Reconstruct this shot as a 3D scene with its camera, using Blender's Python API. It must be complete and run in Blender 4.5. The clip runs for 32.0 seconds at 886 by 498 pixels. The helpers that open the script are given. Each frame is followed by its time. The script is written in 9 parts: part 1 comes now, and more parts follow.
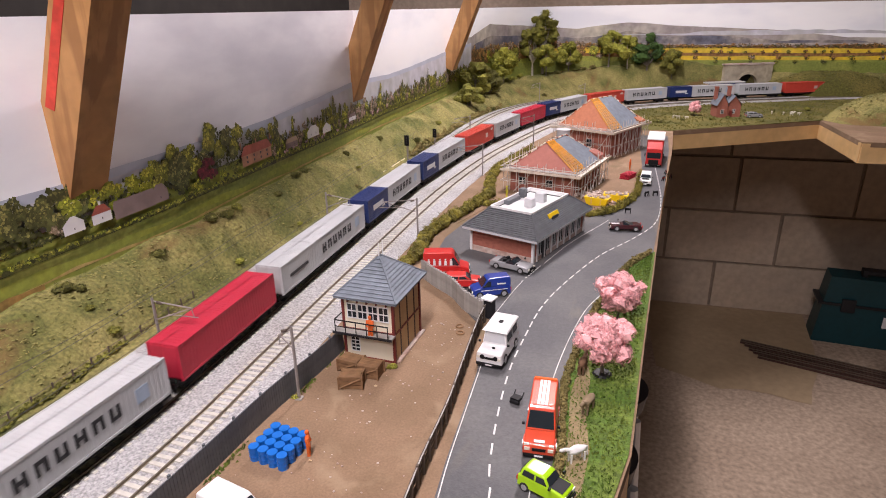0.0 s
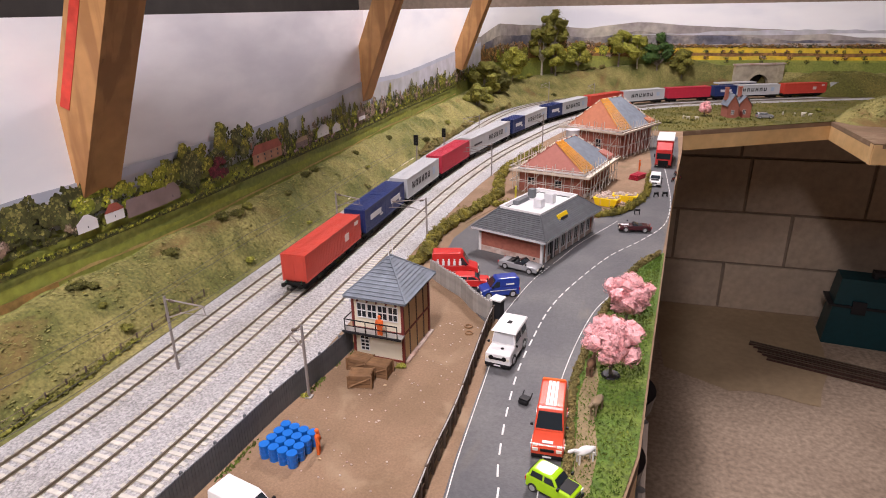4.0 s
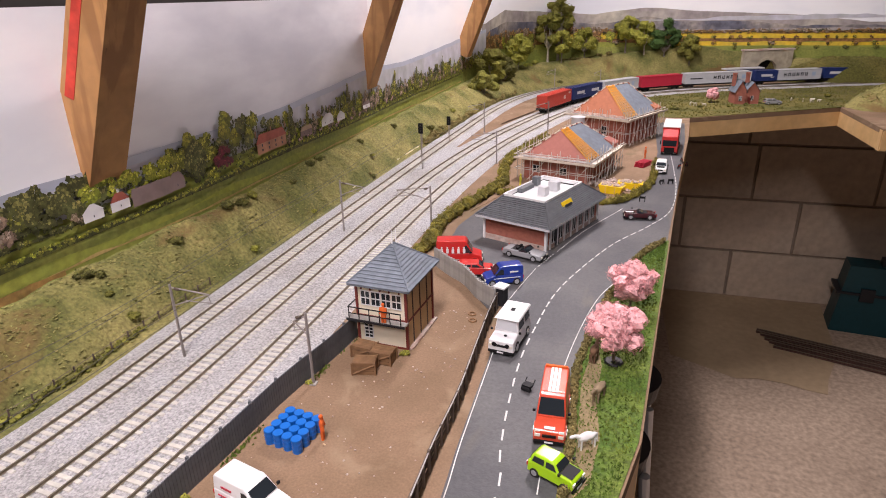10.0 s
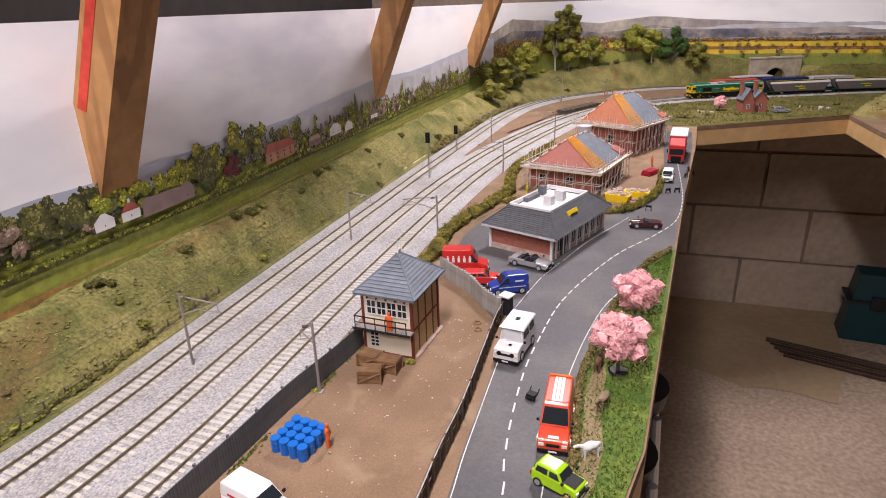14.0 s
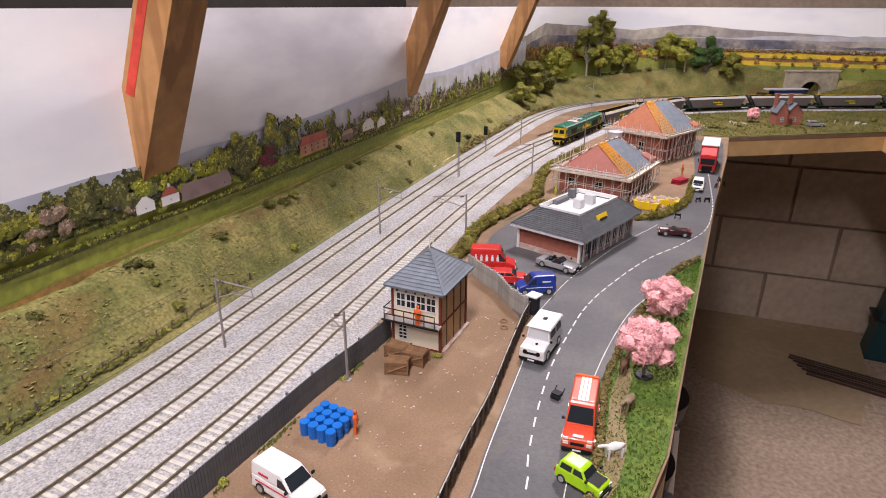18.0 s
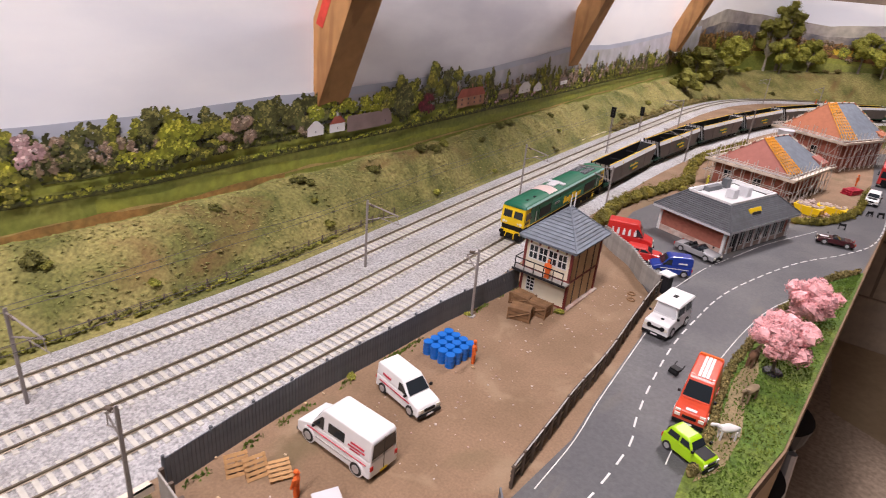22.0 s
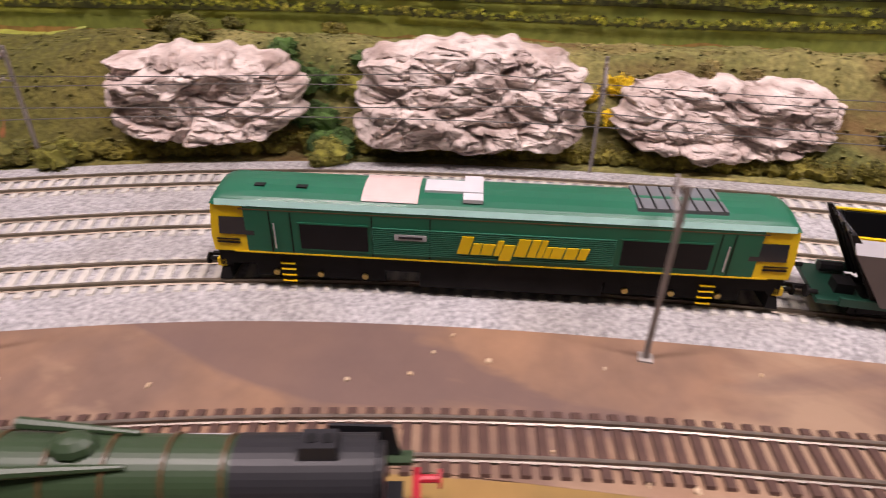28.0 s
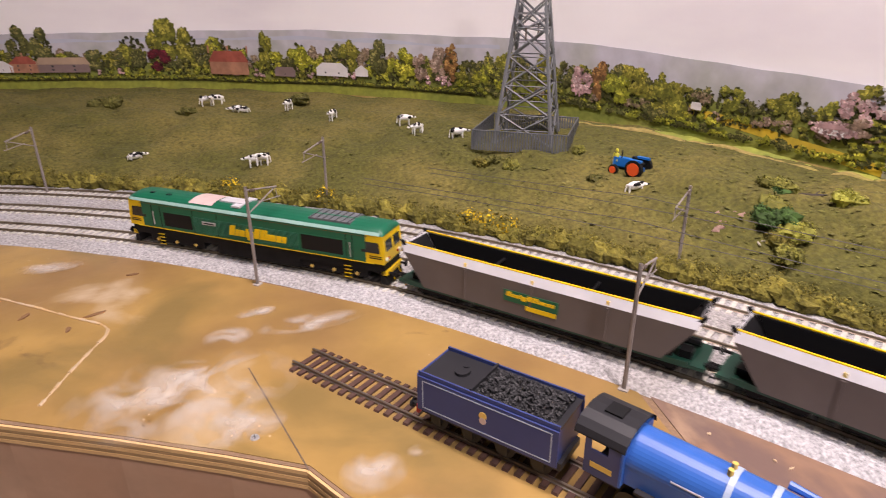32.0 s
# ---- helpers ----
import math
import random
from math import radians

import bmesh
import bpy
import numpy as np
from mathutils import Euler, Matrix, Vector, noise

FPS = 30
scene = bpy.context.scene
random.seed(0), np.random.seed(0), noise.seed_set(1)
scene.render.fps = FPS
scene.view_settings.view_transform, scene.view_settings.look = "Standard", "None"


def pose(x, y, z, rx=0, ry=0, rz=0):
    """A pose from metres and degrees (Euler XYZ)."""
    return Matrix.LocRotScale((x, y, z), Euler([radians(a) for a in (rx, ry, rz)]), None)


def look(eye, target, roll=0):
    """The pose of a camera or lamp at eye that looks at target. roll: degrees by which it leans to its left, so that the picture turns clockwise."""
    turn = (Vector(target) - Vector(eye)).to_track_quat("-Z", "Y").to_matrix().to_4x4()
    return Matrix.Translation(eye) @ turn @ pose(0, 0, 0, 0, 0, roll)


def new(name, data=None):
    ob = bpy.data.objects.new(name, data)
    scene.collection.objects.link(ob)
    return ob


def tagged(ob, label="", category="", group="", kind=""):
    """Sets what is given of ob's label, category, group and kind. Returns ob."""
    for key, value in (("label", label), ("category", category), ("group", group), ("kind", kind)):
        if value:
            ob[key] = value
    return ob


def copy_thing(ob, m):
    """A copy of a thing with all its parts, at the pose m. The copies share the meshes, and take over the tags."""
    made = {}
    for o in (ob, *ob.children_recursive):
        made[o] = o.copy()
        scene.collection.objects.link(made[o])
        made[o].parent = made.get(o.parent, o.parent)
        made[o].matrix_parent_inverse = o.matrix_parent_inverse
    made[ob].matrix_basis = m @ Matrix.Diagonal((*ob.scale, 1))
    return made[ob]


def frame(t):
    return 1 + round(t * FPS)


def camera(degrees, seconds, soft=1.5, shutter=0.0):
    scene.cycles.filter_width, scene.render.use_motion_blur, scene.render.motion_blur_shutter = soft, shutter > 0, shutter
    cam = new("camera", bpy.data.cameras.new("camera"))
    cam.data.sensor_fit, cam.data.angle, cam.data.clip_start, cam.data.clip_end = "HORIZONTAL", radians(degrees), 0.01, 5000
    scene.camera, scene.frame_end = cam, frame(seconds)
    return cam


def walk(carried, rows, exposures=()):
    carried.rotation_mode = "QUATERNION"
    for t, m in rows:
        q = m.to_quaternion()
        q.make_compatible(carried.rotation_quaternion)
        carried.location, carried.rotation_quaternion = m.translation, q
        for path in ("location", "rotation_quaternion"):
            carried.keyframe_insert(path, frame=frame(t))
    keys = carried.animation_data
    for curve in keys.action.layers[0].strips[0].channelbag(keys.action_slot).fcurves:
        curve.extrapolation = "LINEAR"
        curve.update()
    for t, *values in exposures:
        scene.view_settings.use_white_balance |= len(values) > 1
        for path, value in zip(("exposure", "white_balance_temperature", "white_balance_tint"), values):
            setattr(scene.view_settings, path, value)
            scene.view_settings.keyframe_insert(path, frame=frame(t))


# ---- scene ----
cam = camera(71.4, 32.0, soft=1.0, shutter=0.4)
PATH = [
    (0, (0.05541, 0.19324, 0.31813), (-0.19470, 1.09071, -0.04520), -1.06),
    (1, (0.05412, 0.19277, 0.31729), (-0.19706, 1.08758, -0.05178), -0.87),
    (2, (0.05306, 0.19273, 0.31851), (-0.20277, 1.08779, -0.04674), -0.98),
    (3, (0.05312, 0.19131, 0.32070), (-0.20837, 1.08539, -0.04296), -1.04),
    (6, (0.05670, 0.19098, 0.31985), (-0.20434, 1.08003, -0.05624), -0.80),
    (7, (0.05406, 0.19284, 0.31991), (-0.21036, 1.07781, -0.06340), -0.58),
    (8, (0.05363, 0.19249, 0.32111), (-0.21578, 1.07737, -0.05890), -1.09),
    (9, (0.05458, 0.18818, 0.32133), (-0.21553, 1.07158, -0.06161), -0.91),
    (10, (0.05798, 0.19049, 0.31995), (-0.21283, 1.07428, -0.06159), -1.41),
    (11, (0.06017, 0.19137, 0.32233), (-0.21502, 1.07329, -0.06042), -1.44),
    (12, (0.06342, 0.19058, 0.32302), (-0.21229, 1.07438, -0.05499), -1.65),
    (13, (0.06395, 0.18973, 0.32318), (-0.21550, 1.07356, -0.05200), -1.60),
    (14, (0.06229, 0.18745, 0.32400), (-0.22273, 1.07158, -0.04623), -1.69),
    (17, (0.05214, 0.17927, 0.32454), (-0.24443, 1.05954, -0.04582), -1.18),
    (18, (0.05419, 0.17532, 0.32257), (-0.26117, 1.04991, -0.04573), 0.27),
    (19, (0.05593, 0.17168, 0.31733), (-0.28886, 1.03237, -0.05731), 1.52),
    (20, (0.05131, 0.16711, 0.30802), (-0.32587, 1.01017, -0.07536), 1.99),
    (20.5, (0.04937, 0.16435, 0.30136), (-0.34314, 0.99847, -0.08616), 2.42),
    (21, (0.05062, 0.16202, 0.29609), (-0.36244, 0.98136, -0.10148), 3.54),
    (21.5, (0.05037, 0.15494, 0.29771), (-0.39650, 0.95084, -0.11076), 4.39),
    (22, (0.05699, 0.14299, 0.30433), (-0.42878, 0.91372, -0.10799), 5.29),
    (22.5, (0.05807, 0.13086, 0.29828), (-0.46095, 0.87316, -0.12552), 5.47),
    (23, (0.04789, 0.11298, 0.29340), (-0.50375, 0.81759, -0.15293), 5.96),
    (23.5, (0.03532, 0.08831, 0.29216), (-0.55295, 0.74829, -0.17513), 6.67),
    (24, (0.02603, 0.06090, 0.28329), (-0.58219, 0.68370, -0.20885), 6.29),
    (24.5, (0.00927, 0.02489, 0.25758), (-0.62186, 0.60441, -0.25800), 6.71),
    (26.5, (-0.04819, -0.12813, 0.17681), (-0.86293, -0.10347, -0.40250), 3.03),
    (27, (-0.04354, -0.20044, 0.17908), (-0.87027, -0.28463, -0.37717), 2.79),
    (27.5, (-0.04100, -0.29843, 0.17713), (-0.87723, -0.43841, -0.35308), 1.56),
    (28, (-0.02745, -0.37157, 0.17717), (-0.86036, -0.54129, -0.34958), 1.33),
    (28.5, (-0.00679, -0.43323, 0.17814), (-0.81942, -0.67887, -0.35034), 1.92),
    (29, (0.01245, -0.47896, 0.18384), (-0.74700, -0.88005, -0.32837), 1.60),
    (29.5, (0.03856, -0.51703, 0.20402), (-0.64074, -1.04796, -0.30261), 0.58),
    (30, (0.07629, -0.55568, 0.21821), (-0.52104, -1.18591, -0.27780), -0.52),
    (30.5, (0.11927, -0.61207, 0.21569), (-0.41897, -1.31933, -0.24266), 0.34),
    (31, (0.14654, -0.64670, 0.21690), (-0.32035, -1.42068, -0.21085), 0.52),
    (31.5, (0.17143, -0.66134, 0.21915), (-0.21701, -1.48917, -0.18558), 0.55),
    (32, (0.18114, -0.66287, 0.22466), (-0.15286, -1.52086, -0.16559), 0.04),
]
walk(cam, [(t, look(eye, target, roll)) for t, eye, target, roll in PATH], ((0, -0.4, 6400, 9), (12, -0.42, 6400, 9), (20, -0.42, 6300, 8), (22, -0.5, 6400, 9), (23, -0.58, 6400, 9), (24, -0.68, 6450, 9), (27, -0.54, 6700, 14), (28, -0.44, 6700, 15), (29, -0.24, 6700, 15), (30, -0.1, 6700, 15), (31, 0.04, 6600, 13), (32, 0.12, 6600, 12)))

# ---- light: a garage loft lit by unseen ceiling lamps, with two added fills ----
world = bpy.data.worlds.new("world")
scene.world = world
world.use_nodes = True
world.node_tree.nodes["Background"].inputs[0].default_value = (0.55, 0.58, 0.65, 1)
world.node_tree.nodes["Background"].inputs[1].default_value = 0.25
scene.view_settings.exposure = 0.0


def ceiling_lamp(x, y, z, sx, sy, watts, tx, ty, colour=(1.0, 0.88, 0.91)):
    data = bpy.data.lights.new("ceiling_lamp", "AREA")
    data.shape, data.size, data.size_y, data.energy, data.color = "RECTANGLE", sx, sy, watts, colour
    lamp = new("ceiling_lamp", data)
    lamp.matrix_world = look((x, y, z), (tx, ty, 0))
    return lamp


ceiling_lamp(-0.10, 0.10, 1.30, 0.12, 0.5, 32, -0.16, 0.40)
ceiling_lamp(-0.05, 1.85, 1.35, 0.12, 0.6, 46, -0.06, 1.95)
# Added to brighten the near end and the faces turned to it.
ceiling_lamp(0.0, -0.85, 1.36, 0.12, 0.6, 27, -0.06, -0.7, (1.0, 0.85, 0.87))
# Weak fill from the east, added; no fixture is known there.
ceiling_lamp(1.60, 0.20, 1.42, 0.3, 1.2, 1, -0.3, 0.6, (1.0, 0.87, 0.89))

# ---- building tools; all lengths below are millimetres of the model ----
MM = 0.001


class Geo:
    """Collects corners and faces in millimetres and makes one mesh of them."""

    def __init__(self):
        self.v, self.f = [], []

    def face(self, pts):
        n = len(self.v)
        self.v += [tuple(p) for p in pts]
        self.f.append(tuple(range(n, n + len(pts))))

    def box(self, x, y, z, sx, sy, sz, rz=0.0, top=1.0):
        """A box that stands on z; top: how much narrower its top is."""
        n, c, s = len(self.v), math.cos(radians(rz)), math.sin(radians(rz))
        for k, h in ((1.0, 0.0), (top, sz)):
            for ax, ay in ((-1, -1), (1, -1), (1, 1), (-1, 1)):
                px, py = ax * sx / 2 * k, ay * sy / 2 * k
                self.v.append((x + px * c - py * s, y + px * s + py * c, z + h))
        self.f += [tuple(n + i for i in q) for q in ((3, 2, 1, 0), (4, 5, 6, 7), (0, 1, 5, 4), (1, 2, 6, 5), (2, 3, 7, 6), (3, 0, 4, 7))]
        return self

    def prism(self, pts, z0, z1, top=None):
        """An upright prism on a plan outline (counter-clockwise); top: another outline for its upper end."""
        n, k = len(self.v), len(pts)
        self.v += [(p[0], p[1], z0) for p in pts] + [(p[0], p[1], z1) for p in (top or pts)]
        self.f += [tuple(range(n + k - 1, n - 1, -1)), tuple(range(n + k, n + 2 * k))]
        self.f += [(n + i, n + (i + 1) % k, n + k + (i + 1) % k, n + k + i) for i in range(k)]
        return self

    def slab(self, pts, y0, y1, taper=0.0):
        """An x-z outline pushed along y from y0 to y1; taper draws its upper corners in at both ends."""
        n, k = len(self.v), len(pts)
        zs = [p[1] for p in pts]
        lo, hi = min(zs), max(zs)
        for y, s in ((y0, 1), (y1, -1)):
            self.v += [(p[0], y + s * taper * (p[1] - lo) / max(hi - lo, 1e-6), p[1]) for p in pts]
        self.f += [tuple(range(n, n + k)), tuple(range(n + 2 * k - 1, n + k - 1, -1))]
        self.f += [(n + (i + 1) % k, n + i, n + k + i, n + k + (i + 1) % k) for i in range(k)]
        return self

    def rod(self, a, b, r, seg=6, r2=None):
        a, b = Vector(a), Vector(b)
        q = (b - a).to_track_quat("Z", "Y")
        n = len(self.v)
        for p, rad in ((a, r), (b, r if r2 is None else r2)):
            for i in range(seg):
                w = 2 * math.pi * i / seg
                self.v.append(tuple(p + q @ Vector((rad * math.cos(w), rad * math.sin(w), 0))))
        self.f += [tuple(range(n + seg - 1, n - 1, -1)), tuple(range(n + seg, n + 2 * seg))]
        self.f += [(n + i, n + (i + 1) % seg, n + seg + (i + 1) % seg, n + seg + i) for i in range(seg)]
        return self

    def strip(self, rows):
        """A sheet through rows of points, all of the same length."""
        n, k = len(self.v), len(rows[0])
        for r in rows:
            self.v += [tuple(p) for p in r]
        for i in range(len(rows) - 1):
            for j in range(k - 1):
                a = n + i * k + j
                self.f.append((a, a + 1, a + k + 1, a + k))
        return self

    def blob(self, x, y, z, rx, ry, rz, rnd, rough=0.25, rings=5, seg=8):
        """An uneven lump."""
        n = len(self.v)
        off = rnd.random() * 50
        for i in range(rings + 1):
            w = math.pi * i / rings
            for j in range(seg):
                u = 2 * math.pi * j / seg
                d = Vector((math.sin(w) * math.cos(u), math.sin(w) * math.sin(u), math.cos(w)))
                k = 1 + rough * 1.6 * noise.noise(d * 1.7 + Vector((off, off, 0)))
                self.v.append((x + rx * k * d.x, y + ry * k * d.y, z + rz * k * d.z))
        for i in range(rings):
            for j in range(seg):
                a, b = n + i * seg + j, n + i * seg + (j + 1) % seg
                self.f.append((a, a + seg, b + seg, b))
        return self

    def tufts(self, x, y, z, r, count, rnd, size, flat=0.8):
        """Small leaf blades scattered on and in a lump of radius r."""
        for _ in range(count):
            d = Vector((rnd.gauss(0, 1), rnd.gauss(0, 1), rnd.gauss(0, 1))).normalized()
            p = Vector((x, y, z)) + Vector((d.x * r, d.y * r, d.z * r * flat)) * (0.72 + 0.38 * rnd.random())
            a = d.orthogonal().normalized()
            b = d.cross(a)
            w = rnd.random() * 6.28
            a, b = a * math.cos(w) + b * math.sin(w), b * math.cos(w) - a * math.sin(w)
            s = size * (0.6 + 0.8 * rnd.random())
            k = d * s * (rnd.random() - 0.2)
            self.face([p - a * s, p - b * s * 0.7 + k, p + a * s + k * 0.5, p + b * s * 0.7])
        return self


def mesh_of(name, geo, material, smooth=False):
    data = bpy.data.meshes.new(name)
    data.from_pydata([(x * MM, y * MM, z * MM) for x, y, z in geo.v], [], geo.f)
    data.materials.append(material)
    if smooth:
        data.polygons.foreach_set("use_smooth", [True] * len(data.polygons))
    data.update()
    return data


def part(name, geo, material, parent=None, label="", smooth=False, at=None, rz=0.0):
    ob = new(name, mesh_of(name, geo, material, smooth) if isinstance(geo, Geo) else geo)
    if parent is not None:
        ob.parent = parent
    if at is not None:
        ob.matrix_basis = place(*at, rz)
    return tagged(ob, label)


def place(x, y, z=0.0, rz=0.0):
    return pose(x * MM, y * MM, z * MM, 0, 0, rz)


def thing(name, label, category, x=0.0, y=0.0, z=0.0, rz=0.0, group="", kind=""):
    ob = new(name)
    ob.empty_display_size = 0.01
    ob.matrix_basis = place(x, y, z, rz)
    return tagged(ob, label, category, group, kind)


def single(name, geo, material, label, category, x=0.0, y=0.0, z=0.0, rz=0.0, group="", kind="", smooth=False):
    ob = part(name, geo, material, None, "", smooth, (x, y, z), rz)
    return tagged(ob, label, category, group, kind)


def spline(pts, step=12.0):
    """Points about every step mm on a smooth curve through pts, of any dimension."""
    out = []
    p = [np.array(q, float) for q in pts]
    p = [2 * p[0] - p[1]] + p + [2 * p[-1] - p[-2]]
    for i in range(1, len(p) - 2):
        a, b, c, d = p[i - 1 : i + 3]
        n = max(2, int(np.linalg.norm(c - b) / step))
        for k in range(n):
            t = k / n
            out.append(0.5 * (2 * b + (c - a) * t + (2 * a - 5 * b + 4 * c - d) * t**2 + (3 * b - a - 3 * c + d) * t**3))
    out.append(p[-2])
    return np.array(out)


class Line:
    """A curve on the plan that is walked by its length."""

    def __init__(self, pts, step=8.0):
        self.p = spline(pts, step)
        self.s = np.r_[0, np.cumsum(np.linalg.norm(np.diff(self.p, axis=0), axis=1))]

    def at(self, s):
        return np.array([np.interp(s, self.s, self.p[:, 0]), np.interp(s, self.s, self.p[:, 1])])

    def way(self, s, d=4.0):
        w = self.at(s + d) - self.at(s - d)
        return w / np.linalg.norm(w)

    def side(self, s, off):
        w = self.way(s)
        return self.at(s) + off * np.array([-w[1], w[0]])

    def near_y(self, y, lo=0.0, hi=1e9):
        k = np.where((self.s >= lo) & (self.s <= hi))[0]
        return self.s[k[np.argmin(abs(self.p[k, 1] - y))]]

    def nearest(self, x, y):
        return self.s[np.argmin(np.hypot(self.p[:, 0] - x, self.p[:, 1] - y))]

    def shifted(self, off):
        d = np.gradient(self.p, axis=0)
        d /= np.linalg.norm(d, axis=1)[:, None]
        return self.p + off * np.stack([-d[:, 1], d[:, 0]], 1)

# ---- materials ----
def material(name, colour, rough=0.7, metal=0.0, vary=0.18, scale=60.0, bump=0.0, bump_scale=300.0, second=None, second_scale=9.0, second_at=0.55, spec=0.5, per_object=0.0, island=0.0, coat=0.0):
    """A surface with fine grain and slow blotches; second: a second colour in the blotches."""
    m = bpy.data.materials.new(name)
    m.use_nodes = True
    t = m.node_tree
    n, l = t.nodes, t.links
    b = n["Principled BSDF"]
    b.inputs["Roughness"].default_value, b.inputs["Metallic"].default_value = rough, metal
    b.inputs["Specular IOR Level"].default_value = spec
    b.inputs["Coat Weight"].default_value = coat
    co = n.new("ShaderNodeTexCoord")
    fine = n.new("ShaderNodeTexNoise")
    fine.inputs["Scale"].default_value, fine.inputs["Detail"].default_value = scale, 5
    slow = n.new("ShaderNodeTexNoise")
    slow.inputs["Scale"].default_value, slow.inputs["Detail"].default_value = second_scale, 6
    src = co.outputs["Object"]
    l.new(src, fine.inputs["Vector"]), l.new(src, slow.inputs["Vector"])
    mix = n.new("ShaderNodeMix")
    mix.data_type = "RGBA"
    mix.inputs["A"].default_value = (*colour, 1)
    mix.inputs["B"].default_value = (*(second or [c * (1 - vary) for c in colour]), 1)
    ramp = n.new("ShaderNodeMapRange")
    ramp.inputs["From Min"].default_value, ramp.inputs["From Max"].default_value = second_at - 0.12, second_at + 0.12
    l.new(slow.outputs["Fac"], ramp.inputs["Value"]), l.new(ramp.outputs["Result"], mix.inputs["Factor"])
    hsv = n.new("ShaderNodeHueSaturation")
    val = n.new("ShaderNodeMapRange")
    val.inputs["From Min"].default_value, val.inputs["From Max"].default_value = 0.3, 0.7
    val.inputs["To Min"].default_value, val.inputs["To Max"].default_value = 1 - vary, 1 + vary
    l.new(fine.outputs["Fac"], val.inputs["Value"])
    last = val.outputs["Result"]
    for amount, node, out in ((per_object, "ShaderNodeObjectInfo", "Random"), (island, "ShaderNodeNewGeometry", "Random Per Island")):
        if amount:
            info = n.new(node)
            r = n.new("ShaderNodeMapRange")
            r.inputs["To Min"].default_value, r.inputs["To Max"].default_value = 1 - amount, 1 + amount
            mul = n.new("ShaderNodeMath")
            mul.operation = "MULTIPLY"
            l.new(info.outputs[out], r.inputs["Value"])
            l.new(r.outputs["Result"], mul.inputs[0]), l.new(last, mul.inputs[1])
            last = mul.outputs[0]
    l.new(mix.outputs["Result"], hsv.inputs["Color"]), l.new(last, hsv.inputs["Value"])
    l.new(hsv.outputs["Color"], b.inputs["Base Color"])
    if bump:
        bn = n.new("ShaderNodeTexNoise")
        bn.inputs["Scale"].default_value, bn.inputs["Detail"].default_value = bump_scale, 3
        bp = n.new("ShaderNodeBump")
        bp.inputs["Strength"].default_value, bp.inputs["Distance"].default_value = bump, 0.002
        l.new(src, bn.inputs["Vector"]), l.new(bn.outputs["Fac"], bp.inputs["Height"]), l.new(bp.outputs["Normal"], b.inputs["Normal"])
    return m


def glass_dark(name, colour=(0.02, 0.025, 0.03)):
    return material(name, colour, rough=0.08, vary=0.05, spec=0.6)


def paint(name, colour, rough=0.35, **k):
    return material(name, colour, rough=rough, vary=k.pop("vary", 0.05), scale=90, **k)


def smear(m, colour, scale, at, width=0.08, stretch=(1, 1, 1), most=1.0):
    """Adds streaks or stains of another colour, with soft torn edges, over a surface."""
    n, l = m.node_tree.nodes, m.node_tree.links
    b = n["Principled BSDF"]
    old = b.inputs["Base Color"].links[0].from_socket
    co, mp, no, rg, mx = (n.new("ShaderNode" + k) for k in ("TexCoord", "Mapping", "TexNoise", "MapRange", "Mix"))
    mp.inputs["Scale"].default_value = stretch
    no.inputs["Scale"].default_value, no.inputs["Detail"].default_value, no.inputs["Distortion"].default_value = scale, 8, 0.6
    rg.inputs["From Min"].default_value, rg.inputs["From Max"].default_value, rg.inputs["To Max"].default_value = at, at + width, most
    mx.data_type = "RGBA"
    mx.inputs["B"].default_value = (*colour, 1)
    l.new(co.outputs["Object"], mp.inputs["Vector"]), l.new(mp.outputs["Vector"], no.inputs["Vector"]), l.new(no.outputs["Fac"], rg.inputs["Value"])
    l.new(rg.outputs["Result"], mx.inputs["Factor"]), l.new(old, mx.inputs["A"]), l.new(mx.outputs["Result"], b.inputs["Base Color"])
    return m


EARTH = material("bare_earth", (0.235, 0.15, 0.09), 0.9, vary=0.16, scale=520, bump=0.22, bump_scale=900, second=(0.195, 0.125, 0.072), second_scale=16, second_at=0.52)
smear(EARTH, (0.30, 0.215, 0.135), 22, 0.56, 0.12, most=0.7)
smear(EARTH, (0.135, 0.105, 0.05), 9, 0.60, 0.10, most=0.7)
DRY_SOIL = material("dry_tan_soil", (0.25, 0.19, 0.10), 0.95, vary=0.2, scale=400, bump=0.3, bump_scale=700, second=(0.18, 0.145, 0.07), second_scale=24)
BOARD = material("painted_plywood", (0.345, 0.22, 0.07), 0.30, vary=0.14, scale=26, bump=0.1, bump_scale=90, second=(0.255, 0.155, 0.06), second_scale=7, second_at=0.53)
smear(BOARD, (0.20, 0.14, 0.05), 8, 0.54, 0.10, most=0.8)
smear(BOARD, (0.56, 0.45, 0.31), 9, 0.58, 0.12, most=0.7)
smear(BOARD, (0.14, 0.085, 0.04), 17, 0.66, 0.05, most=0.7)
EARTH_WASH = material("brown_scenic_paint", (0.27, 0.155, 0.09), 0.7, vary=0.12, scale=70, bump=0.15, bump_scale=200, second=(0.17, 0.105, 0.075), second_scale=12, second_at=0.50)
smear(EARTH_WASH, (0.34, 0.23, 0.145), 16, 0.57, 0.08, (1, 0.6, 1), 0.7)
smear(EARTH_WASH, (0.125, 0.08, 0.07), 8, 0.54, 0.05, (1.5, 0.6, 1), 0.75)
SPLASH = material("white_plaster_splash", (0.55, 0.43, 0.29), 0.4, vary=0.12, scale=60, second=(0.48, 0.33, 0.17), second_scale=60, second_at=0.52)
WASH = material("plaster_wash", (0.72, 0.66, 0.58), 0.35, vary=0.1, scale=60, second=(0.60, 0.50, 0.38), second_scale=60)
n, l = WASH.node_tree.nodes, WASH.node_tree.links
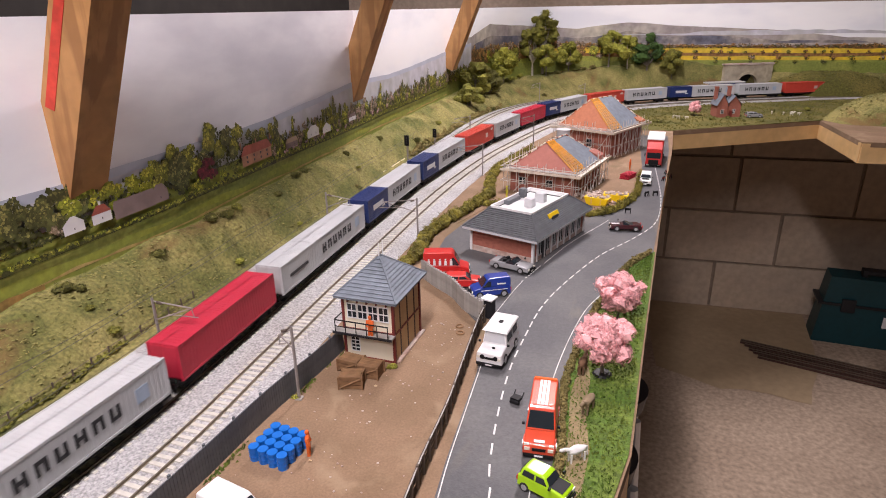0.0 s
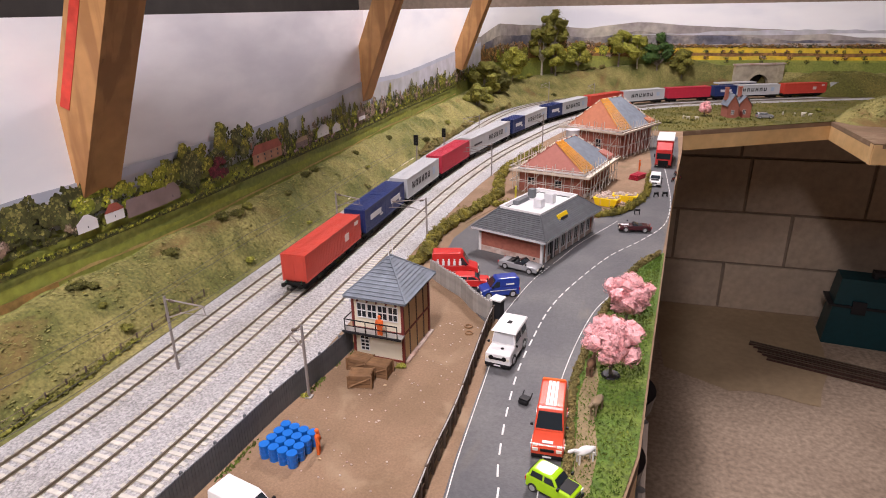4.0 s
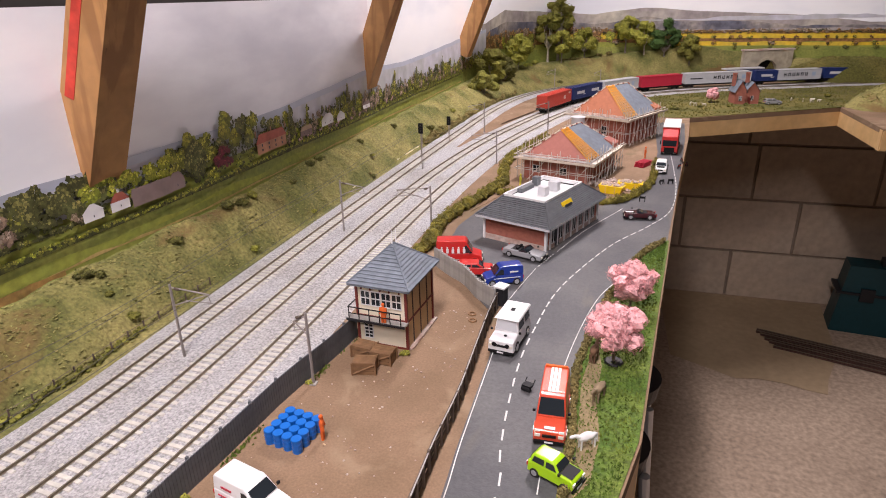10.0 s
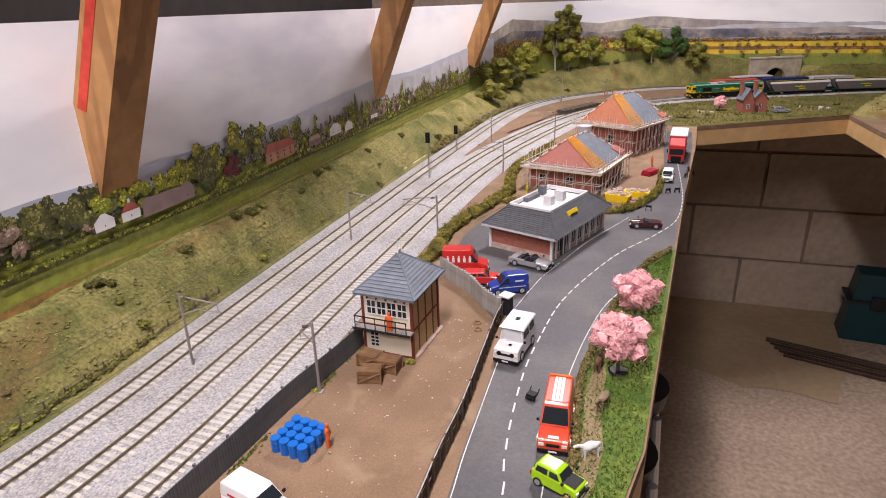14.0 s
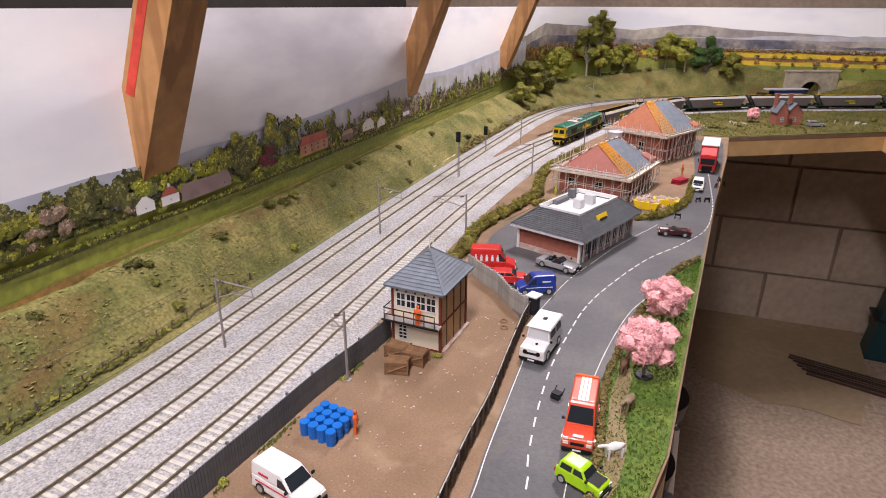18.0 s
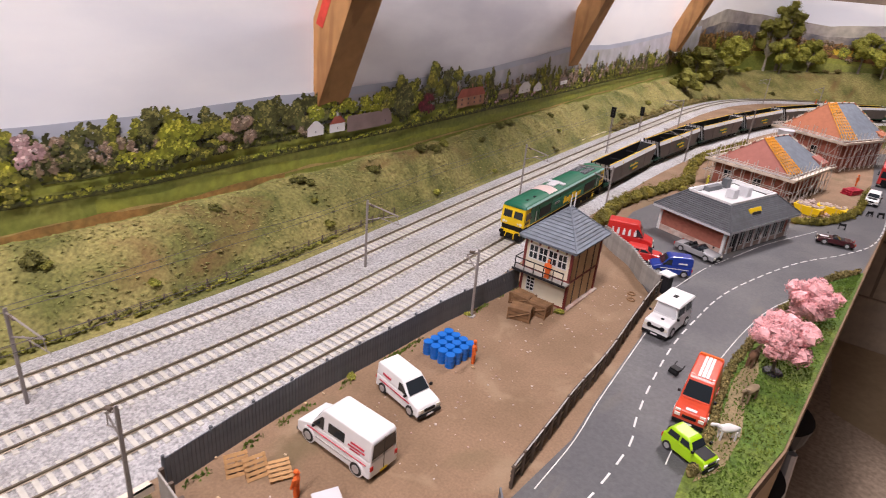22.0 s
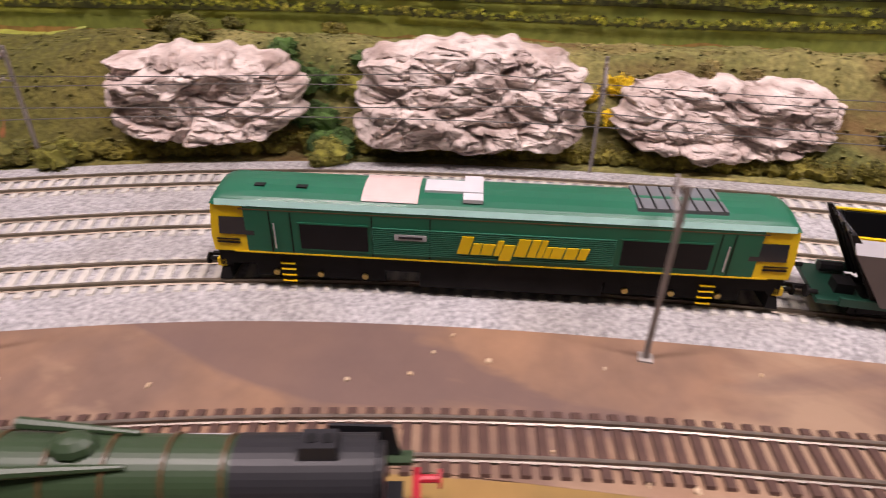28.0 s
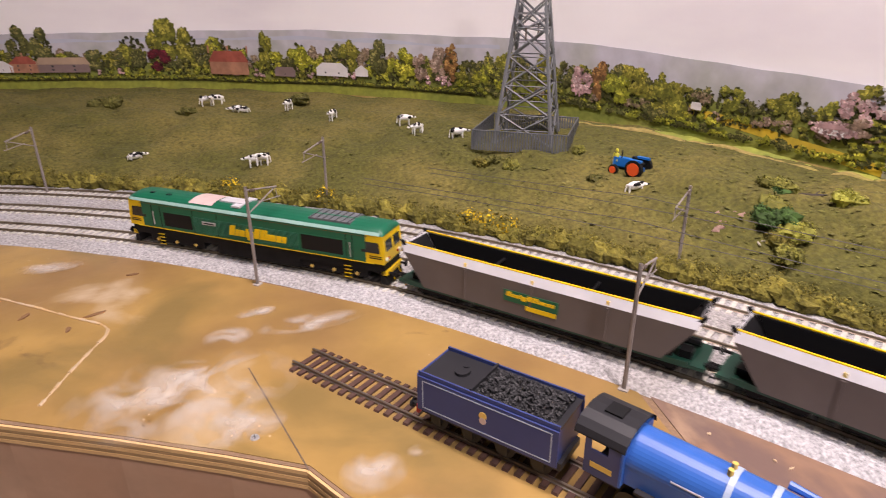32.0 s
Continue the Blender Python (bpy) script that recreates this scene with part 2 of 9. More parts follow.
co, no, rg, gr, mul, far, flat = (n.new("ShaderNode" + k) for k in ("TexCoord", "TexNoise", "MapRange", "VectorMath", "Math", "MapRange", "VectorMath"))
flat.operation = "MULTIPLY"
flat.inputs[1].default_value = (1, 1, 0)
no.inputs["Scale"].default_value, no.inputs["Detail"].default_value, no.inputs["Distortion"].default_value = 38, 10, 0.8
rg.inputs["From Min"].default_value, rg.inputs["From Max"].default_value, rg.inputs["To Max"].default_value = 0.42, 0.70, 0.62
gr.operation = "DISTANCE"
gr.inputs[1].default_value = (0.5, 0.5, 0)
far.inputs["From Min"].default_value, far.inputs["From Max"].default_value, far.inputs["To Min"].default_value, far.inputs["To Max"].default_value = 0.15, 0.5, 1.0, 0.0
mul.operation = "MULTIPLY"
l.new(co.outputs["Object"], no.inputs["Vector"]), l.new(no.outputs["Fac"], rg.inputs["Value"]), l.new(co.outputs["Generated"], flat.inputs[0]), l.new(flat.outputs["Vector"], gr.inputs[0])
l.new(gr.outputs["Value"], far.inputs["Value"]), l.new(far.outputs["Result"], mul.inputs[0]), l.new(rg.outputs["Result"], mul.inputs[1])
l.new(mul.outputs[0], n["Principled BSDF"].inputs["Alpha"])
PLY_EDGE = material("raw_plywood_edge", (0.64, 0.43, 0.20), 0.5, vary=0.1, scale=40, second=(0.55, 0.35, 0.15), second_scale=8)
PLY_DARK = material("ply_glue_layer", (0.36, 0.23, 0.11), 0.6, vary=0.2, scale=60)
TIMBER_FACE = material("pinkish_bare_timber", (0.46, 0.30, 0.20), 0.6, vary=0.15, scale=30, second=(0.36, 0.22, 0.14), second_scale=14)
BALLAST = material("grey_ballast", (0.41, 0.405, 0.41), 0.95, vary=0.42, scale=480, bump=1.0, bump_scale=520, second=(0.335, 0.32, 0.305), second_scale=9)
SLEEPER = material("concrete_sleeper", (0.53, 0.51, 0.455), 0.85, vary=0.12, scale=200, island=0.1)
RAIL = material("weathered_rail", (0.20, 0.165, 0.12), 0.45, metal=0.6, vary=0.15, scale=150)
RAIL_BRIGHT = material("bright_rail", (0.36, 0.31, 0.26), 0.38, metal=0.9, vary=0.1, scale=150)
WOOD_SLEEPER = material("dark_plastic_sleeper", (0.075, 0.036, 0.026), 0.7, vary=0.2, scale=150)
ASPHALT = material("model_asphalt", (0.070, 0.070, 0.075), 0.55, vary=0.16, scale=300, bump=0.25, bump_scale=700, second=(0.11, 0.108, 0.108), second_scale=11)
smear(ASPHALT, (0.17, 0.145, 0.11), 14, 0.60, 0.12, (1.6, 0.5, 1), 0.6)
WHITE_LINE = material("white_road_paint", (0.66, 0.66, 0.64), 0.7, vary=0.18, scale=160, second=(0.50, 0.49, 0.46), second_scale=60, second_at=0.55)
GRASS = material("bright_static_grass", (0.075, 0.135, 0.016), 0.9, vary=0.4, scale=300, bump=1.0, bump_scale=420, second=(0.15, 0.19, 0.03), second_scale=16)
BANK = material("dry_static_grass", (0.27, 0.235, 0.08), 0.95, vary=0.38, scale=260, bump=1.0, bump_scale=240, second=(0.12, 0.125, 0.032), second_scale=13, second_at=0.50)
smear(BANK, (0.17, 0.095, 0.035), 9, 0.60, 0.08, (1, 0.5, 1), 0.8)
TUFT_DRY = material("dry_grass_tufts", (0.285, 0.245, 0.085), 0.95, vary=0.15, scale=60, second=(0.20, 0.205, 0.06), second_scale=10, second_at=0.5, island=0.16)
TUFT_GREEN = material("green_grass_tufts", (0.145, 0.14, 0.03), 0.95, vary=0.15, scale=60, second=(0.19, 0.17, 0.05), second_scale=9, second_at=0.55, island=0.2)
TUFT_BRIGHT = material("bright_grass_tufts", (0.10, 0.17, 0.02), 0.95, vary=0.25, scale=60, second=(0.19, 0.22, 0.04), second_scale=14, second_at=0.55, island=0.3)
RUST_SCRUB = material("rusty_scrub_flock", (0.21, 0.085, 0.03), 0.95, vary=0.35, scale=200, second=(0.12, 0.075, 0.03), second_scale=30, island=0.35)
FIELD = material("green_field_grass", (0.17, 0.19, 0.045), 0.95, vary=0.30, scale=260, bump=1.0, bump_scale=330, second=(0.20, 0.17, 0.05), second_scale=9, second_at=0.6)
ROUGH = material("rough_brown_turf", (0.075, 0.085, 0.024), 0.95, vary=0.35, scale=240, bump=1.0, bump_scale=320, second=(0.135, 0.10, 0.05), second_scale=11, second_at=0.52)
MOSS = material("mossy_field_grass", (0.092, 0.088, 0.016), 0.95, vary=0.38, scale=220, bump=1.0, bump_scale=300, second=(0.155, 0.13, 0.03), second_scale=9, second_at=0.52)

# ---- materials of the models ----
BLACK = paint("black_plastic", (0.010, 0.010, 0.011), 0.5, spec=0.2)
TYRE = paint("tyre_rubber", (0.022, 0.021, 0.020), 0.8)
SILVER = paint("silver_plastic", (0.55, 0.55, 0.56), 0.3, metal=0.5)
GLASS = glass_dark("dark_glazing")
# Pale grey stands for the room reflected in the glass.
PALE_GLASS = paint("pale_reflecting_windscreen", (0.50, 0.51, 0.53), 0.12)
WHITE = paint("white_gloss", (0.76, 0.76, 0.76), 0.3, coat=0.3)
CREAM = paint("cream_paint", (0.74, 0.66, 0.45), 0.6)
MAROON = paint("maroon_paint", (0.16, 0.025, 0.02), 0.5)
RED = paint("red_gloss", (0.52, 0.022, 0.02), 0.3, coat=0.3)
ORANGE_RED = paint("orange_red_gloss", (0.62, 0.07, 0.03), 0.3, coat=0.3)
LIME = paint("lime_green_gloss", (0.36, 0.62, 0.01), 0.3, coat=0.3)
BLUE = paint("blue_gloss", (0.015, 0.04, 0.26), 0.3, coat=0.3)
CAR_SILVER = paint("silver_car_paint", (0.42, 0.43, 0.44), 0.25, metal=0.4, coat=0.3)
HIVIS = paint("orange_workwear", (0.70, 0.13, 0.02), 0.8)
HIVIS_Y = paint("yellow_workwear", (0.62, 0.58, 0.05), 0.8)
LAMP = paint("lamp_lens", (0.75, 0.72, 0.62), 0.15)
LAMP_RED = paint("red_lens", (0.5, 0.02, 0.02), 0.2)
SLATE = material("grey_slate", (0.165, 0.19, 0.225), 0.7, vary=0.15, scale=120, per_object=0.12, bump=0.2)
SLATE_DARK = material("dark_grey_tile", (0.095, 0.10, 0.11), 0.75, vary=0.15, scale=120, per_object=0.12, bump=0.2)
BRICK = material("model_brick", (0.33, 0.115, 0.08), 0.85, vary=0.14, scale=220, bump=0.3, bump_scale=400, second=(0.34, 0.12, 0.08), second_scale=20)
BRICK_PINK = material("pink_brick_roof", (0.36, 0.135, 0.105), 0.85, vary=0.08, scale=160, bump=0.15, bump_scale=500)
BRICK_ORANGE = material("orange_brick", (0.40, 0.145, 0.075), 0.85, vary=0.1, scale=160, bump=0.15, bump_scale=500)
STONE_BASE = material("pale_stone_plinth", (0.50, 0.42, 0.37), 0.85, vary=0.2, scale=200, bump=0.3, second=(0.4, 0.25, 0.2), second_scale=40)
BATTEN = paint("orange_batten", (0.70, 0.30, 0.02), 0.7, vary=0.15)
POLE = paint("scaffold_pole", (0.58, 0.53, 0.48), 0.6, vary=0.2)
PLANK = material("scaffold_plank", (0.74, 0.65, 0.54), 0.8, vary=0.15, scale=100)
FENCE_GREY = material("grey_steel_fence", (0.115, 0.125, 0.14), 0.6, vary=0.15, scale=100, per_object=0.06)
FENCE_WOOD = material("weathered_timber", (0.34, 0.33, 0.31), 0.85, vary=0.2, scale=90, per_object=0.12)
FENCE_BROWN = material("brown_timber", (0.115, 0.085, 0.065), 0.85, vary=0.2, scale=90, per_object=0.12)
CONCRETE_POST = material("concrete_panel", (0.36, 0.33, 0.30), 0.85, vary=0.15, scale=90, per_object=0.06)
BARREL_BLUE = paint("blue_drum", (0.01, 0.13, 0.50), 0.35)
CRATE = material("brown_crate_timber", (0.22, 0.12, 0.055), 0.8, vary=0.25, scale=120, per_object=0.1)
PALLET = material("pallet_timber", (0.42, 0.24, 0.10), 0.8, vary=0.2, scale=120)
HEDGE = material("olive_hedge_flock", (0.135, 0.12, 0.018), 0.95, vary=0.4, scale=300, bump=1.0, bump_scale=300, second=(0.23, 0.195, 0.03), second_scale=50, island=0.35)
HEDGE_TAN = material("tan_hedge_flock", (0.235, 0.185, 0.065), 0.95, vary=0.35, scale=300, bump=1.0, bump_scale=300, second=(0.155, 0.14, 0.04), second_scale=40, island=0.25)
BUSH = material("dark_bush_flock", (0.125, 0.12, 0.026), 0.95, vary=0.4, scale=300, bump=1.0, bump_scale=300, island=0.35)
GORSE = material("yellow_gorse_flock", (0.66, 0.46, 0.01), 0.9, vary=0.3, scale=300, island=0.3)
LEAF_GREEN = material("light_green_foliage", (0.30, 0.30, 0.045), 0.9, vary=0.35, scale=200, island=0.4)
LEAF_DARK = material("dark_green_foliage", (0.18, 0.175, 0.028), 0.9, vary=0.35, scale=200, island=0.4)
LEAF_DEEP = material("deep_green_foliage", (0.055, 0.11, 0.022), 0.9, vary=0.35, scale=200, island=0.4)
BLOSSOM = material("pink_blossom", (0.84, 0.45, 0.46), 0.9, vary=0.2, scale=250, island=0.25)
BARK = material("grey_bark", (0.22, 0.19, 0.15), 0.9, vary=0.3, scale=120)
STRAW_PATH = material("straw_path", (0.34, 0.26, 0.09), 0.95, vary=0.25, scale=200, bump=0.4, second=(0.30, 0.25, 0.07), second_scale=30)
RUBBLE_PINK = material("pinkish_boulder", (0.33, 0.21, 0.17), 0.9, vary=0.3, scale=150, bump=0.6, island=0.2)
BUSH_BARK = material("dark_dead_wood", (0.055, 0.045, 0.035), 0.9, vary=0.3, scale=120, bump=0.6)
BARK_PALE = material("pale_bark", (0.48, 0.44, 0.36), 0.9, vary=0.2, scale=120)
ROCK = material("pale_plaster_rock", (0.66, 0.57, 0.52), 0.9, vary=0.2, scale=130, bump=1.0, bump_scale=220, second=(0.40, 0.31, 0.27), second_scale=45, second_at=0.54)
smear(ROCK, (0.20, 0.145, 0.12), 60, 0.60, 0.06, (1, 1, 1.6), 0.8)
STEEL = paint("galvanised_mast", (0.27, 0.24, 0.225), 0.6, vary=0.15)
PYLON = paint("pylon_grey", (0.17, 0.18, 0.19), 0.6, vary=0.1)
WIRE = paint("contact_wire", (0.05, 0.045, 0.04), 0.6)
FUR_BROWN = paint("brown_coat", (0.16, 0.085, 0.045), 0.9, vary=0.25)
FUR_TAN = paint("dun_coat", (0.27, 0.20, 0.12), 0.9, vary=0.25)
FUR_WHITE = paint("white_coat", (0.72, 0.71, 0.69), 0.85)
COW = material("black_and_white_hide", (0.82, 0.82, 0.80), 0.85, vary=0.05, scale=60)
SHEEP = paint("cream_fleece", (0.62, 0.58, 0.47), 0.95, vary=0.15)
# rolling stock
LOCO_GREEN = material("green_loco_livery", (0.004, 0.115, 0.058), 0.46, vary=0.06, scale=60, coat=0.05)
LOUVRE = paint("pale_edge_louvre_green", (0.03, 0.17, 0.105), 0.4)
LOCO_GLEAM = paint("pale_green_reflection", (0.33, 0.55, 0.49), 0.25, coat=0.3)
LOCO_YELLOW = paint("warning_yellow", (0.80, 0.55, 0.005), 0.4)
UNDERFRAME = paint("black_underframe", (0.010, 0.009, 0.009), 0.75, vary=0.25, spec=0.2)
FAN_PINK = paint("pale_pink_panel", (0.62, 0.48, 0.45), 0.4)
GRILLE = material("dark_roof_grille", (0.13, 0.14, 0.15), 0.5, vary=0.1, scale=90)
HOPPER_GREY = material("grey_hopper_side", (0.125, 0.105, 0.098), 0.6, vary=0.08, scale=50)
HOPPER_TOP = paint("pale_grey_hopper_top", (0.56, 0.56, 0.58), 0.4)
HOPPER_GREEN = paint("dark_green_frame", (0.006, 0.05, 0.03), 0.5)
BOX_GREY = material("grey_container", (0.46, 0.47, 0.48), 0.5, vary=0.05, scale=60, second=(0.50, 0.50, 0.51), second_scale=12)
BOX_RED = material("red_container", (0.50, 0.055, 0.035), 0.5, vary=0.06, scale=60)
BOX_CRIMSON = material("crimson_container", (0.46, 0.022, 0.05), 0.5, vary=0.06, scale=60)
BOX_NAVY = material("navy_container", (0.012, 0.027, 0.12), 0.45, vary=0.06, scale=60)
STEAM_BLUE = paint("blue_steam_livery", (0.03, 0.115, 0.42), 0.38)
TENDER_BLUE = paint("dark_blue_tender", (0.035, 0.055, 0.19), 0.45)
STEAM_GREEN = paint("dark_green_steam_livery", (0.03, 0.055, 0.025), 0.42)
SMOKEBOX = paint("smokebox_black", (0.022, 0.022, 0.025), 0.42, spec=0.3)
COAL = material("coal", (0.02, 0.02, 0.022), 0.5, vary=0.4, scale=300, bump=1.0, bump_scale=350)
BAND = paint("boiler_band_grey", (0.36, 0.44, 0.56), 0.4)
BAND_ORANGE = paint("boiler_band_orange", (0.10, 0.055, 0.022), 0.4)
BUFFER_RED = paint("buffer_beam_red", (0.42, 0.02, 0.035), 0.4)
GOLD = paint("gold_lettering", (0.72, 0.50, 0.12), 0.4)
CASE_TEAL = material("teal_tool_case", (0.004, 0.045, 0.055), 0.5, vary=0.1, scale=60, bump=0.1)


def mark_bars(length, height, slant=0.24):
    """A row of slanted bars of uneven width and height in x-z about the origin, as a plain stand-in for a maker's mark."""
    widths = (1.0, 0.75, 1.0, 0.5, 1.0, 1.0, 0.7, 0.5, 0.5, 1.0, 1.0, 0.75)
    unit = length / sum(widths)
    out, x = [], -length / 2
    for i, k in enumerate(widths):
        lo, hi = -height * (0.5 if i == 4 else 0.28), height * (0.5 if i in (0, 5, 6, 7) else 0.22 if i != 3 else 0.4)
        w = unit * k * 0.88
        out.append([(x + slant * lo, lo), (x + w + slant * lo, lo), (x + w + slant * hi, hi), (x + slant * hi, hi)])
        x += unit * k
    return out

# ---- plan: three running lines, two stub sidings, bank and backdrop ----
T2 = Line([(1800, -2900), (1800, 1000), (1795, 2100), (1720, 2500), (1500, 2760), (1150, 2820), (800, 2745), (600, 2665), (400, 2580), (240, 2505), (110, 2420), (0, 2310), (-100, 2150), (-172, 1960), (-222, 1760), (-262, 1560), (-287, 1350), (-299, 1150), (-303, 900), (-304, 650), (-305, 520), (-316, 380), (-334, 220), (-350, 70), (-354, -60), (-351, -196), (-341, -330), (-324, -455), (-300, -560), (-270, -645), (-228, -745), (-165, -870), (-88, -995), (0, -1113), (92, -1210), (190, -1295), (283, -1362), (400, -1430), (540, -1495)])
T3 = Line([tuple(p) for p in T2.shifted(53)[::12]])
NEAR_T1 = [tuple(p) for p in T2.shifted(-56)[::12] if p[1] < 1150 and p[0] < 1000]
T1 = Line([(560, 2832), (300, 2790), (100, 2715), (-60, 2590), (-200, 2430), (-285, 2240), (-325, 2000), (-340, 1700), (-350, 1400)] + NEAR_T1)
SPUR = Line([(-202, 14), (-207, -110), (-206, -201), (-197, -279), (-189, -339), (-174, -418), (-150, -510), (-118, -600), (-75, -690), (-30, -762)])
SPUR2 = Line([(-178, -190), (-165, -257), (-150, -330), (-136, -418), (-115, -502), (-86, -593), (-54, -674), (-15, -755), (36, -847), (92, -930), (150, -1014)])
SPUR2 = Line([tuple(SPUR2.side(w, float(np.interp(w, (0, 260, 500, 660), (4, 3, -6, -8))))) for w in np.arange(8.0, SPUR2.s[-1] - 30, 47.0)] + [(142, -1018)])
FOOT = Line([(1600, 2800), (900, 2800), (600, 2800), (300, 2835), (60, 2740), (-130, 2585), (-270, 2380), (-350, 2100), (-375, 1700), (-392, 1300), (-402, 950), (-405, 620), (-410, 430), (-432, 220), (-452, 50), (-460, -80), (-457, -210), (-444, -350), (-424, -480), (-395, -590), (-360, -680), (-312, -785), (-245, -915), (-165, -1043), (-75, -1162), (20, -1265), (140, -1370), (270, -1455), (430, -1545), (700, -1670)])
BACK = [(1900, 2862), (900, 2862), (600, 2862), (300, 2862), (0, 2862), (-250, 2800), (-400, 2560), (-455, 2200), (-466, 1750), (-469, 1300), (-471, 950), (-489, 620), (-497, 430), (-538, 220), (-566, 50), (-580, -80), (-562, -210), (-543, -350), (-524, -480), (-504, -590), (-490, -680), (-474, -785), (-452, -915), (-421, -1060), (-385, -1230), (-320, -1400), (-200, -1590), (130, -1870), (516, -2020), (900, -2150)]
WALL_Y, FLOOR_Z = 2870.0, -930.0

EDGE = [(1900, 2866), (1900, -2950), (1640, -2950), (1640, 1887), (640, 1887), (628, 2197), (213, 1961), (205, 1850), (192, 1691), (152, 1313), (127, 1030), (103, 760), (89, 595), (76, 534), (62, 430), (20, 300), (-20, 150), (-40, 0), (-45, -200), (-36, -400), (-6, -560), (62, -720), (125, -855), (156, -915), (194, -941), (250, -977), (310, -1013), (600, -1180), (900, -1300)]


def baseboard():
    ob = thing("baseboard", "brown-painted plywood baseboard with raw timber edge", "baseboard", kind="structure")
    outline = EDGE + [(900, -2140), (500, -2060), (100, -1900), (-250, -1640), (-430, -1250), (-560, -700), (-600, -80), (-575, 430), (-565, 900), (-550, 1700), (-520, 2250), (-430, 2600), (-250, 2830), (0, 2866)]
    part("deck", Geo().prism(outline[::-1], -12, 0), EARTH, ob)
    for a, b in zip(EDGE[1:], EDGE[2:]):
        a, b = np.array(a), np.array(b)
        w = (b - a) / np.linalg.norm(b - a)
        m, ln = (a + b) / 2, np.linalg.norm(b - a)
        n = np.array([w[1], -w[0]])
        far = m[1] > 1880
        c = m + n * 9.5
        if m[1] < -500:
            for k, tone in enumerate((PLY_EDGE, PLY_DARK, PLY_EDGE, PLY_DARK, PLY_EDGE)):
                part("ply_layer", Geo().box(0, 0, -12 + 2.3 * k, ln, 1.6 - 0.5 * (k % 2), 2.28), tone, ob, at=(*(m - n * 0.8), 0), rz=math.degrees(math.atan2(w[1], w[0])))
        part("edge_timber", Geo().box(0, 0, -52 if far else -70, ln + 4, 18, 49 if far else 56), TIMBER_FACE if m[1] < -500 else PLY_EDGE, ob, at=(*c, 0), rz=math.degrees(math.atan2(w[1], w[0])))
    return ob


def sheet(name, outline, z, mat, label, category, thick=1.2):
    return tagged(part(name, Geo().prism(outline, z - thick, z), mat), label, category, kind="structure")


def ribbon(line, lo, hi, z, s0, s1, step=25.0, skirt=None):
    rows = []
    s = s0
    while s <= s1:
        row = [(*line.side(s, lo), z), (*line.side(s, hi), z)]
        if skirt:
            row = [(*line.side(s, lo - skirt), 0.2)] + row + [(*line.side(s, hi + skirt), 0.2)]
        rows.append(row[::-1])
        s += step
    return rows


def track(name, line, s0, s1, label, sleeper_mat, rail_mat, pitch, ballast=True, z=3.0, parts_from=None):
    ob = thing(name, label, "track", kind="structure")
    if ballast:
        part("ballast_bed", Geo().strip(ribbon(line, -27, 27, z, s0, s1, 20, 9)), BALLAST, ob, smooth=True)
    g, n = Geo(), 0
    one = mesh_of("sleeper", Geo().box(0, 0, z - 0.6, 3.6, 31, 1.5, top=0.96), sleeper_mat)
    s = s0 + 3
    while s < s1 - 3:
        p, w = line.at(s), line.way(s)
        a = math.degrees(math.atan2(w[1], w[0]))
        if parts_from and parts_from[0] < s < parts_from[1]:
            part("sleeper", one, None, ob, at=(*p, 0), rz=a)
        else:
            g.box(*p, z - 0.6, 3.6, 31, 1.5, a, 0.96)
        s += pitch
    if g.v:
        tagged(part("sleepers", g, sleeper_mat, ob), kind="stuff")
    for off in (-8.8, 8.8):
        r = Geo()
        rows = []
        for s in np.arange(s0, s1, 10.0):
            rows.append([(*line.side(s, off + d), z + h) for d, h in ((-1.3, 0.8), (-0.5, 1.3), (-0.75, 2.9), (0.75, 2.9), (0.5, 1.3), (1.3, 0.8))][::-1])
        part("rail", r.strip(rows), rail_mat, ob)
    return ob


def ballast_fill():
    """Ballast between the lines, where they run side by side."""
    a, b = T3.nearest(-205, 1500), T3.s[-1]
    g = Geo()
    rows = []
    for s in np.arange(a, b, 20.0):
        p = T3.at(s)
        q = T1.at(T1.nearest(*p))
        rows.append([(*(p + (q - p) * k), 2.7) for k in (0.0, 0.25, 0.5, 0.75, 1.0)])
    tagged(part("ballast", g.strip(rows), BALLAST, smooth=True), "pale grey fine stone ballast between the running lines", "ballast", kind="structure")


FOOT_LIST = [tuple(p) for p in FOOT.p[::14]] + [tuple(FOOT.p[-1])]
FOOT_CTRL = [(1600, 2800), (900, 2800), (600, 2800), (300, 2835), (60, 2740), (-130, 2585), (-270, 2380), (-350, 2100), (-375, 1700), (-392, 1300), (-402, 950), (-405, 620), (-410, 430), (-432, 220), (-452, 50), (-460, -80), (-457, -210), (-444, -350), (-424, -480), (-395, -590), (-360, -680), (-312, -785), (-245, -915), (-165, -1043), (-75, -1162), (20, -1265), (140, -1370), (270, -1455), (430, -1545), (700, -1670)]
BACK_LINE = Line(BACK, 20.0)
FOOT_LINE = Line(FOOT_LIST, 20.0)
FOOT_S = [FOOT_LINE.nearest(*p) for p in FOOT_CTRL]
BACK_S = [BACK_LINE.nearest(*p) for p in BACK]


def smooth01(x):
    x = min(1.0, max(0.0, x))
    return x * x * (3 - 2 * x)


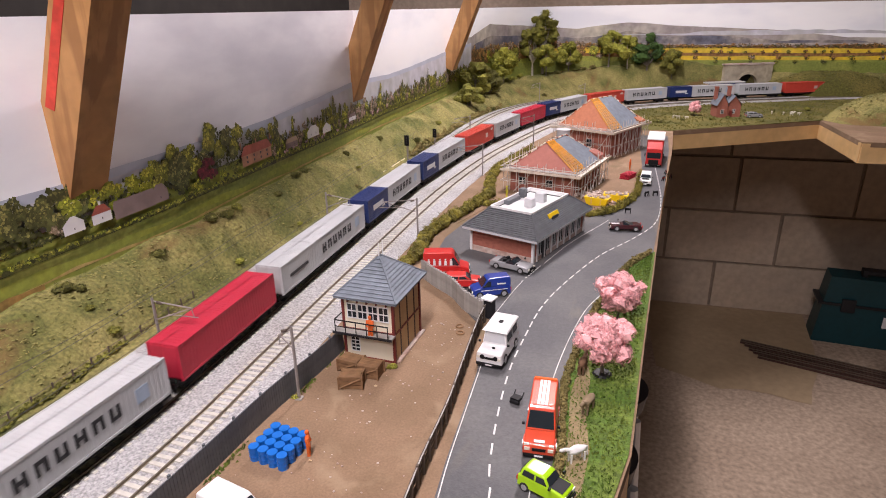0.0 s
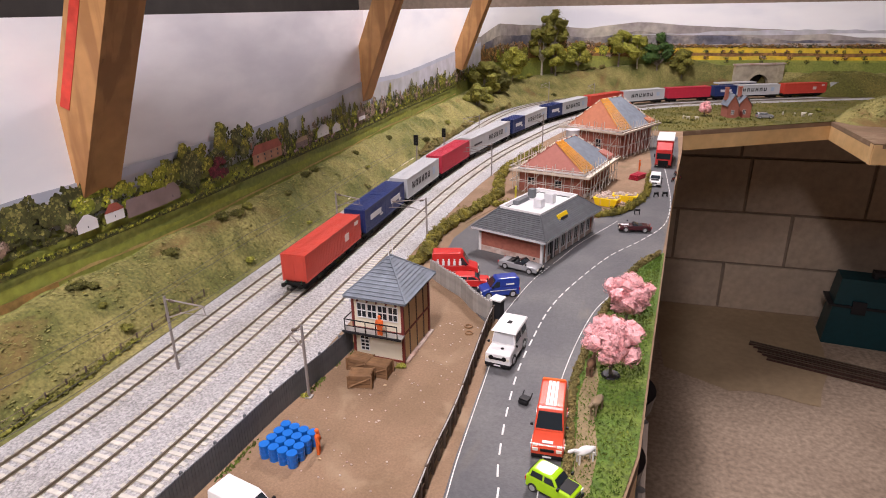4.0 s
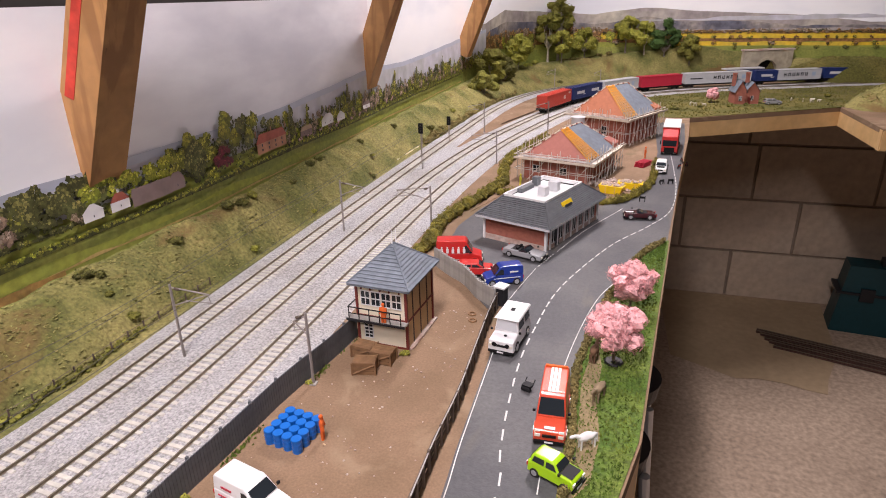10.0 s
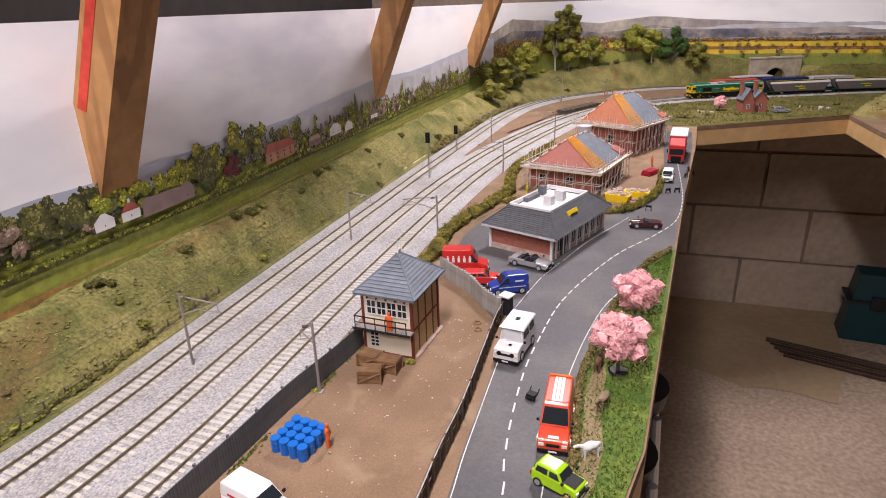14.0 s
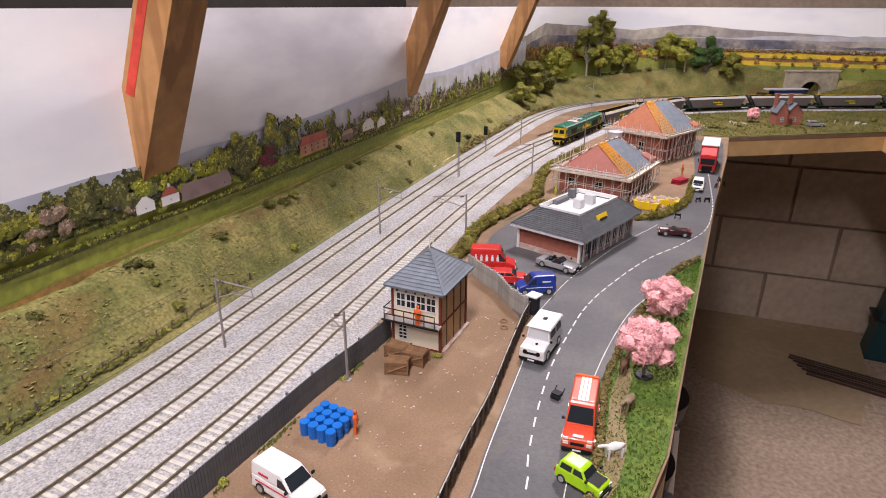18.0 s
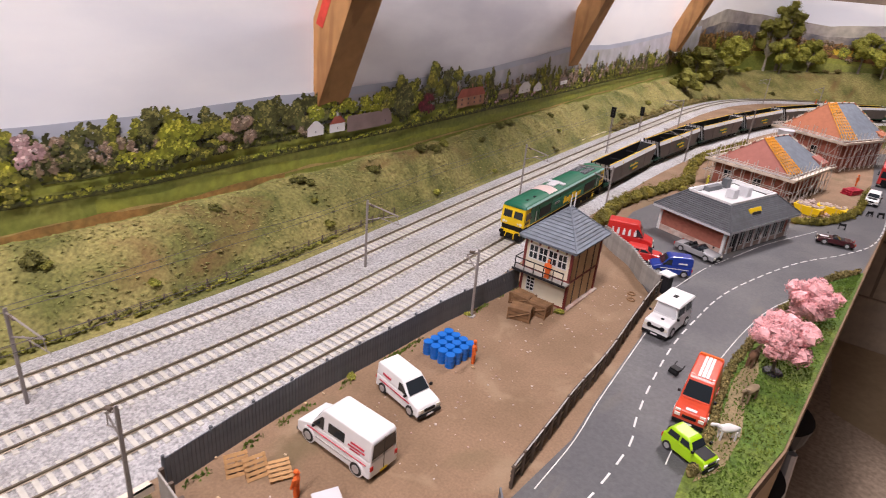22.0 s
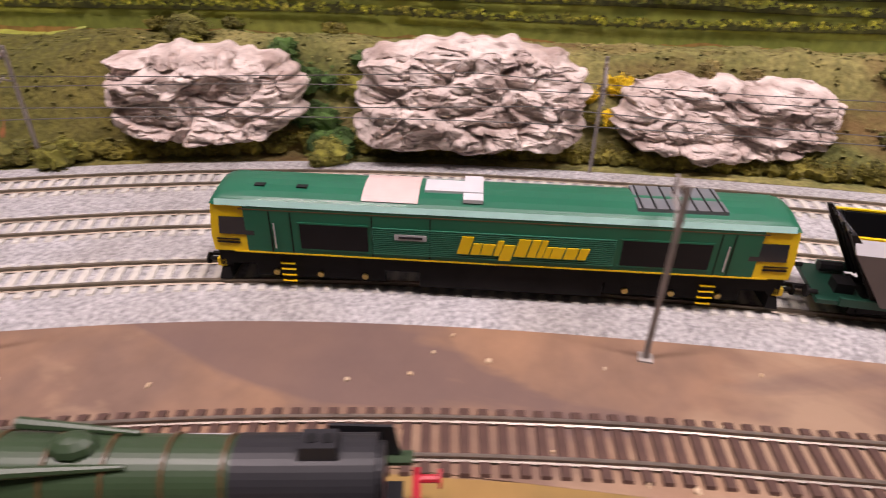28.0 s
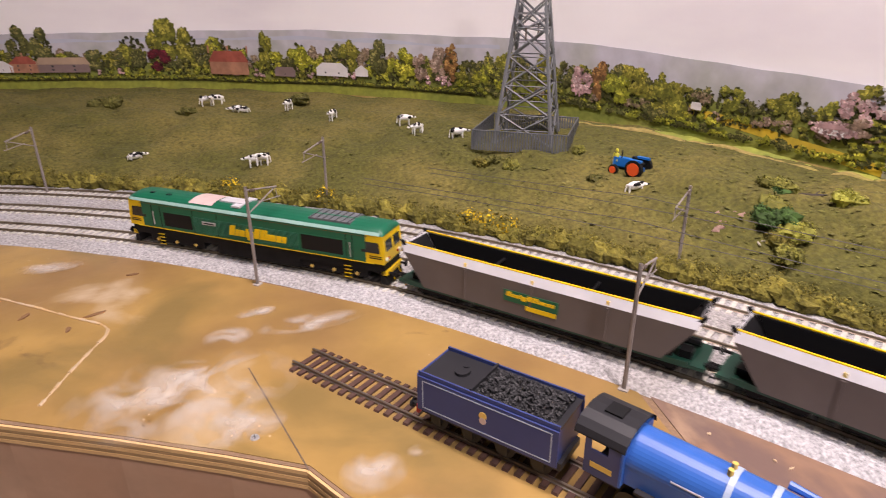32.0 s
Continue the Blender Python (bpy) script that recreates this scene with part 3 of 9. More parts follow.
def bank_height(x, y, v):
    """Height of the scenery at v of the way from the line to the backdrop."""
    lump = 9.0 * noise.noise(Vector((x / 60, y / 75, 0))) + 5.0 * noise.noise(Vector((x / 24, y / 24, 3))) + 1.4 * noise.noise(Vector((x / 8, y / 8, 9))) + 5.5 * noise.noise(Vector(((x + y) / 26, (x - y) / 80, 5)))
    rise = 1 - (1 - min(1.0, max(0.0, v) / 0.92)) ** 1.7
    if y > 2350:
        base = float(np.interp(x, (-300, -130, 20, 150, 300, 420, 600), (62, 74, 94, 104, 116, 96, 72))) * smooth01(v / 0.8)
    elif y > -150:
        base = 58 * rise + 3 * v
    elif y > -640:
        base = 70 * smooth01(v / 0.5) - 8 * max(0.0, v - 0.5) / 0.5
    else:
        k = smooth01((-640 - y) / 250)
        base = (1 - k) * (70 * smooth01(v / 0.5) - 8 * max(0.0, v - 0.5) / 0.5) + k * (16 * smooth01(v / 0.1) + 41 * smooth01(v / 0.55))
    return max(0.5, base + lump * smooth01(v / 0.12) * (1 - 0.6 * smooth01((v - 0.7) / 0.3)) - 1.0)


def bank_parts():
    ob = thing("grass_bank", "grassy railway bank rising from the line to a painted backdrop", "bank", kind="structure")
    n, rows = 1000, []
    for i in range(n):
        s = FOOT_LINE.s[-1] * i / (n - 1)
        a, b = FOOT_LINE.at(s), BACK_LINE.at(np.interp(s, FOOT_S, BACK_S))
        rows.append([(*(a + (b - a) * q / 36), bank_height(*(a + (b - a) * q / 36), q / 36)) for q in range(-5, 37)])
    ys = [r[0][1] for r in rows]
    cut = next(i for i, y in enumerate(ys) if y < -640)
    part("bank_slope", Geo().strip([r[:40] for r in rows[: cut + 1]]), BANK, ob, smooth=True)
    part("upper_field", Geo().strip([r[39:] for r in rows[: cut + 1]]), FIELD, ob, smooth=True)
    part("pasture", Geo().strip(rows[cut:]), MOSS, ob, smooth=True)
    return ob


def ground_at(x, y):
    """Height of the scenery under a point."""
    s = FOOT_LINE.nearest(x, y)
    a, b = FOOT_LINE.at(s), BACK_LINE.at(np.interp(s, FOOT_S, BACK_S))
    v = float(np.dot(np.array((x, y)) - a, b - a) / np.dot(b - a, b - a))
    return bank_height(x, y, v) if v > 0 else 0.0


def grass_tufts(name, label, s0, s1, v0, v1, count, size, mat, seed):
    """Upright tufts of fibre on the bank, between two places along its foot and two shares of its depth."""
    r, g = random.Random(seed), Geo()
    for _ in range(count):
        s, v = r.uniform(s0, s1), r.uniform(v0, v1)
        a, b = FOOT_LINE.at(s), BACK_LINE.at(np.interp(s, FOOT_S, BACK_S))
        p = a + (b - a) * v
        if noise.noise(Vector((p[0] / 34, p[1] / 34, seed))) < r.uniform(-0.5, 0.25):
            continue
        z = bank_height(*p, v)
        for _ in range(2):
            w, k = r.random() * 3.14, size * r.uniform(0.5, 1.3)
            c, d = math.cos(w) * k * 0.75, math.sin(w) * k * 0.75
            lx, ly = r.uniform(-1.1, 1.1) * k, r.uniform(-1.1, 1.1) * k
            g.face([(p[0] - c, p[1] - d, z + 0.1), (p[0] + c, p[1] + d, z + 0.1), (p[0] + c * 0.5 + lx, p[1] + d * 0.5 + ly, z + 0.3 + k * 0.18), (p[0] - c * 0.9 + lx, p[1] - d * 0.9 + ly, z + 0.3 + k * 0.1)])
    return tagged(part(name, g, mat), label, "grass", kind="stuff")


baseboard()
bank_parts()
fs = lambda x, y: FOOT_LINE.nearest(x, y)
grass_tufts("dry_grass", "dry olive grass tufts on the railway bank", fs(-130, 2585), fs(-360, -680), 0.0, 0.97, 15000, 2.3, TUFT_DRY, 1)
grass_tufts("field_grass", "short green grass among the dry bank grass", fs(-130, 2585), fs(-360, -680), 0.0, 0.99, 5000, 2.0, TUFT_GREEN, 2)
grass_tufts("pasture_grass", "short mossy green grass on the pasture", fs(-360, -680), fs(430, -1545), 0.04, 0.99, 6000, 2.4, TUFT_GREEN, 3)
track("track", T1, 0, T1.s[-1], "outer ballasted line with concrete sleepers", SLEEPER, RAIL, 8.0)
track("track", T2, 0, T2.s[-1], "middle ballasted line with concrete sleepers", SLEEPER, RAIL, 8.0, z=3.1)
track("track", T3, 0, T3.s[-1], "inner ballasted line with concrete sleepers", SLEEPER, RAIL, 8.0, z=3.2, parts_from=(T3.nearest(-240, 640), T3.nearest(-20, -1010)))
track("siding_track", SPUR, 0, SPUR.s[-1], "unballasted siding with dark brown sleepers and bright rails", WOOD_SLEEPER, RAIL_BRIGHT, 7.0, ballast=False, z=1.0, parts_from=(0, 2000))
track("siding_track", SPUR2, 0, SPUR2.s[-1], "short unballasted stub of track with dark sleepers", WOOD_SLEEPER, RAIL_BRIGHT, 7.0, ballast=False, z=1.0, parts_from=(0, 2000))
ballast_fill()

# ---- the room ----
BLOCK = material("concrete_block", (0.50, 0.40, 0.30), 0.95, vary=0.12, scale=40, bump=0.5, bump_scale=120, second=(0.45, 0.37, 0.29), second_scale=5, per_object=0.08)
MORTAR = material("grey_mortar", (0.27, 0.21, 0.16), 0.95, vary=0.15, scale=60, bump=0.4)
FLOOR = material("dusty_concrete_floor", (0.42, 0.32, 0.235), 0.95, vary=0.26, scale=70, bump=0.8, bump_scale=90, second=(0.34, 0.255, 0.185), second_scale=3)
DUST = material("damp_earth_floor", (0.40, 0.295, 0.18), 0.75, vary=0.1, scale=40, second=(0.34, 0.25, 0.15), second_scale=5)
TIMBER = material("pine_rafter", (0.47, 0.25, 0.095), 0.6, vary=0.16, scale=45, bump=0.15, bump_scale=80, second=(0.38, 0.19, 0.065), second_scale=6)
smear(TIMBER, (0.27, 0.125, 0.045), 30, 0.56, 0.08, (1, 1, 0.08), 0.7)
smear(TIMBER, (0.10, 0.05, 0.025), 55, 0.70, 0.04, (1, 1, 0.5), 0.9)
FELT = material("dark_roof_felt", (0.03, 0.025, 0.022), 0.9, vary=0.2, scale=20)
WALL_PLAIN = material("plain_wall", (0.24, 0.21, 0.18), 0.9, vary=0.08, scale=10)
PAPER = material("torn_paper", (0.78, 0.76, 0.72), 0.8, vary=0.05, scale=60)
RED_INK = material("red_stencil_ink", (0.55, 0.05, 0.03), 0.6, vary=0.3, scale=60)


def room():
    x0, x1, y0, y1, top = -1100, 3400, -3000, WALL_Y + 120, 1500
    tagged(part("floor", Geo().box((x0 + x1) / 2, (y0 + y1) / 2, FLOOR_Z - 60, x1 - x0, y1 - y0, 60), FLOOR), "brown dusty concrete floor", "floor", kind="structure")
    tagged(part("ceiling", Geo().box((x0 + x1) / 2, (y0 + y1) / 2, top, x1 - x0, y1 - y0, 40), FELT), "dark boarded ceiling", "ceiling", kind="structure")
    for name, x, y, sx, sy in (("wall_west", x0 - 30, (y0 + y1) / 2, 60, y1 - y0), ("wall_east", x1 + 30, (y0 + y1) / 2, 60, y1 - y0), ("wall_south", (x0 + x1) / 2, y0 - 30, x1 - x0, 60)):
        tagged(part(name, Geo().box(x, y, FLOOR_Z, sx, sy, top - FLOOR_Z), FELT if name == "wall_west" else WALL_PLAIN), "plain wall", "wall", kind="structure")
    wall = tagged(part("wall_north", Geo().box((x0 + x1) / 2, WALL_Y + 66, FLOOR_Z, x1 - x0, 108, top - FLOOR_Z), MORTAR), "wall of large grey-brown concrete blocks", "wall", kind="structure")
    bw, bh, gap = 440.0, 230.0, 11.0
    full = mesh_of("block", Geo().box(0, 0, 0, bw - gap, 12, bh - gap, top=0.992), BLOCK)
    z, row = -945.0, 0
    while z < 0:
        x = (-133.0, 96.0, -90.0)[row % 3]
        while x < 2400:
            part("block", full, None, wall, at=(x, WALL_Y + 8, z))
            x += bw
        z += bh
        row += 1
    sheet("floor_patch", [(250, WALL_Y - 10), (280, 2300), (400, 2240), (489, 2193), (560, 2210), (648, 2201), (700, 2180), (766, 2167), (790, 2260), (843, 2394), (870, 2560), (900, WALL_Y - 10)], FLOOR_Z + 3, DUST, "smooth brown patch of damp floor along the wall", "floor")


def rafter(x, y, z, lean, width=51, depth=44, length=1450, inked=False):
    """A roof timber that comes down to the backdrop; lean: degrees from upright, into the room."""
    ob = thing("rafter", "stained pine roof rafter sloping down to the backdrop", "rafter", x, y, z, group="roof rafters", kind="structure")
    a = radians(lean)
    up, out = Vector((math.sin(a), 0, math.cos(a))), Vector((math.cos(a), 0, -math.sin(a)))
    def bar(d0, d1, w, l0, l1, off=0.0):
        g = Geo()
        pts = []
        for l in (l0, l1):
            for d, yy in ((d0, -w / 2 + off), (d1, -w / 2 + off), (d1, w / 2 + off), (d0, w / 2 + off)):
                p = up * l + out * d
                pts.append((p.x, p.y + yy, p.z))
        g.v += pts
        g.f += [(3, 2, 1, 0), (4, 5, 6, 7), (0, 1, 5, 4), (1, 2, 6, 5), (2, 3, 7, 6), (3, 0, 4, 7)]
        return g
    part("timber", bar(-depth, 0, width, -1, length), TIMBER, ob)
    part("torn_paper", bar(-2, 1.6, width + 3, -1.8, 0.2), PAPER, ob, "torn white paper edge")
    if inked:
        part("red_stencil", bar(-38, -27, 0.6, 90, 400, -width / 2 - 0.4), RED_INK, ob, "faded red stencil mark")
    return ob


room()
for xx, yy in ((-562, -8), (-480, 707), (-468, 1422), (-438, 2137)):
    rafter(xx, yy, 138, 22.3, inked=yy == 707)

# ---- the printed backdrop ----
def sky_material(name, low, high, seed, at=0.5):
    """Soft printed clouds, longer than they are high."""
    m = material(name, low, 0.55, vary=0.025, scale=3, second=high, second_scale=4.0, second_at=at)
    n, l = m.node_tree.nodes, m.node_tree.links
    co = next(q for q in n if q.bl_idname == "ShaderNodeTexCoord")
    mp = n.new("ShaderNodeMapping")
    mp.inputs["Scale"].default_value, mp.inputs["Location"].default_value = (0.8, 0.8, 2.4), (seed, seed * 0.7, 0)
    l.new(co.outputs["Object"], mp.inputs["Vector"])
    for q in n:
        if q.bl_idname == "ShaderNodeTexNoise":
            l.new(mp.outputs["Vector"], q.inputs["Vector"])
        if q.bl_idname == "ShaderNodeMapRange" and abs(q.inputs["From Max"].default_value - at - 0.12) < 1e-4:
            q.inputs["From Min"].default_value, q.inputs["From Max"].default_value = at - 0.2, at + 0.2
            q.interpolation_type = "SMOOTHSTEP"
    return m


SKY = sky_material("printed_pale_sky", (0.78, 0.80, 0.86), (0.97, 0.97, 0.98), 1.0, 0.45)
SKY_GREY = sky_material("printed_grey_sky", (0.62, 0.61, 0.67), (0.92, 0.91, 0.94), 5.0, 0.50)
SKY_PINK = sky_material("printed_evening_sky", (0.84, 0.80, 0.85), (0.97, 0.95, 0.96), 9.0, 0.42)


def print_ink(name, colour, vary=0.4, scale=120, island=0.4, second=None, second_scale=30):
    return material("print_" + name, colour, 0.6, vary=vary, scale=scale, second=second, second_scale=second_scale, island=island)


PRINT = {
    "far": print_ink("far_ridge", (0.50, 0.53, 0.62), 0.06, 20, 0),
    "hill": print_ink("blue_hill", (0.56, 0.55, 0.61), 0.12, 40, 0, (0.44, 0.45, 0.43), 14),
    "moor": print_ink("brown_moor", (0.34, 0.30, 0.29), 0.25, 40, 0, (0.52, 0.48, 0.40), 7),
    "slate": print_ink("dark_heath", (0.12, 0.12, 0.155), 0.35, 60, 0, (0.34, 0.30, 0.26), 10),
    "grass": print_ink("meadow", (0.20, 0.235, 0.045), 0.22, 150, 0, (0.29, 0.30, 0.065), 12),
    "lawn": print_ink("bright_meadow", (0.30, 0.32, 0.05), 0.2, 120, 0, (0.22, 0.26, 0.05), 16),
    "straw": print_ink("straw_track", (0.47, 0.34, 0.13), 0.2, 120, 0, (0.36, 0.25, 0.09), 25),
    "earth": print_ink("rusty_verge", (0.36, 0.20, 0.065), 0.3, 160, 0, (0.23, 0.16, 0.05), 35),
    "rape": print_ink("yellow_field", (0.74, 0.50, 0.03), 0.15, 80, 0, (0.55, 0.42, 0.05), 14),
    "hedge": print_ink("hedge", (0.045, 0.05, 0.012), 0.5, 200, 0, (0.11, 0.11, 0.02), 60),
    # Shading is in the inks: shade for dark insides, _lit copies for lit crowns.
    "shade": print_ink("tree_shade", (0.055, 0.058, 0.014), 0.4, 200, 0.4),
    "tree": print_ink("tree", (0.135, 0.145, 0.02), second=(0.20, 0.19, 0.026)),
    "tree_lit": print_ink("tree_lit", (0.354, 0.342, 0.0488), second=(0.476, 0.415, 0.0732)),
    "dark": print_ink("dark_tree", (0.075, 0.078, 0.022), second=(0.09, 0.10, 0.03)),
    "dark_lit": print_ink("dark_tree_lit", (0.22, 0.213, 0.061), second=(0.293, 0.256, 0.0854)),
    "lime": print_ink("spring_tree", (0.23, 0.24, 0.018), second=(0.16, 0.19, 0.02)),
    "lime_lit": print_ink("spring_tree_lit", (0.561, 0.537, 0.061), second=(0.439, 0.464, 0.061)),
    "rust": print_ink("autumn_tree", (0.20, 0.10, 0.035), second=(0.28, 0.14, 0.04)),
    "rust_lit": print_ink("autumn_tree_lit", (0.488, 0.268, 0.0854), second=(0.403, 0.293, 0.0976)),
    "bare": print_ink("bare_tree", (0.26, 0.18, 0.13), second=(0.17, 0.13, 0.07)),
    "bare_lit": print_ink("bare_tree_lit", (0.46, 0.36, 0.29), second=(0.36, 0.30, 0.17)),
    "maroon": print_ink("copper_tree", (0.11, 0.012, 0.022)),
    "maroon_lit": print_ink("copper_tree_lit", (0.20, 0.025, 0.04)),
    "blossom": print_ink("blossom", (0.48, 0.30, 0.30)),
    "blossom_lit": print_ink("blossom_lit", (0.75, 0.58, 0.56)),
    "brick": print_ink("brick", (0.42, 0.21, 0.13), 0.2, 90, 0),
    "roof": print_ink("red_roof", (0.36, 0.095, 0.065), 0.2, 90, 0),
    "white": print_ink("white_wall", (0.74, 0.72, 0.72), 0.08, 60, 0),
    "tan": print_ink("buff_wall", (0.47, 0.34, 0.24), 0.15, 60, 0),
    "barn": print_ink("mauve_barn", (0.25, 0.18, 0.17), 0.15, 60, 0),
    "glass": print_ink("window", (0.05, 0.05, 0.06), 0.2, 60, 0),
}
BACK_TOP = 318.0


class PrintGeo(Geo):
    """Flat printed shapes on the backdrop: u along it in mm, z up, lift in front of it."""

    lift = 0.0

    def at(self, u, z):
        p = BACK_LINE.side(min(max(u, 5), BACK_LINE.s[-1] - 5), -self.lift)
        return (p[0], p[1], z)

    def shape(self, pts):
        self.face([self.at(u, z) for u, z in pts])

    def band(self, u0, u1, low, high, step=18.0):
        rows = [[self.at(u, low(u)), self.at(u, high(u))] for u in np.arange(u0, u1 + step, step)]
        self.strip([r for r in rows])

    def clumps(self, u, z, w, h, rnd, count, size):
        """Many small leaf clumps inside an oval, each a hair before the last."""
        u = min(max(u, 30), BACK_LINE.s[-1] - 30)
        o, d = BACK_LINE.at(u), BACK_LINE.way(u)
        n = BACK_LINE.side(u, 1.0) - o
        for _ in range(count):
            a, r = rnd.random() * 6.283, math.sqrt(rnd.random())
            cu, cz = w / 2 * r * math.cos(a), z + h / 2 * r * math.sin(a)
            s = size * (0.5 + rnd.random())
            p = o + n * (0.35 * rnd.random() - self.lift)
            q = [0.6 + 0.8 * rnd.random() for _ in range(5)]
            self.face([(*(p + d * (cu + s * q[k] * math.cos(k * 1.2566))), cz + s * q[k] * math.sin(k * 1.2566)) for k in range(5)])


def Print(lift):
    g = PrintGeo()
    g.lift = lift
    return g


def wave(u, k, amp, seed):
    return amp * noise.noise(Vector((u / k, seed, 0.5)))


def backdrop():
    ob = thing("backdrop", "curved printed backdrop sheet with cloudy sky, hills, woods and farms", "backdrop", kind="backdrop")
    rows = [[(*BACK_LINE.at(u), z) for z in (20, BACK_TOP)] for u in np.arange(0, BACK_LINE.s[-1], 15)]
    cuts = [0] + [int(q / 15) for q in (2640, 3590, 4302, 5020)] + [len(rows) - 1]
    for (lo, hi), mat in zip(zip(cuts, cuts[1:]), (SKY, SKY, SKY_GREY, SKY, SKY_PINK)):
        part("sky_sheet", Geo().strip([r[::-1] for r in rows[lo : hi + 1]]), mat, ob)
    rnd = random.Random(4)
    far_end, low_hill, rocks, pasture, end = 2640, 3080, 5080, 6080, BACK_LINE.s[-1]
    depth = [0.5]

    def band(key, u0, u1, low, high, name="printed_field", step=10.0):
        """A strip of print between two edges; each lies just before the last."""
        depth[0] += 0.12
        g = Print(-depth[0])
        g.band(u0, u1, low if callable(low) else lambda u: low, high if callable(high) else lambda u: high, step)
        return part(name, g, PRINT[key], ob)

    inks = {}

    def ink(key, layer):
        if (key, layer) not in inks:
            inks[key, layer] = Print(-4.0 - layer * 0.5 - 0.04 * len(inks))
        return inks[key, layer]

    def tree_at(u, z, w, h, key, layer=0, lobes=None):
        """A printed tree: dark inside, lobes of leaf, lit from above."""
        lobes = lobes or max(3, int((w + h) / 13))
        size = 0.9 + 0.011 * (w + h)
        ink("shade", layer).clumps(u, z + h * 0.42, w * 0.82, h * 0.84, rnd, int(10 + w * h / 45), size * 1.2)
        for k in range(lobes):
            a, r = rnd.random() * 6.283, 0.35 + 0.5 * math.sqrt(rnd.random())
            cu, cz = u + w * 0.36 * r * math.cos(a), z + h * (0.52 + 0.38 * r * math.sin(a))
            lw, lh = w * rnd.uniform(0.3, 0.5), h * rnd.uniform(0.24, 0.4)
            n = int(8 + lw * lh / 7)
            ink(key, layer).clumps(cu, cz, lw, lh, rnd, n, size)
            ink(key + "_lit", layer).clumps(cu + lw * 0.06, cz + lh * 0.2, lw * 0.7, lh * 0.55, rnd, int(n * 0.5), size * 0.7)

    def wood(keys, u0, u1, z, h, w, gap, layer=0, seed=1, spread=0.25):
        """A row of trees of mixed kinds; z and h may follow u."""
        u = u0
        while u < u1:
            k = rnd.uniform(1 - spread, 1 + spread)
            zz, hh = (q(u) if callable(q) else q for q in (z, h))
            tree_at(u, zz + wave(u, 150, 2, seed), w * k * rnd.uniform(0.85, 1.15), hh * k, rnd.choice(keys), layer)
            u += gap * rnd.uniform(0.6, 1.4)

    # the far wall: moors, heath, autumn woods and yellow fields
    moor = lambda u: float(np.interp(u, (0, 1046, 1230, 1420, 1610, 1817, 1921, 2006, 2250, 2468, 2640), (190, 196, 220, 229, 240, 256, 246, 233, 251, 262, 225))) + wave(u, 60, 2, 3)
    band("moor", 0, far_end + 40, 60, moor, "printed_moor")
    band("slate", 0, far_end + 30, lambda u: 176 + wave(u, 90, 4, 31), lambda u: 150 + (moor(u) - 150) * 0.62 + wave(u, 150, 13, 33) + wave(u, 40, 3, 34), "printed_moor")
    band("hill", 400, 1900, lambda u: 206 + wave(u, 120, 6, 35), lambda u: 206 + 16 * max(0.0, math.sin((u - 400) / 1500 * math.pi)) + wave(u, 60, 5, 36), "printed_moor")
    band("rust", 0, far_end, 60, lambda u: 168 + wave(u, 60, 5, 12) + 14 * smooth01((u - 1500) / 700))
    band("rape", 0, 2200, lambda u: 142 + wave(u, 200, 3, 5), lambda u: 158 + wave(u, 160, 8, 6))
    band("lawn", 0, far_end, 60, lambda u: 128 + wave(u, 140, 7, 8))
    band("rape", 0, 1750, lambda u: 116 + wave(u, 200, 3, 15), lambda u: 130 + wave(u, 130, 6, 16))
    band("grass", 0, far_end, 60, lambda u: 112 + wave(u, 200, 4, 18))
    wood(("rust", "rust", "bare"), 0, far_end, 160, lambda u: 16 + 16 * smooth01((u - 1700) / 500), 26, 17, 0, 1)
    wood(("rust", "tree"), 0, 2300, 140, 12, 18, 46, 1, 2)
    wood(("rust", "bare", "tree"), 0, 2300, 118, 17, 26, 70, 2, 3)
    wood(("lime", "rust", "tree"), 1900, far_end, 128, 46, 44, 42, 1, 4)
    wood(("tree", "dark"), 0, 1500, 104, 14, 22, 90, 2, 5)
    # the long wall: low blue hill, meadow, hedges
    ridge = lambda u: float(np.interp(u, (2640, 3123, 3390, 3593, 3754, 3845, 3960, 4250, 4700, 5100), (205, 180, 173, 179, 169, 164, 158, 156, 153, 150))) + wave(u, 70, 2, 9)
    band("far", far_end, rocks + 60, 60, lambda u: ridge(u) + 3, "printed_hill")
    band("hill", far_end, rocks + 60, 60, lambda u: ridge(u) - 7 - 5 * smooth01((u - 4400) / 200), "printed_hill")
    band("grass", far_end, rocks + 60, 40, lambda u: 118 + wave(u, 120, 4, 6))
    band("lawn", 2700, 4700, lambda u: 97 + wave(u, 300, 1, 6), lambda u: 107 + wave(u, 90, 3, 7))
    band("grass", far_end, rocks + 60, 40, lambda u: 90.5 + wave(u, 300, 2, 11))
    band("lawn", 3300, 4600, lambda u: 70 + wave(u, 90, 6, 17), lambda u: 79 + wave(u, 70, 7, 18))
    band("straw", 2900, 4760, lambda u: 64 + wave(u, 120, 3, 13), lambda u: 66.5 + wave(u, 120, 3, 13) + wave(u, 40, 2.5, 14))
    band("earth", 4380, rocks, 40, lambda u: 66 + wave(u, 90, 4, 19) + wave(u, 16, 2.0, 22))
    hedge_top = lambda u: 90 + wave(u, 300, 2, 11)
    band("hedge", 2900, rocks, lambda u: hedge_top(u) - 1.5, lambda u: hedge_top(u) + 4 + wave(u, 16, 2.6, 3), "printed_hedge", 5.0)
    band("hedge", 4190, 4640, lambda u: 106 + wave(u, 120, 2, 23), lambda u: 109 + wave(u, 120, 2, 23) + wave(u, 12, 2.4, 24), "printed_hedge", 5.0)
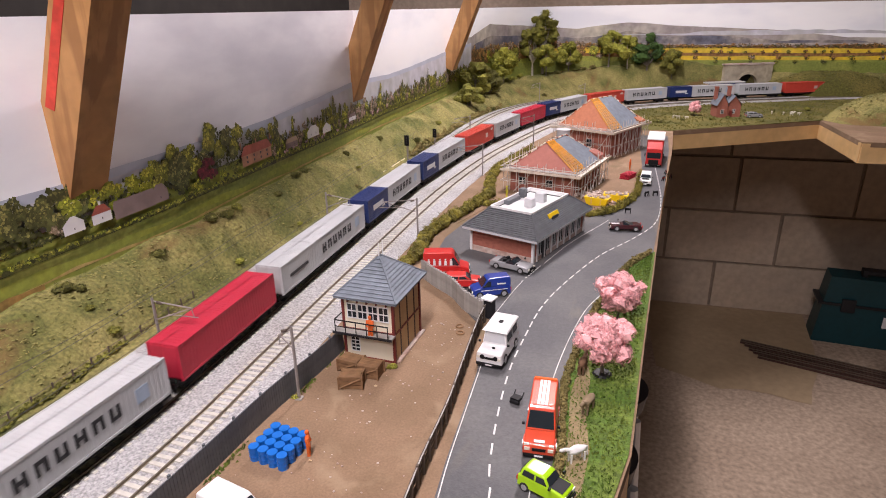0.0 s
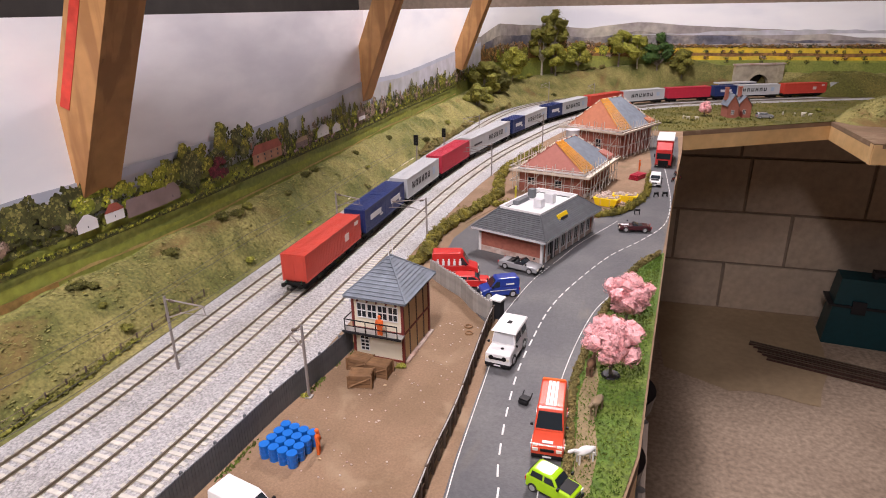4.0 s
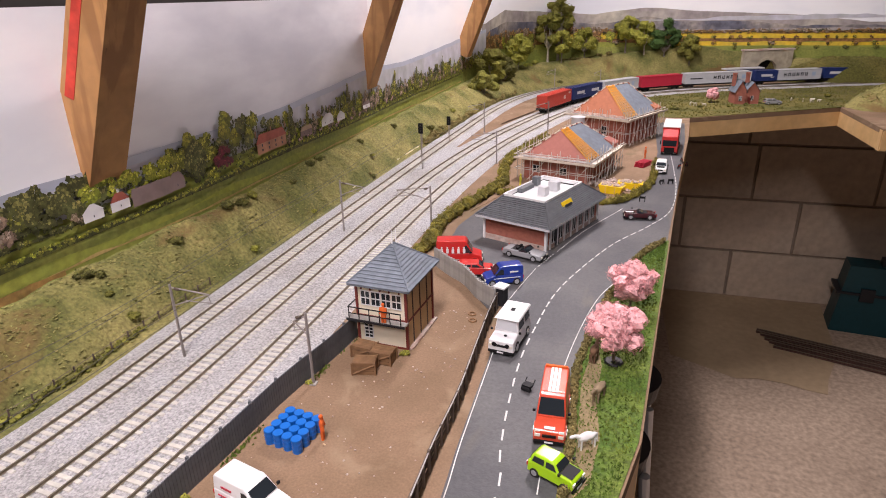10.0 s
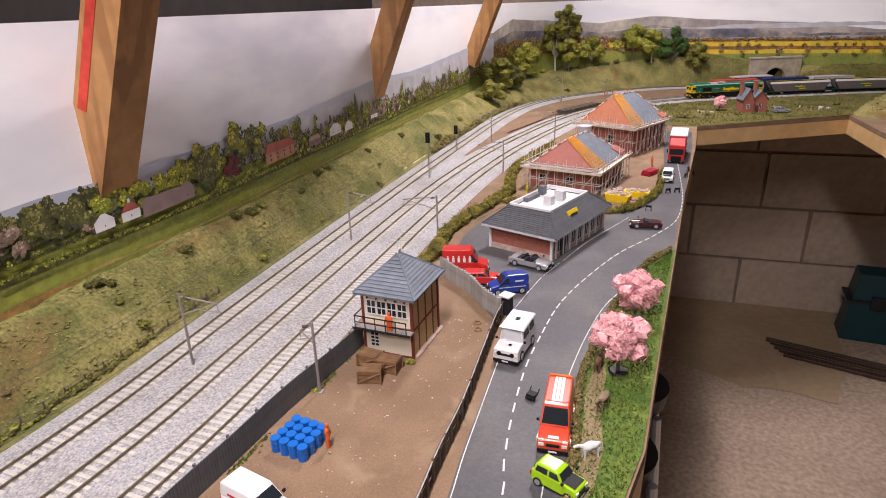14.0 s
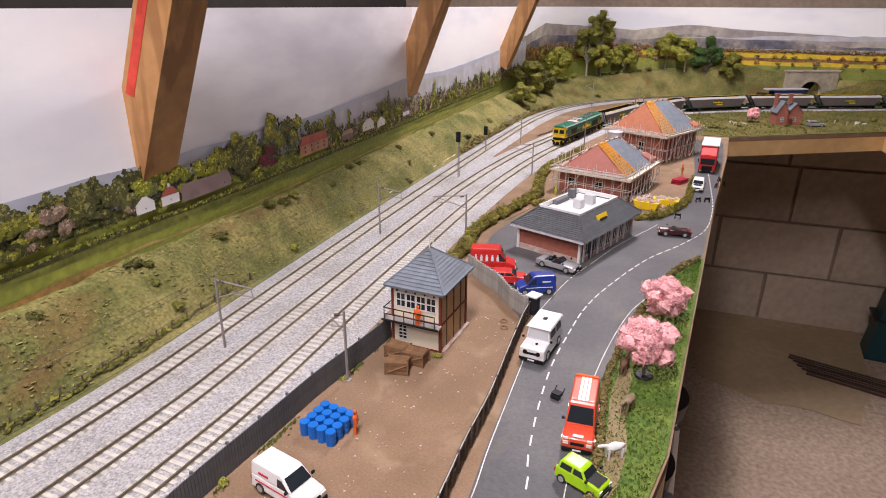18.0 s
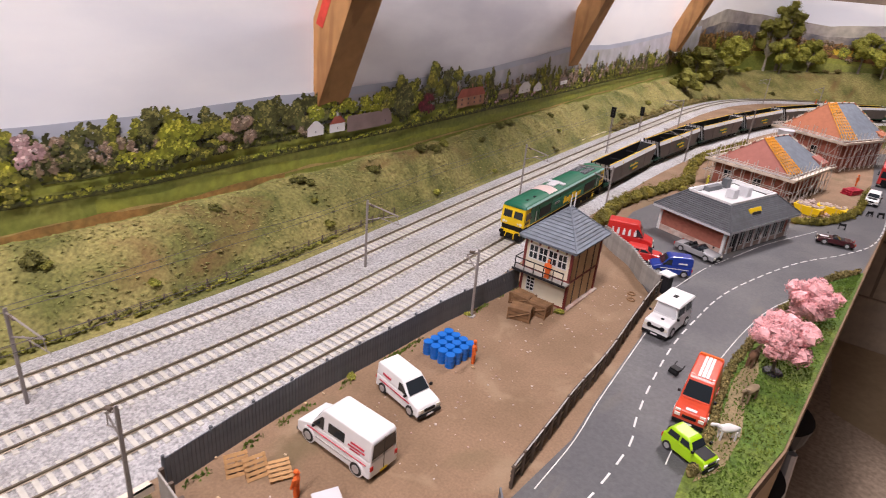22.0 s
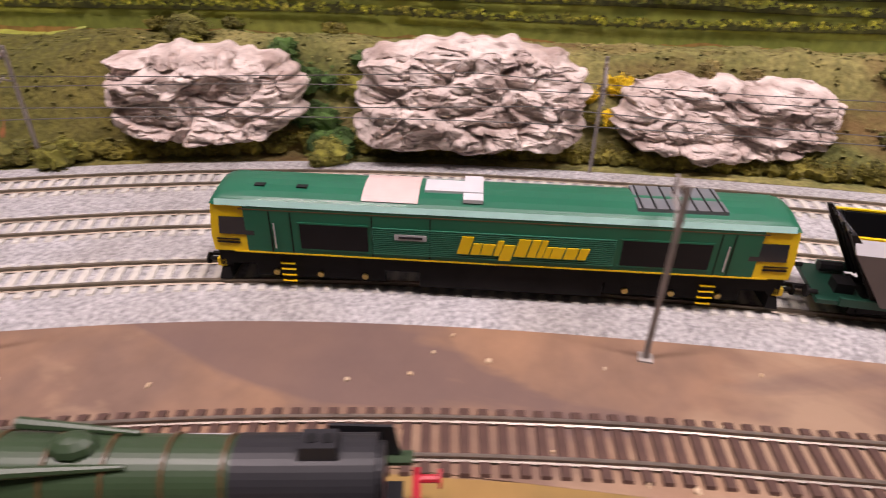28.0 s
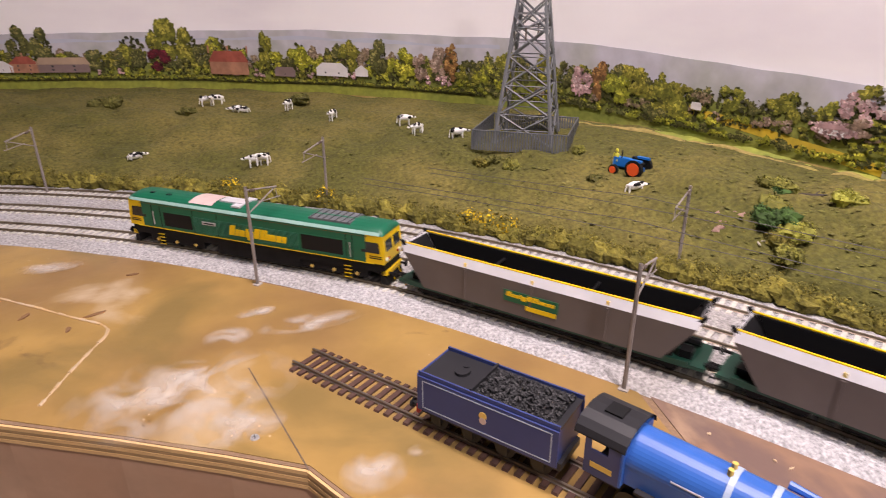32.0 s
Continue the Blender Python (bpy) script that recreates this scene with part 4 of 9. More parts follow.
    wood(("tree", "lime"), 2900, rocks, lambda u: hedge_top(u) + 2, 6.5, 10, 8, 3, 25)
    wood(("dark", "tree"), 4200, 4640, 106, 7, 10, 12, 3, 26)
    # woods along the long wall, from the far corner to the rocks
    wood(("dark", "bare", "tree"), 2700, 3960, lambda u: 104 + wave(u, 200, 3, 2), 38, 22, 15, 0, 30)
    wood(("tree", "bare", "lime"), 2700, 3960, 100, 28, 24, 17, 1, 31)
    wood(("lime", "blossom", "tree", "bare"), 2800, 3960, 97, 13, 17, 22, 2, 32)
    for u, h in ((3100, 66), (3320, 62), (3466, 60), (3600, 40), (3719, 66), (3734, 58), (3770, 52), (3880, 56), (3940, 64), (3955, 58)):
        tree_at(u, 104, 18, h, "dark" if h > 60 else "tree", 1)
    for u, z, w, h, key, layer in ((3985, 108, 46, 50, "tree", 0), (4010, 112, 44, 48, "dark", 0), (4045, 112, 40, 58, "tree", 0), (4068, 115, 42, 56, "dark", 1), (4095, 118, 50, 66, "tree", 1), (4122, 112, 40, 40, "dark", 0), (4147, 112, 50, 54, "tree", 1), (4180, 110, 44, 60, "tree", 0), (4172, 103, 52, 52, "dark", 2), (4210, 108, 46, 50, "tree", 1), (4232, 110, 40, 44, "lime", 1), (4255, 110, 38, 40, "lime", 1), (4280, 108, 36, 42, "lime", 0),
        (4118, 106, 46, 34, "maroon", 3), (4085, 100, 26, 18, "lime", 3), (4060, 100, 24, 20, "tree", 3), (4140, 96, 30, 22, "lime", 3), (4160, 96, 28, 16, "tree", 3), (4325, 112, 46, 46, "lime", 2), (4300, 108, 30, 40, "lime", 2), (4321, 116, 34, 50, "dark", 1), (4350, 112, 50, 54, "dark", 1), (4383, 110, 40, 42, "dark", 1), (4395, 112, 42, 52, "dark", 0), (4420, 112, 44, 50, "dark", 0), (4352, 106, 22, 18, "bare", 3), (4440, 108, 40, 36, "bare", 3), (4462, 106, 34, 22, "bare", 3)):
        tree_at(u, z, w, h, key, layer)
    wood(("dark", "dark", "tree"), 4400, 4672, lambda u: 114, lambda u: 46 + 6 * math.sin(u / 31), 24, 13, 0, 35, 0.12)
    wood(("dark", "bare"), 4540, 4665, 110, 30, 14, 11, 1, 36)
    for u, z, w, h, key, layer in ((4648, 114, 26, 42, "blossom", 2), (4622, 116, 16, 36, "bare", 2), (4585, 112, 18, 26, "bare", 2), (4512, 106, 62, 44, "lime", 2), (4472, 106, 56, 42, "tree", 2), (4556, 103, 56, 24, "lime", 3), (4535, 102, 40, 22, "lime", 3), (4490, 104, 40, 20, "tree", 3),
        (4684, 98, 60, 44, "lime", 2), (4665, 96, 40, 30, "tree", 3), (4712, 98, 50, 36, "tree", 3), (4742, 98, 66, 50, "lime", 2), (4770, 98, 40, 36, "bare", 2), (4786, 96, 44, 40, "lime", 1), (4752, 95, 40, 16, "blossom", 3), (4806, 98, 44, 74, "rust", 2), (4812, 110, 40, 62, "dark", 2), (4835, 98, 52, 70, "dark", 1), (4830, 102, 46, 66, "rust", 1), (4860, 98, 50, 66, "tree", 1), (4800, 92, 60, 24, "rust", 3), (4850, 92, 60, 26, "dark", 3), (4885, 94, 50, 40, "lime", 2)):
        tree_at(u, z, w, h, key, layer)
    wood(("lime", "tree", "rust"), 4900, rocks + 40, 94, 34, 46, 30, 2, 37)
    wood(("dark", "tree"), 4900, rocks + 40, 100, 50, 44, 40, 0, 38)
    # behind the rocks: meadow, straw and a double hedge
    band("lawn", rocks, pasture + 40, 40, 130)
    band("grass", rocks, pasture + 40, lambda u: 58 + wave(u, 90, 3, 41), lambda u: 72 + wave(u, 120, 3, 42))
    band("earth", rocks, pasture, 40, lambda u: 61 + wave(u, 60, 4, 43) + wave(u, 14, 2, 44))
    for z in (76, 88, 98):
        band("hedge", rocks, pasture + 40, lambda u: z + wave(u, 260, 3, z), lambda u: z + 3.5 + wave(u, 260, 3, z) + wave(u, 14, 2.2, z), "printed_hedge", 5.0)
        wood(("lime", "lime", "tree"), rocks, pasture + 40, lambda u: z + 2 + wave(u, 260, 3, z), 7, 14, 11, 3, z)
    wood(("lime", "tree", "blossom", "dark"), rocks, pasture + 40, 100, 30, 34, 22, 1, 45)
    wood(("dark", "rust", "tree"), rocks, pasture + 40, 112, 34, 34, 26, 0, 46)
    # the pasture's end: long ridge, woods, farms and hedges
    high = lambda u: float(np.interp(u, (6000, 6137, 6225, 6330, 6495, 6685, 6940, 7405, 7900), (136, 140, 143, 149, 156, 156, 159, 150, 146))) + wave(u, 60, 1.5, 51)
    band("hill", pasture - 60, end, 40, high, "printed_hill")
    band("far", 6600, end, lambda u: high(u) - 16, lambda u: high(u) - 11 + wave(u, 70, 3, 52), "printed_hill")
    band("grass", pasture, end, 30, lambda u: 100 + wave(u, 90, 4, 53))
    band("lawn", 6640, end, lambda u: 54 + wave(u, 120, 3, 54), lambda u: 69 + wave(u, 200, 2, 55))
    band("rape", pasture, 6330, lambda u: 60 + (u - 6110) * 0.12, lambda u: 70 + (u - 6110) * 0.13 + wave(u, 50, 3, 56))
    band("straw", pasture, 7300, 30, lambda u: 54 + wave(u, 150, 3, 57))
    band("lawn", pasture, end, 30, lambda u: 49 + wave(u, 90, 3, 58))
    band("hedge", 6640, end, lambda u: 69 + wave(u, 200, 2, 55), lambda u: 73 + wave(u, 200, 2, 55) + wave(u, 14, 2, 59), "printed_hedge", 5.0)
    wood(("lime", "tree", "lime"), 6640, end, lambda u: 72 + wave(u, 200, 2, 55), 8, 14, 10, 3, 60)
    wood(("lime", "tree", "blossom"), 6640, end, 80, 13, 18, 17, 2, 61)
    wood(("dark", "tree", "bare"), 6600, end, 88, lambda u: 38 + 8 * math.sin(u / 47), 30, 17, 0, 62)
    wood(("tree", "lime", "dark"), 6600, end, 86, 30, 30, 26, 1, 63)
    for u, z, w, h, key, layer in ((7469, 95, 44, 68, "dark", 1), (7431, 95, 40, 68, "dark", 1), (7340, 84, 52, 40, "dark", 2), (7277, 92, 60, 62, "tree", 1), (7229, 86, 46, 40, "maroon", 3), (7218, 98, 64, 78, "tree", 1), (7175, 94, 50, 68, "tree", 1), (7115, 98, 56, 54, "lime", 1), (7075, 96, 36, 40, "lime", 1), (7027, 86, 30, 70, "tree", 2), (6963, 88, 44, 58, "lime", 1), (6900, 94, 30, 40, "dark", 1), (6866, 90, 40, 56, "tree", 2), (6810, 84, 36, 64, "dark", 2), (6764, 86, 50, 50, "lime", 2), (6735, 84, 34, 44, "bare", 3), (6700, 82, 40, 60, "bare", 2), (6680, 84, 26, 62, "rust", 3),
        (6457, 78, 34, 54, "blossom", 2), (6432, 78, 26, 60, "rust", 2), (6405, 74, 44, 50, "lime", 2), (6332, 70, 74, 48, "tree", 3), (6345, 68, 40, 26, "dark", 3), (6300, 66, 40, 20, "lime", 3), (6262, 70, 30, 22, "lime", 3), (6139, 92, 44, 16, "blossom", 3), (6128, 84, 50, 18, "blossom", 3), (6105, 88, 30, 24, "bare", 3), (6285, 96, 34, 16, "bare", 2)):
        tree_at(u, z, w, h, key, layer)
    wood(("dark", "tree", "dark"), pasture, 6640, 92, lambda u: 30 + 10 * smooth01((u - 6250) / 200), 26, 15, 0, 64)
    wood(("lime", "tree", "bare"), pasture, 6640, 78, 16, 24, 20, 1, 65)
    wood(("lime", "dark"), pasture, 6640, lambda u: 62 + 8 * smooth01((u - 6200) / 300), 12, 20, 15, 2, 66)
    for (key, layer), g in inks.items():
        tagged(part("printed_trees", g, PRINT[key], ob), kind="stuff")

    def house(u, z, w, h, wall, roof, windows=3, chimneys=0, hip=0.1):
        body, top, dark = Print(-7.6), Print(-7.8), Print(-8.0)
        body.shape([(u - w / 2, z), (u + w / 2, z), (u + w / 2, z + h * 0.56), (u - w / 2, z + h * 0.56)])
        for k in range(chimneys):
            cu = u + (k - (chimneys - 1) / 2) * w * 0.5
            body.shape([(cu - 1.6, z + h * 0.9), (cu + 1.6, z + h * 0.9), (cu + 1.6, z + h * 1.22), (cu - 1.6, z + h * 1.22)])
        part("printed_house", body, PRINT[wall], ob)
        top.shape([(u - w * 0.53, z + h * 0.54), (u + w * 0.53, z + h * 0.54), (u + w * (0.5 - hip), z + h), (u - w * (0.5 - hip), z + h)])
        part("printed_roof", top, PRINT[roof], ob)
        for i in range(windows):
            for lift in (0.12, 0.36) if h > 25 else (0.2,):
                cu = u + (i - (windows - 1) / 2) * w / (windows + 0.4)
                dark.shape([(cu - w * 0.022, z + h * lift), (cu + w * 0.022, z + h * lift), (cu + w * 0.022, z + h * (lift + 0.12)), (cu - w * 0.022, z + h * (lift + 0.12))])
        if windows:
            part("printed_windows", dark, PRINT["glass"], ob)

    for args in ((4003, 106, 80, 29, "brick", "roof", 4, 3), (4252, 103, 62, 21, "barn", "barn", 0, 0, 0.02), (4212, 104, 26, 22, "barn", "barn", 1, 0, 0.3), (4300, 106, 26, 20, "white", "roof", 1, 1, 0.3), (4336, 106, 26, 18, "white", "white", 1, 0, 0.4), (3816, 108, 46, 20, "white", "white", 2, 0, 0.3), (3761, 106, 34, 17, "white", "white", 1, 0, 0.42), (3896, 106, 40, 16, "barn", "tan", 2, 1), (3640, 108, 34, 14, "white", "barn", 1),
        (7098, 82, 74, 40, "brick", "roof", 4, 3, 0.14), (7400, 84, 90, 26, "barn", "tan", 2, 0, 0.05), (7468, 84, 50, 28, "brick", "roof", 2, 1, 0.3), (7505, 84, 34, 20, "white", "white", 1, 0, 0.4), (6990, 82, 40, 16, "barn", "barn", 1), (6898, 86, 60, 22, "white", "white", 2, 0, 0.2), (6842, 88, 24, 18, "white", "white", 0, 0, 0.45), (6132, 88, 26, 11, "white", "blossom", 2), (6290, 90, 14, 9, "white", "white", 0)):
        house(*args)


backdrop()


# ---- road, yard, verges and what is laid on the board ----
ROAD_MID = Line([(-30, 395), (-14, 440), (-7, 517), (-13, 557), (-18, 613), (-20, 684), (-16, 745), (-6, 827), (16, 905), (53, 1001), (98, 1080), (132, 1160), (146, 1280), (148, 1420), (147, 1560), (147, 1700), (150, 1880)])


def surfaces():
    left = [(-62, 330), (-43, 500), (-46, 554), (-48, 629), (-49, 676), (-59, 791), (-71, 776), (-113, 831), (-166, 880), (-168, 954), (-172, 1022), (-158, 1106), (-133, 1180), (-72, 1168), (29, 1163), (81, 1228), (112, 1378), (122, 1550), (122, 1880)]
    right = [(195, 1880), (185, 1691), (152, 1313), (123, 1030), (82, 955), (55, 848), (43, 790), (31, 698), (29, 643), (32, 571), (34, 480), (20, 400), (-10, 330)]
    sheet("road", (left + right)[::-1], 1.0, ASPHALT, "grey asphalt road and car park", "road", 1.5)
    verge = [(34, 470), (32, 571), (30, 643), (31, 698), (43, 790), (55, 848), (82, 955), (123, 1030), (125, 1028), (101, 758), (87, 595), (74, 534), (62, 440)]
    sheet("grass_verge", verge[::-1], 1.4, GRASS, "bright green grass verge along the board edge", "grass", 1.6)
    sheet("rough_grass", [(-226, 287), (-196, 276), (-150, 262), (-95, 252), (-60, 262), (-40, 210), (-60, 90), (-110, 60), (-190, 100), (-250, 118)][::-1], 0.8, ROUGH, "rough brown-green ground beside the yard fence", "grass", 1.0)
    sheet("site_ground", [(-170, 1090), (-140, 1186), (-60, 1172), (29, 1168), (80, 1232), (110, 1380), (120, 1560), (118, 1860), (60, 1950), (-60, 1950), (-140, 1700), (-185, 1400), (-205, 1180)][::-1], 0.8, EARTH, "bare brown earth of the building site", "ground", 1.0)
    sheet("scenic_paint", [(-275, -40), (-200, 110), (-160, 60), (-187, -140), (-162, -420), (-102, -620), (-20, -780), (-50, -930), (-110, -840), (-180, -690), (-235, -560), (-262, -440), (-285, -250)], 0.6, EARTH_WASH, "brown-washed strip of board along the line", "ground", 0.8)
    sheet("bare_board", [(-184, -120), (-183, -260), (-159, -420), (-98, -618), (-16, -778), (-44, -928), (60, -1052), (226, -1214), (376, -1322), (560, -1420), (700, -1480), (880, -1300), (600, -1184), (310, -1016), (194, -944), (155, -917), (124, -857), (60, -722), (-8, -560), (-38, -400), (-47, -200), (-60, -100)][::-1], 0.5, BOARD, "ochre-painted bare plywood with plaster splashes", "board", 0.7)
    sheet("grass_patch", [(-60, -480), (-38, -560), (0, -640), (40, -700), (20, -740), (-20, -690), (-60, -600)], 1.0, GRASS, "small patch of bright green grass on the board", "grass", 1.0)
    sheet("meadow", [(208, 1962), (400, 2068), (626, 2194), (900, 2330), (1300, 2500), (1300, 2700), (800, 2690), (600, 2610), (400, 2525), (250, 2450), (120, 2365), (20, 2260), (-50, 2130), (-85, 2020), (40, 1960)], 1.2, MOSS, "green meadow beside the far line", "grass", 1.4)
    sheet("dirt_island", [(-170, 2150), (-205, 1990), (-265, 1780), (-268, 1990), (-240, 2160), (-150, 2330), (-60, 2420), (-30, 2370), (-110, 2240)], 3.6, EARTH, "brown earth island between the lines", "ground", 0.8)
    r = random.Random(9)
    for q, (x, y, a, b) in enumerate(((214, -1006, 70, 46), (189, -961, 30, 17), (186, -1063, 18, 14), (159, -1093, 11, 8), (172, -1092, 9, 7), (322, -1240, 30, 15), (126, -900, 18, 16), (128, -1062, 40, 14), (100, -906, 7, 5), (-5, -800, 12, 7), (60, -790, 12, 7), (-60, -500, 10, 5))):
        sheet("plaster_wash", [(x + a * math.cos(w), y + b * math.sin(w)) for w in [2 * math.pi * i / 28 for i in range(28)]], 0.0, WASH, "thin whitish plaster wash dried on the board", "stain", 0.3).location.z = (0.95 + 0.1 * q) * MM
    g = Geo()
    for cx, cy, sx, sy, n in ((205, -1000, 44, 30, 9), (190, -950, 20, 10, 4), (328, -1251, 20, 9, 4), (40, -960, 70, 40, 8)):
        for q in range(n):
            k = r.uniform(0.3, 1.1)
            x, y, rot = cx + r.gauss(0, 0.6) * sx, cy + r.gauss(0, 0.6) * sy, r.random() * 6.28
            g.face([(x + k * (0.6 + 0.5 * r.random()) * math.cos(rot + i * 1.2566), y + k * (0.6 + 0.5 * r.random()) * math.sin(rot + i * 1.2566), 5.0 + 0.001 * q) for i in range(5)])
    tagged(part("plaster_flecks", g, SPLASH), "small white plaster flecks on the board", "splash", kind="stuff")
    line = [tuple(q) for q in spline([(348, -1188), (318, -1160), (290, -1133), (268, -1112), (265, -1098), (272, -1080), (282, -1054), (293, -1022)], 5.0)]
    g = Geo()
    for a, b in zip(line, line[1:]):
        g.rod((*a, 0.2), (*b, 0.2), 0.6 + 0.9 * r.random(), 5)
    tagged(part("plaster_splash", g, SPLASH), "thin white line of dried plaster", "splash", kind="structure")
    for x, y, k, rz in ((324, -1147, 6, 60), (291, -1114, 4, 80), (276, -1132, 8, 20), (255, -1198, 5, 0)):
        single("scrap", Geo().prism([(-k, -1), (-k * 0.2, -2), (k, -0.6), (k * 0.5, 1.4), (-k * 0.6, 1.2)], 0.4, 1.3), CRATE, "flat brown scrap lying on the board", "scrap", x, y, 0.1, rz)
    screw = thing("screw", "grey countersunk screw in the board", "screw", 179, -948.6, 0.5)
    part("head", Geo().rod((0, 0, 0), (0, 0, 0.9), 2.6, 16, 2.2), SILVER, screw)
    part("slot", Geo().box(0, 0, 0.85, 3.4, 0.5, 0.12).box(0, 0, 0.86, 0.5, 3.4, 0.12), BLACK, screw)
    part_line = Geo().box(166, -966, 0.55, 0.7, 107, 0.2, 10.8)
    tagged(part("board_joint", part_line, FENCE_BROWN), "dark joint between two boards", "joint", kind="structure")


def road_lines():
    ob = thing("road_markings", "worn white road markings", "marking", kind="structure")
    s = 10.0
    while s < ROAD_MID.s[-1] - 20:
        a = ROAD_MID.way(s + 6)
        part("dash", Geo().box(0, 0, 1.05, 13, 1.5, 0.3), WHITE_LINE, ob, at=(*ROAD_MID.at(s + 6), 0), rz=math.degrees(math.atan2(a[1], a[0])))
        s += 24 if s < 330 else 20
    def edge(pts, w=0.9, dashed=False):
        l = Line(pts)
        g = Geo()
        if dashed:
            for s in np.arange(4, l.s[-1], 7.0):
                d = l.way(s)
                g.box(*l.at(s), 1.05, 4, w, 0.3, math.degrees(math.atan2(d[1], d[0])))
        else:
            g.strip([[(*l.side(s, w / 2), 1.3), (*l.side(s, -w / 2), 1.3)] for s in np.arange(0, l.s[-1], 8.0)])
        part("edge_line", g, WHITE_LINE, ob)
    edge([(-43, 440), (-41, 500), (-44, 554), (-46, 629), (-48, 700), (-52, 770)])
    edge([(-54, 800), (-44, 860), (-36, 900)])
    edge([(-36, 900), (-28, 925), (-22, 945)], 1.6, True)
    edge([(-18, 955), (10, 1040), (52, 1135), (62, 1160)])
    edge([(20, 520), (18, 607), (21, 684), (30, 763), (43, 832), (60, 880)])
    return ob


surfaces()
road_lines()
r, g = random.Random(12), Geo()
for _ in range(5200):
    y = r.uniform(470, 1020)
    lo = np.interp(y, (470, 571, 643, 698, 790, 848, 955, 1030), (40, 38, 36, 37, 49, 61, 90, 123))
    hi = np.interp(y, (470, 534, 595, 758, 1028), (64, 72, 85, 99, 123))
    if hi - lo < 2:
        continue
    x = r.uniform(lo + 1, hi - 1)
    w, k = r.random() * 3.14, r.uniform(1.0, 2.6)
    c, d = math.cos(w) * k * 0.6, math.sin(w) * k * 0.6
    g.face([(x - c, y - d, 1.2), (x + c, y + d, 1.2), (x + c * 0.6 + r.uniform(-1, 1), y + d * 0.6 + r.uniform(-1, 1), 1.4 + k)])
tagged(part("verge_grass", g, TUFT_BRIGHT), "short bright grass fibres on the verge", "grass", kind="stuff")
sheet("bare_strip", [(40, 515), (42, 560), (40, 620), (38, 660), (42, 700), (50, 720), (54, 690), (52, 640), (58, 590), (54, 540)][::-1], 1.75, DRY_SOIL, "bare earth strip beside the verge hedge", "ground", 0.4)
r, g = random.Random(14), Geo()
for _ in range(9000):
    x = r.uniform(20, 1000)
    y = r.uniform(np.interp(x, (20, 208, 626, 1000), (2000, 1966, 2198, 2380)), np.interp(x, (20, 250, 600, 1000), (2250, 2440, 2600, 2680)))
    if noise.noise(Vector((x / 30, y / 30, 4))) < r.uniform(-0.4, 0.3):
        continue
    w, k = r.random() * 3.14, r.uniform(2.0, 4.5)
    c, d = math.cos(w) * k * 0.7, math.sin(w) * k * 0.7
    g.face([(x - c, y - d, 1.0), (x + c, y + d, 1.0), (x + c * 0.6 + r.uniform(-1, 1), y + d * 0.6 + r.uniform(-1, 1), 1.4 + k)])
tagged(part("meadow_grass", g, TUFT_GREEN), "rough tufted grass on the far meadow", "grass", kind="stuff")

# ---- road vehicles; each points along +x, stands on z = 0 ----
def wheel(parent, x, y, r, w=4.5, rim=SILVER):
    s = 1 if y > 0 else -1
    ob = part("wheel", Geo().rod((x, y - s * w / 2, r), (x, y + s * w / 2, r), r, 14), TYRE, parent)
    part("rim", Geo().rod((x, y + s * w / 2, r), (x, y + s * (w / 2 + 0.4), r), r * 0.62, 10), rim, ob)
    return ob


def pane(parent, pts, mat=GLASS, name="window"):
    g = Geo()
    g.face(pts)
    return part(name, g, mat, parent)


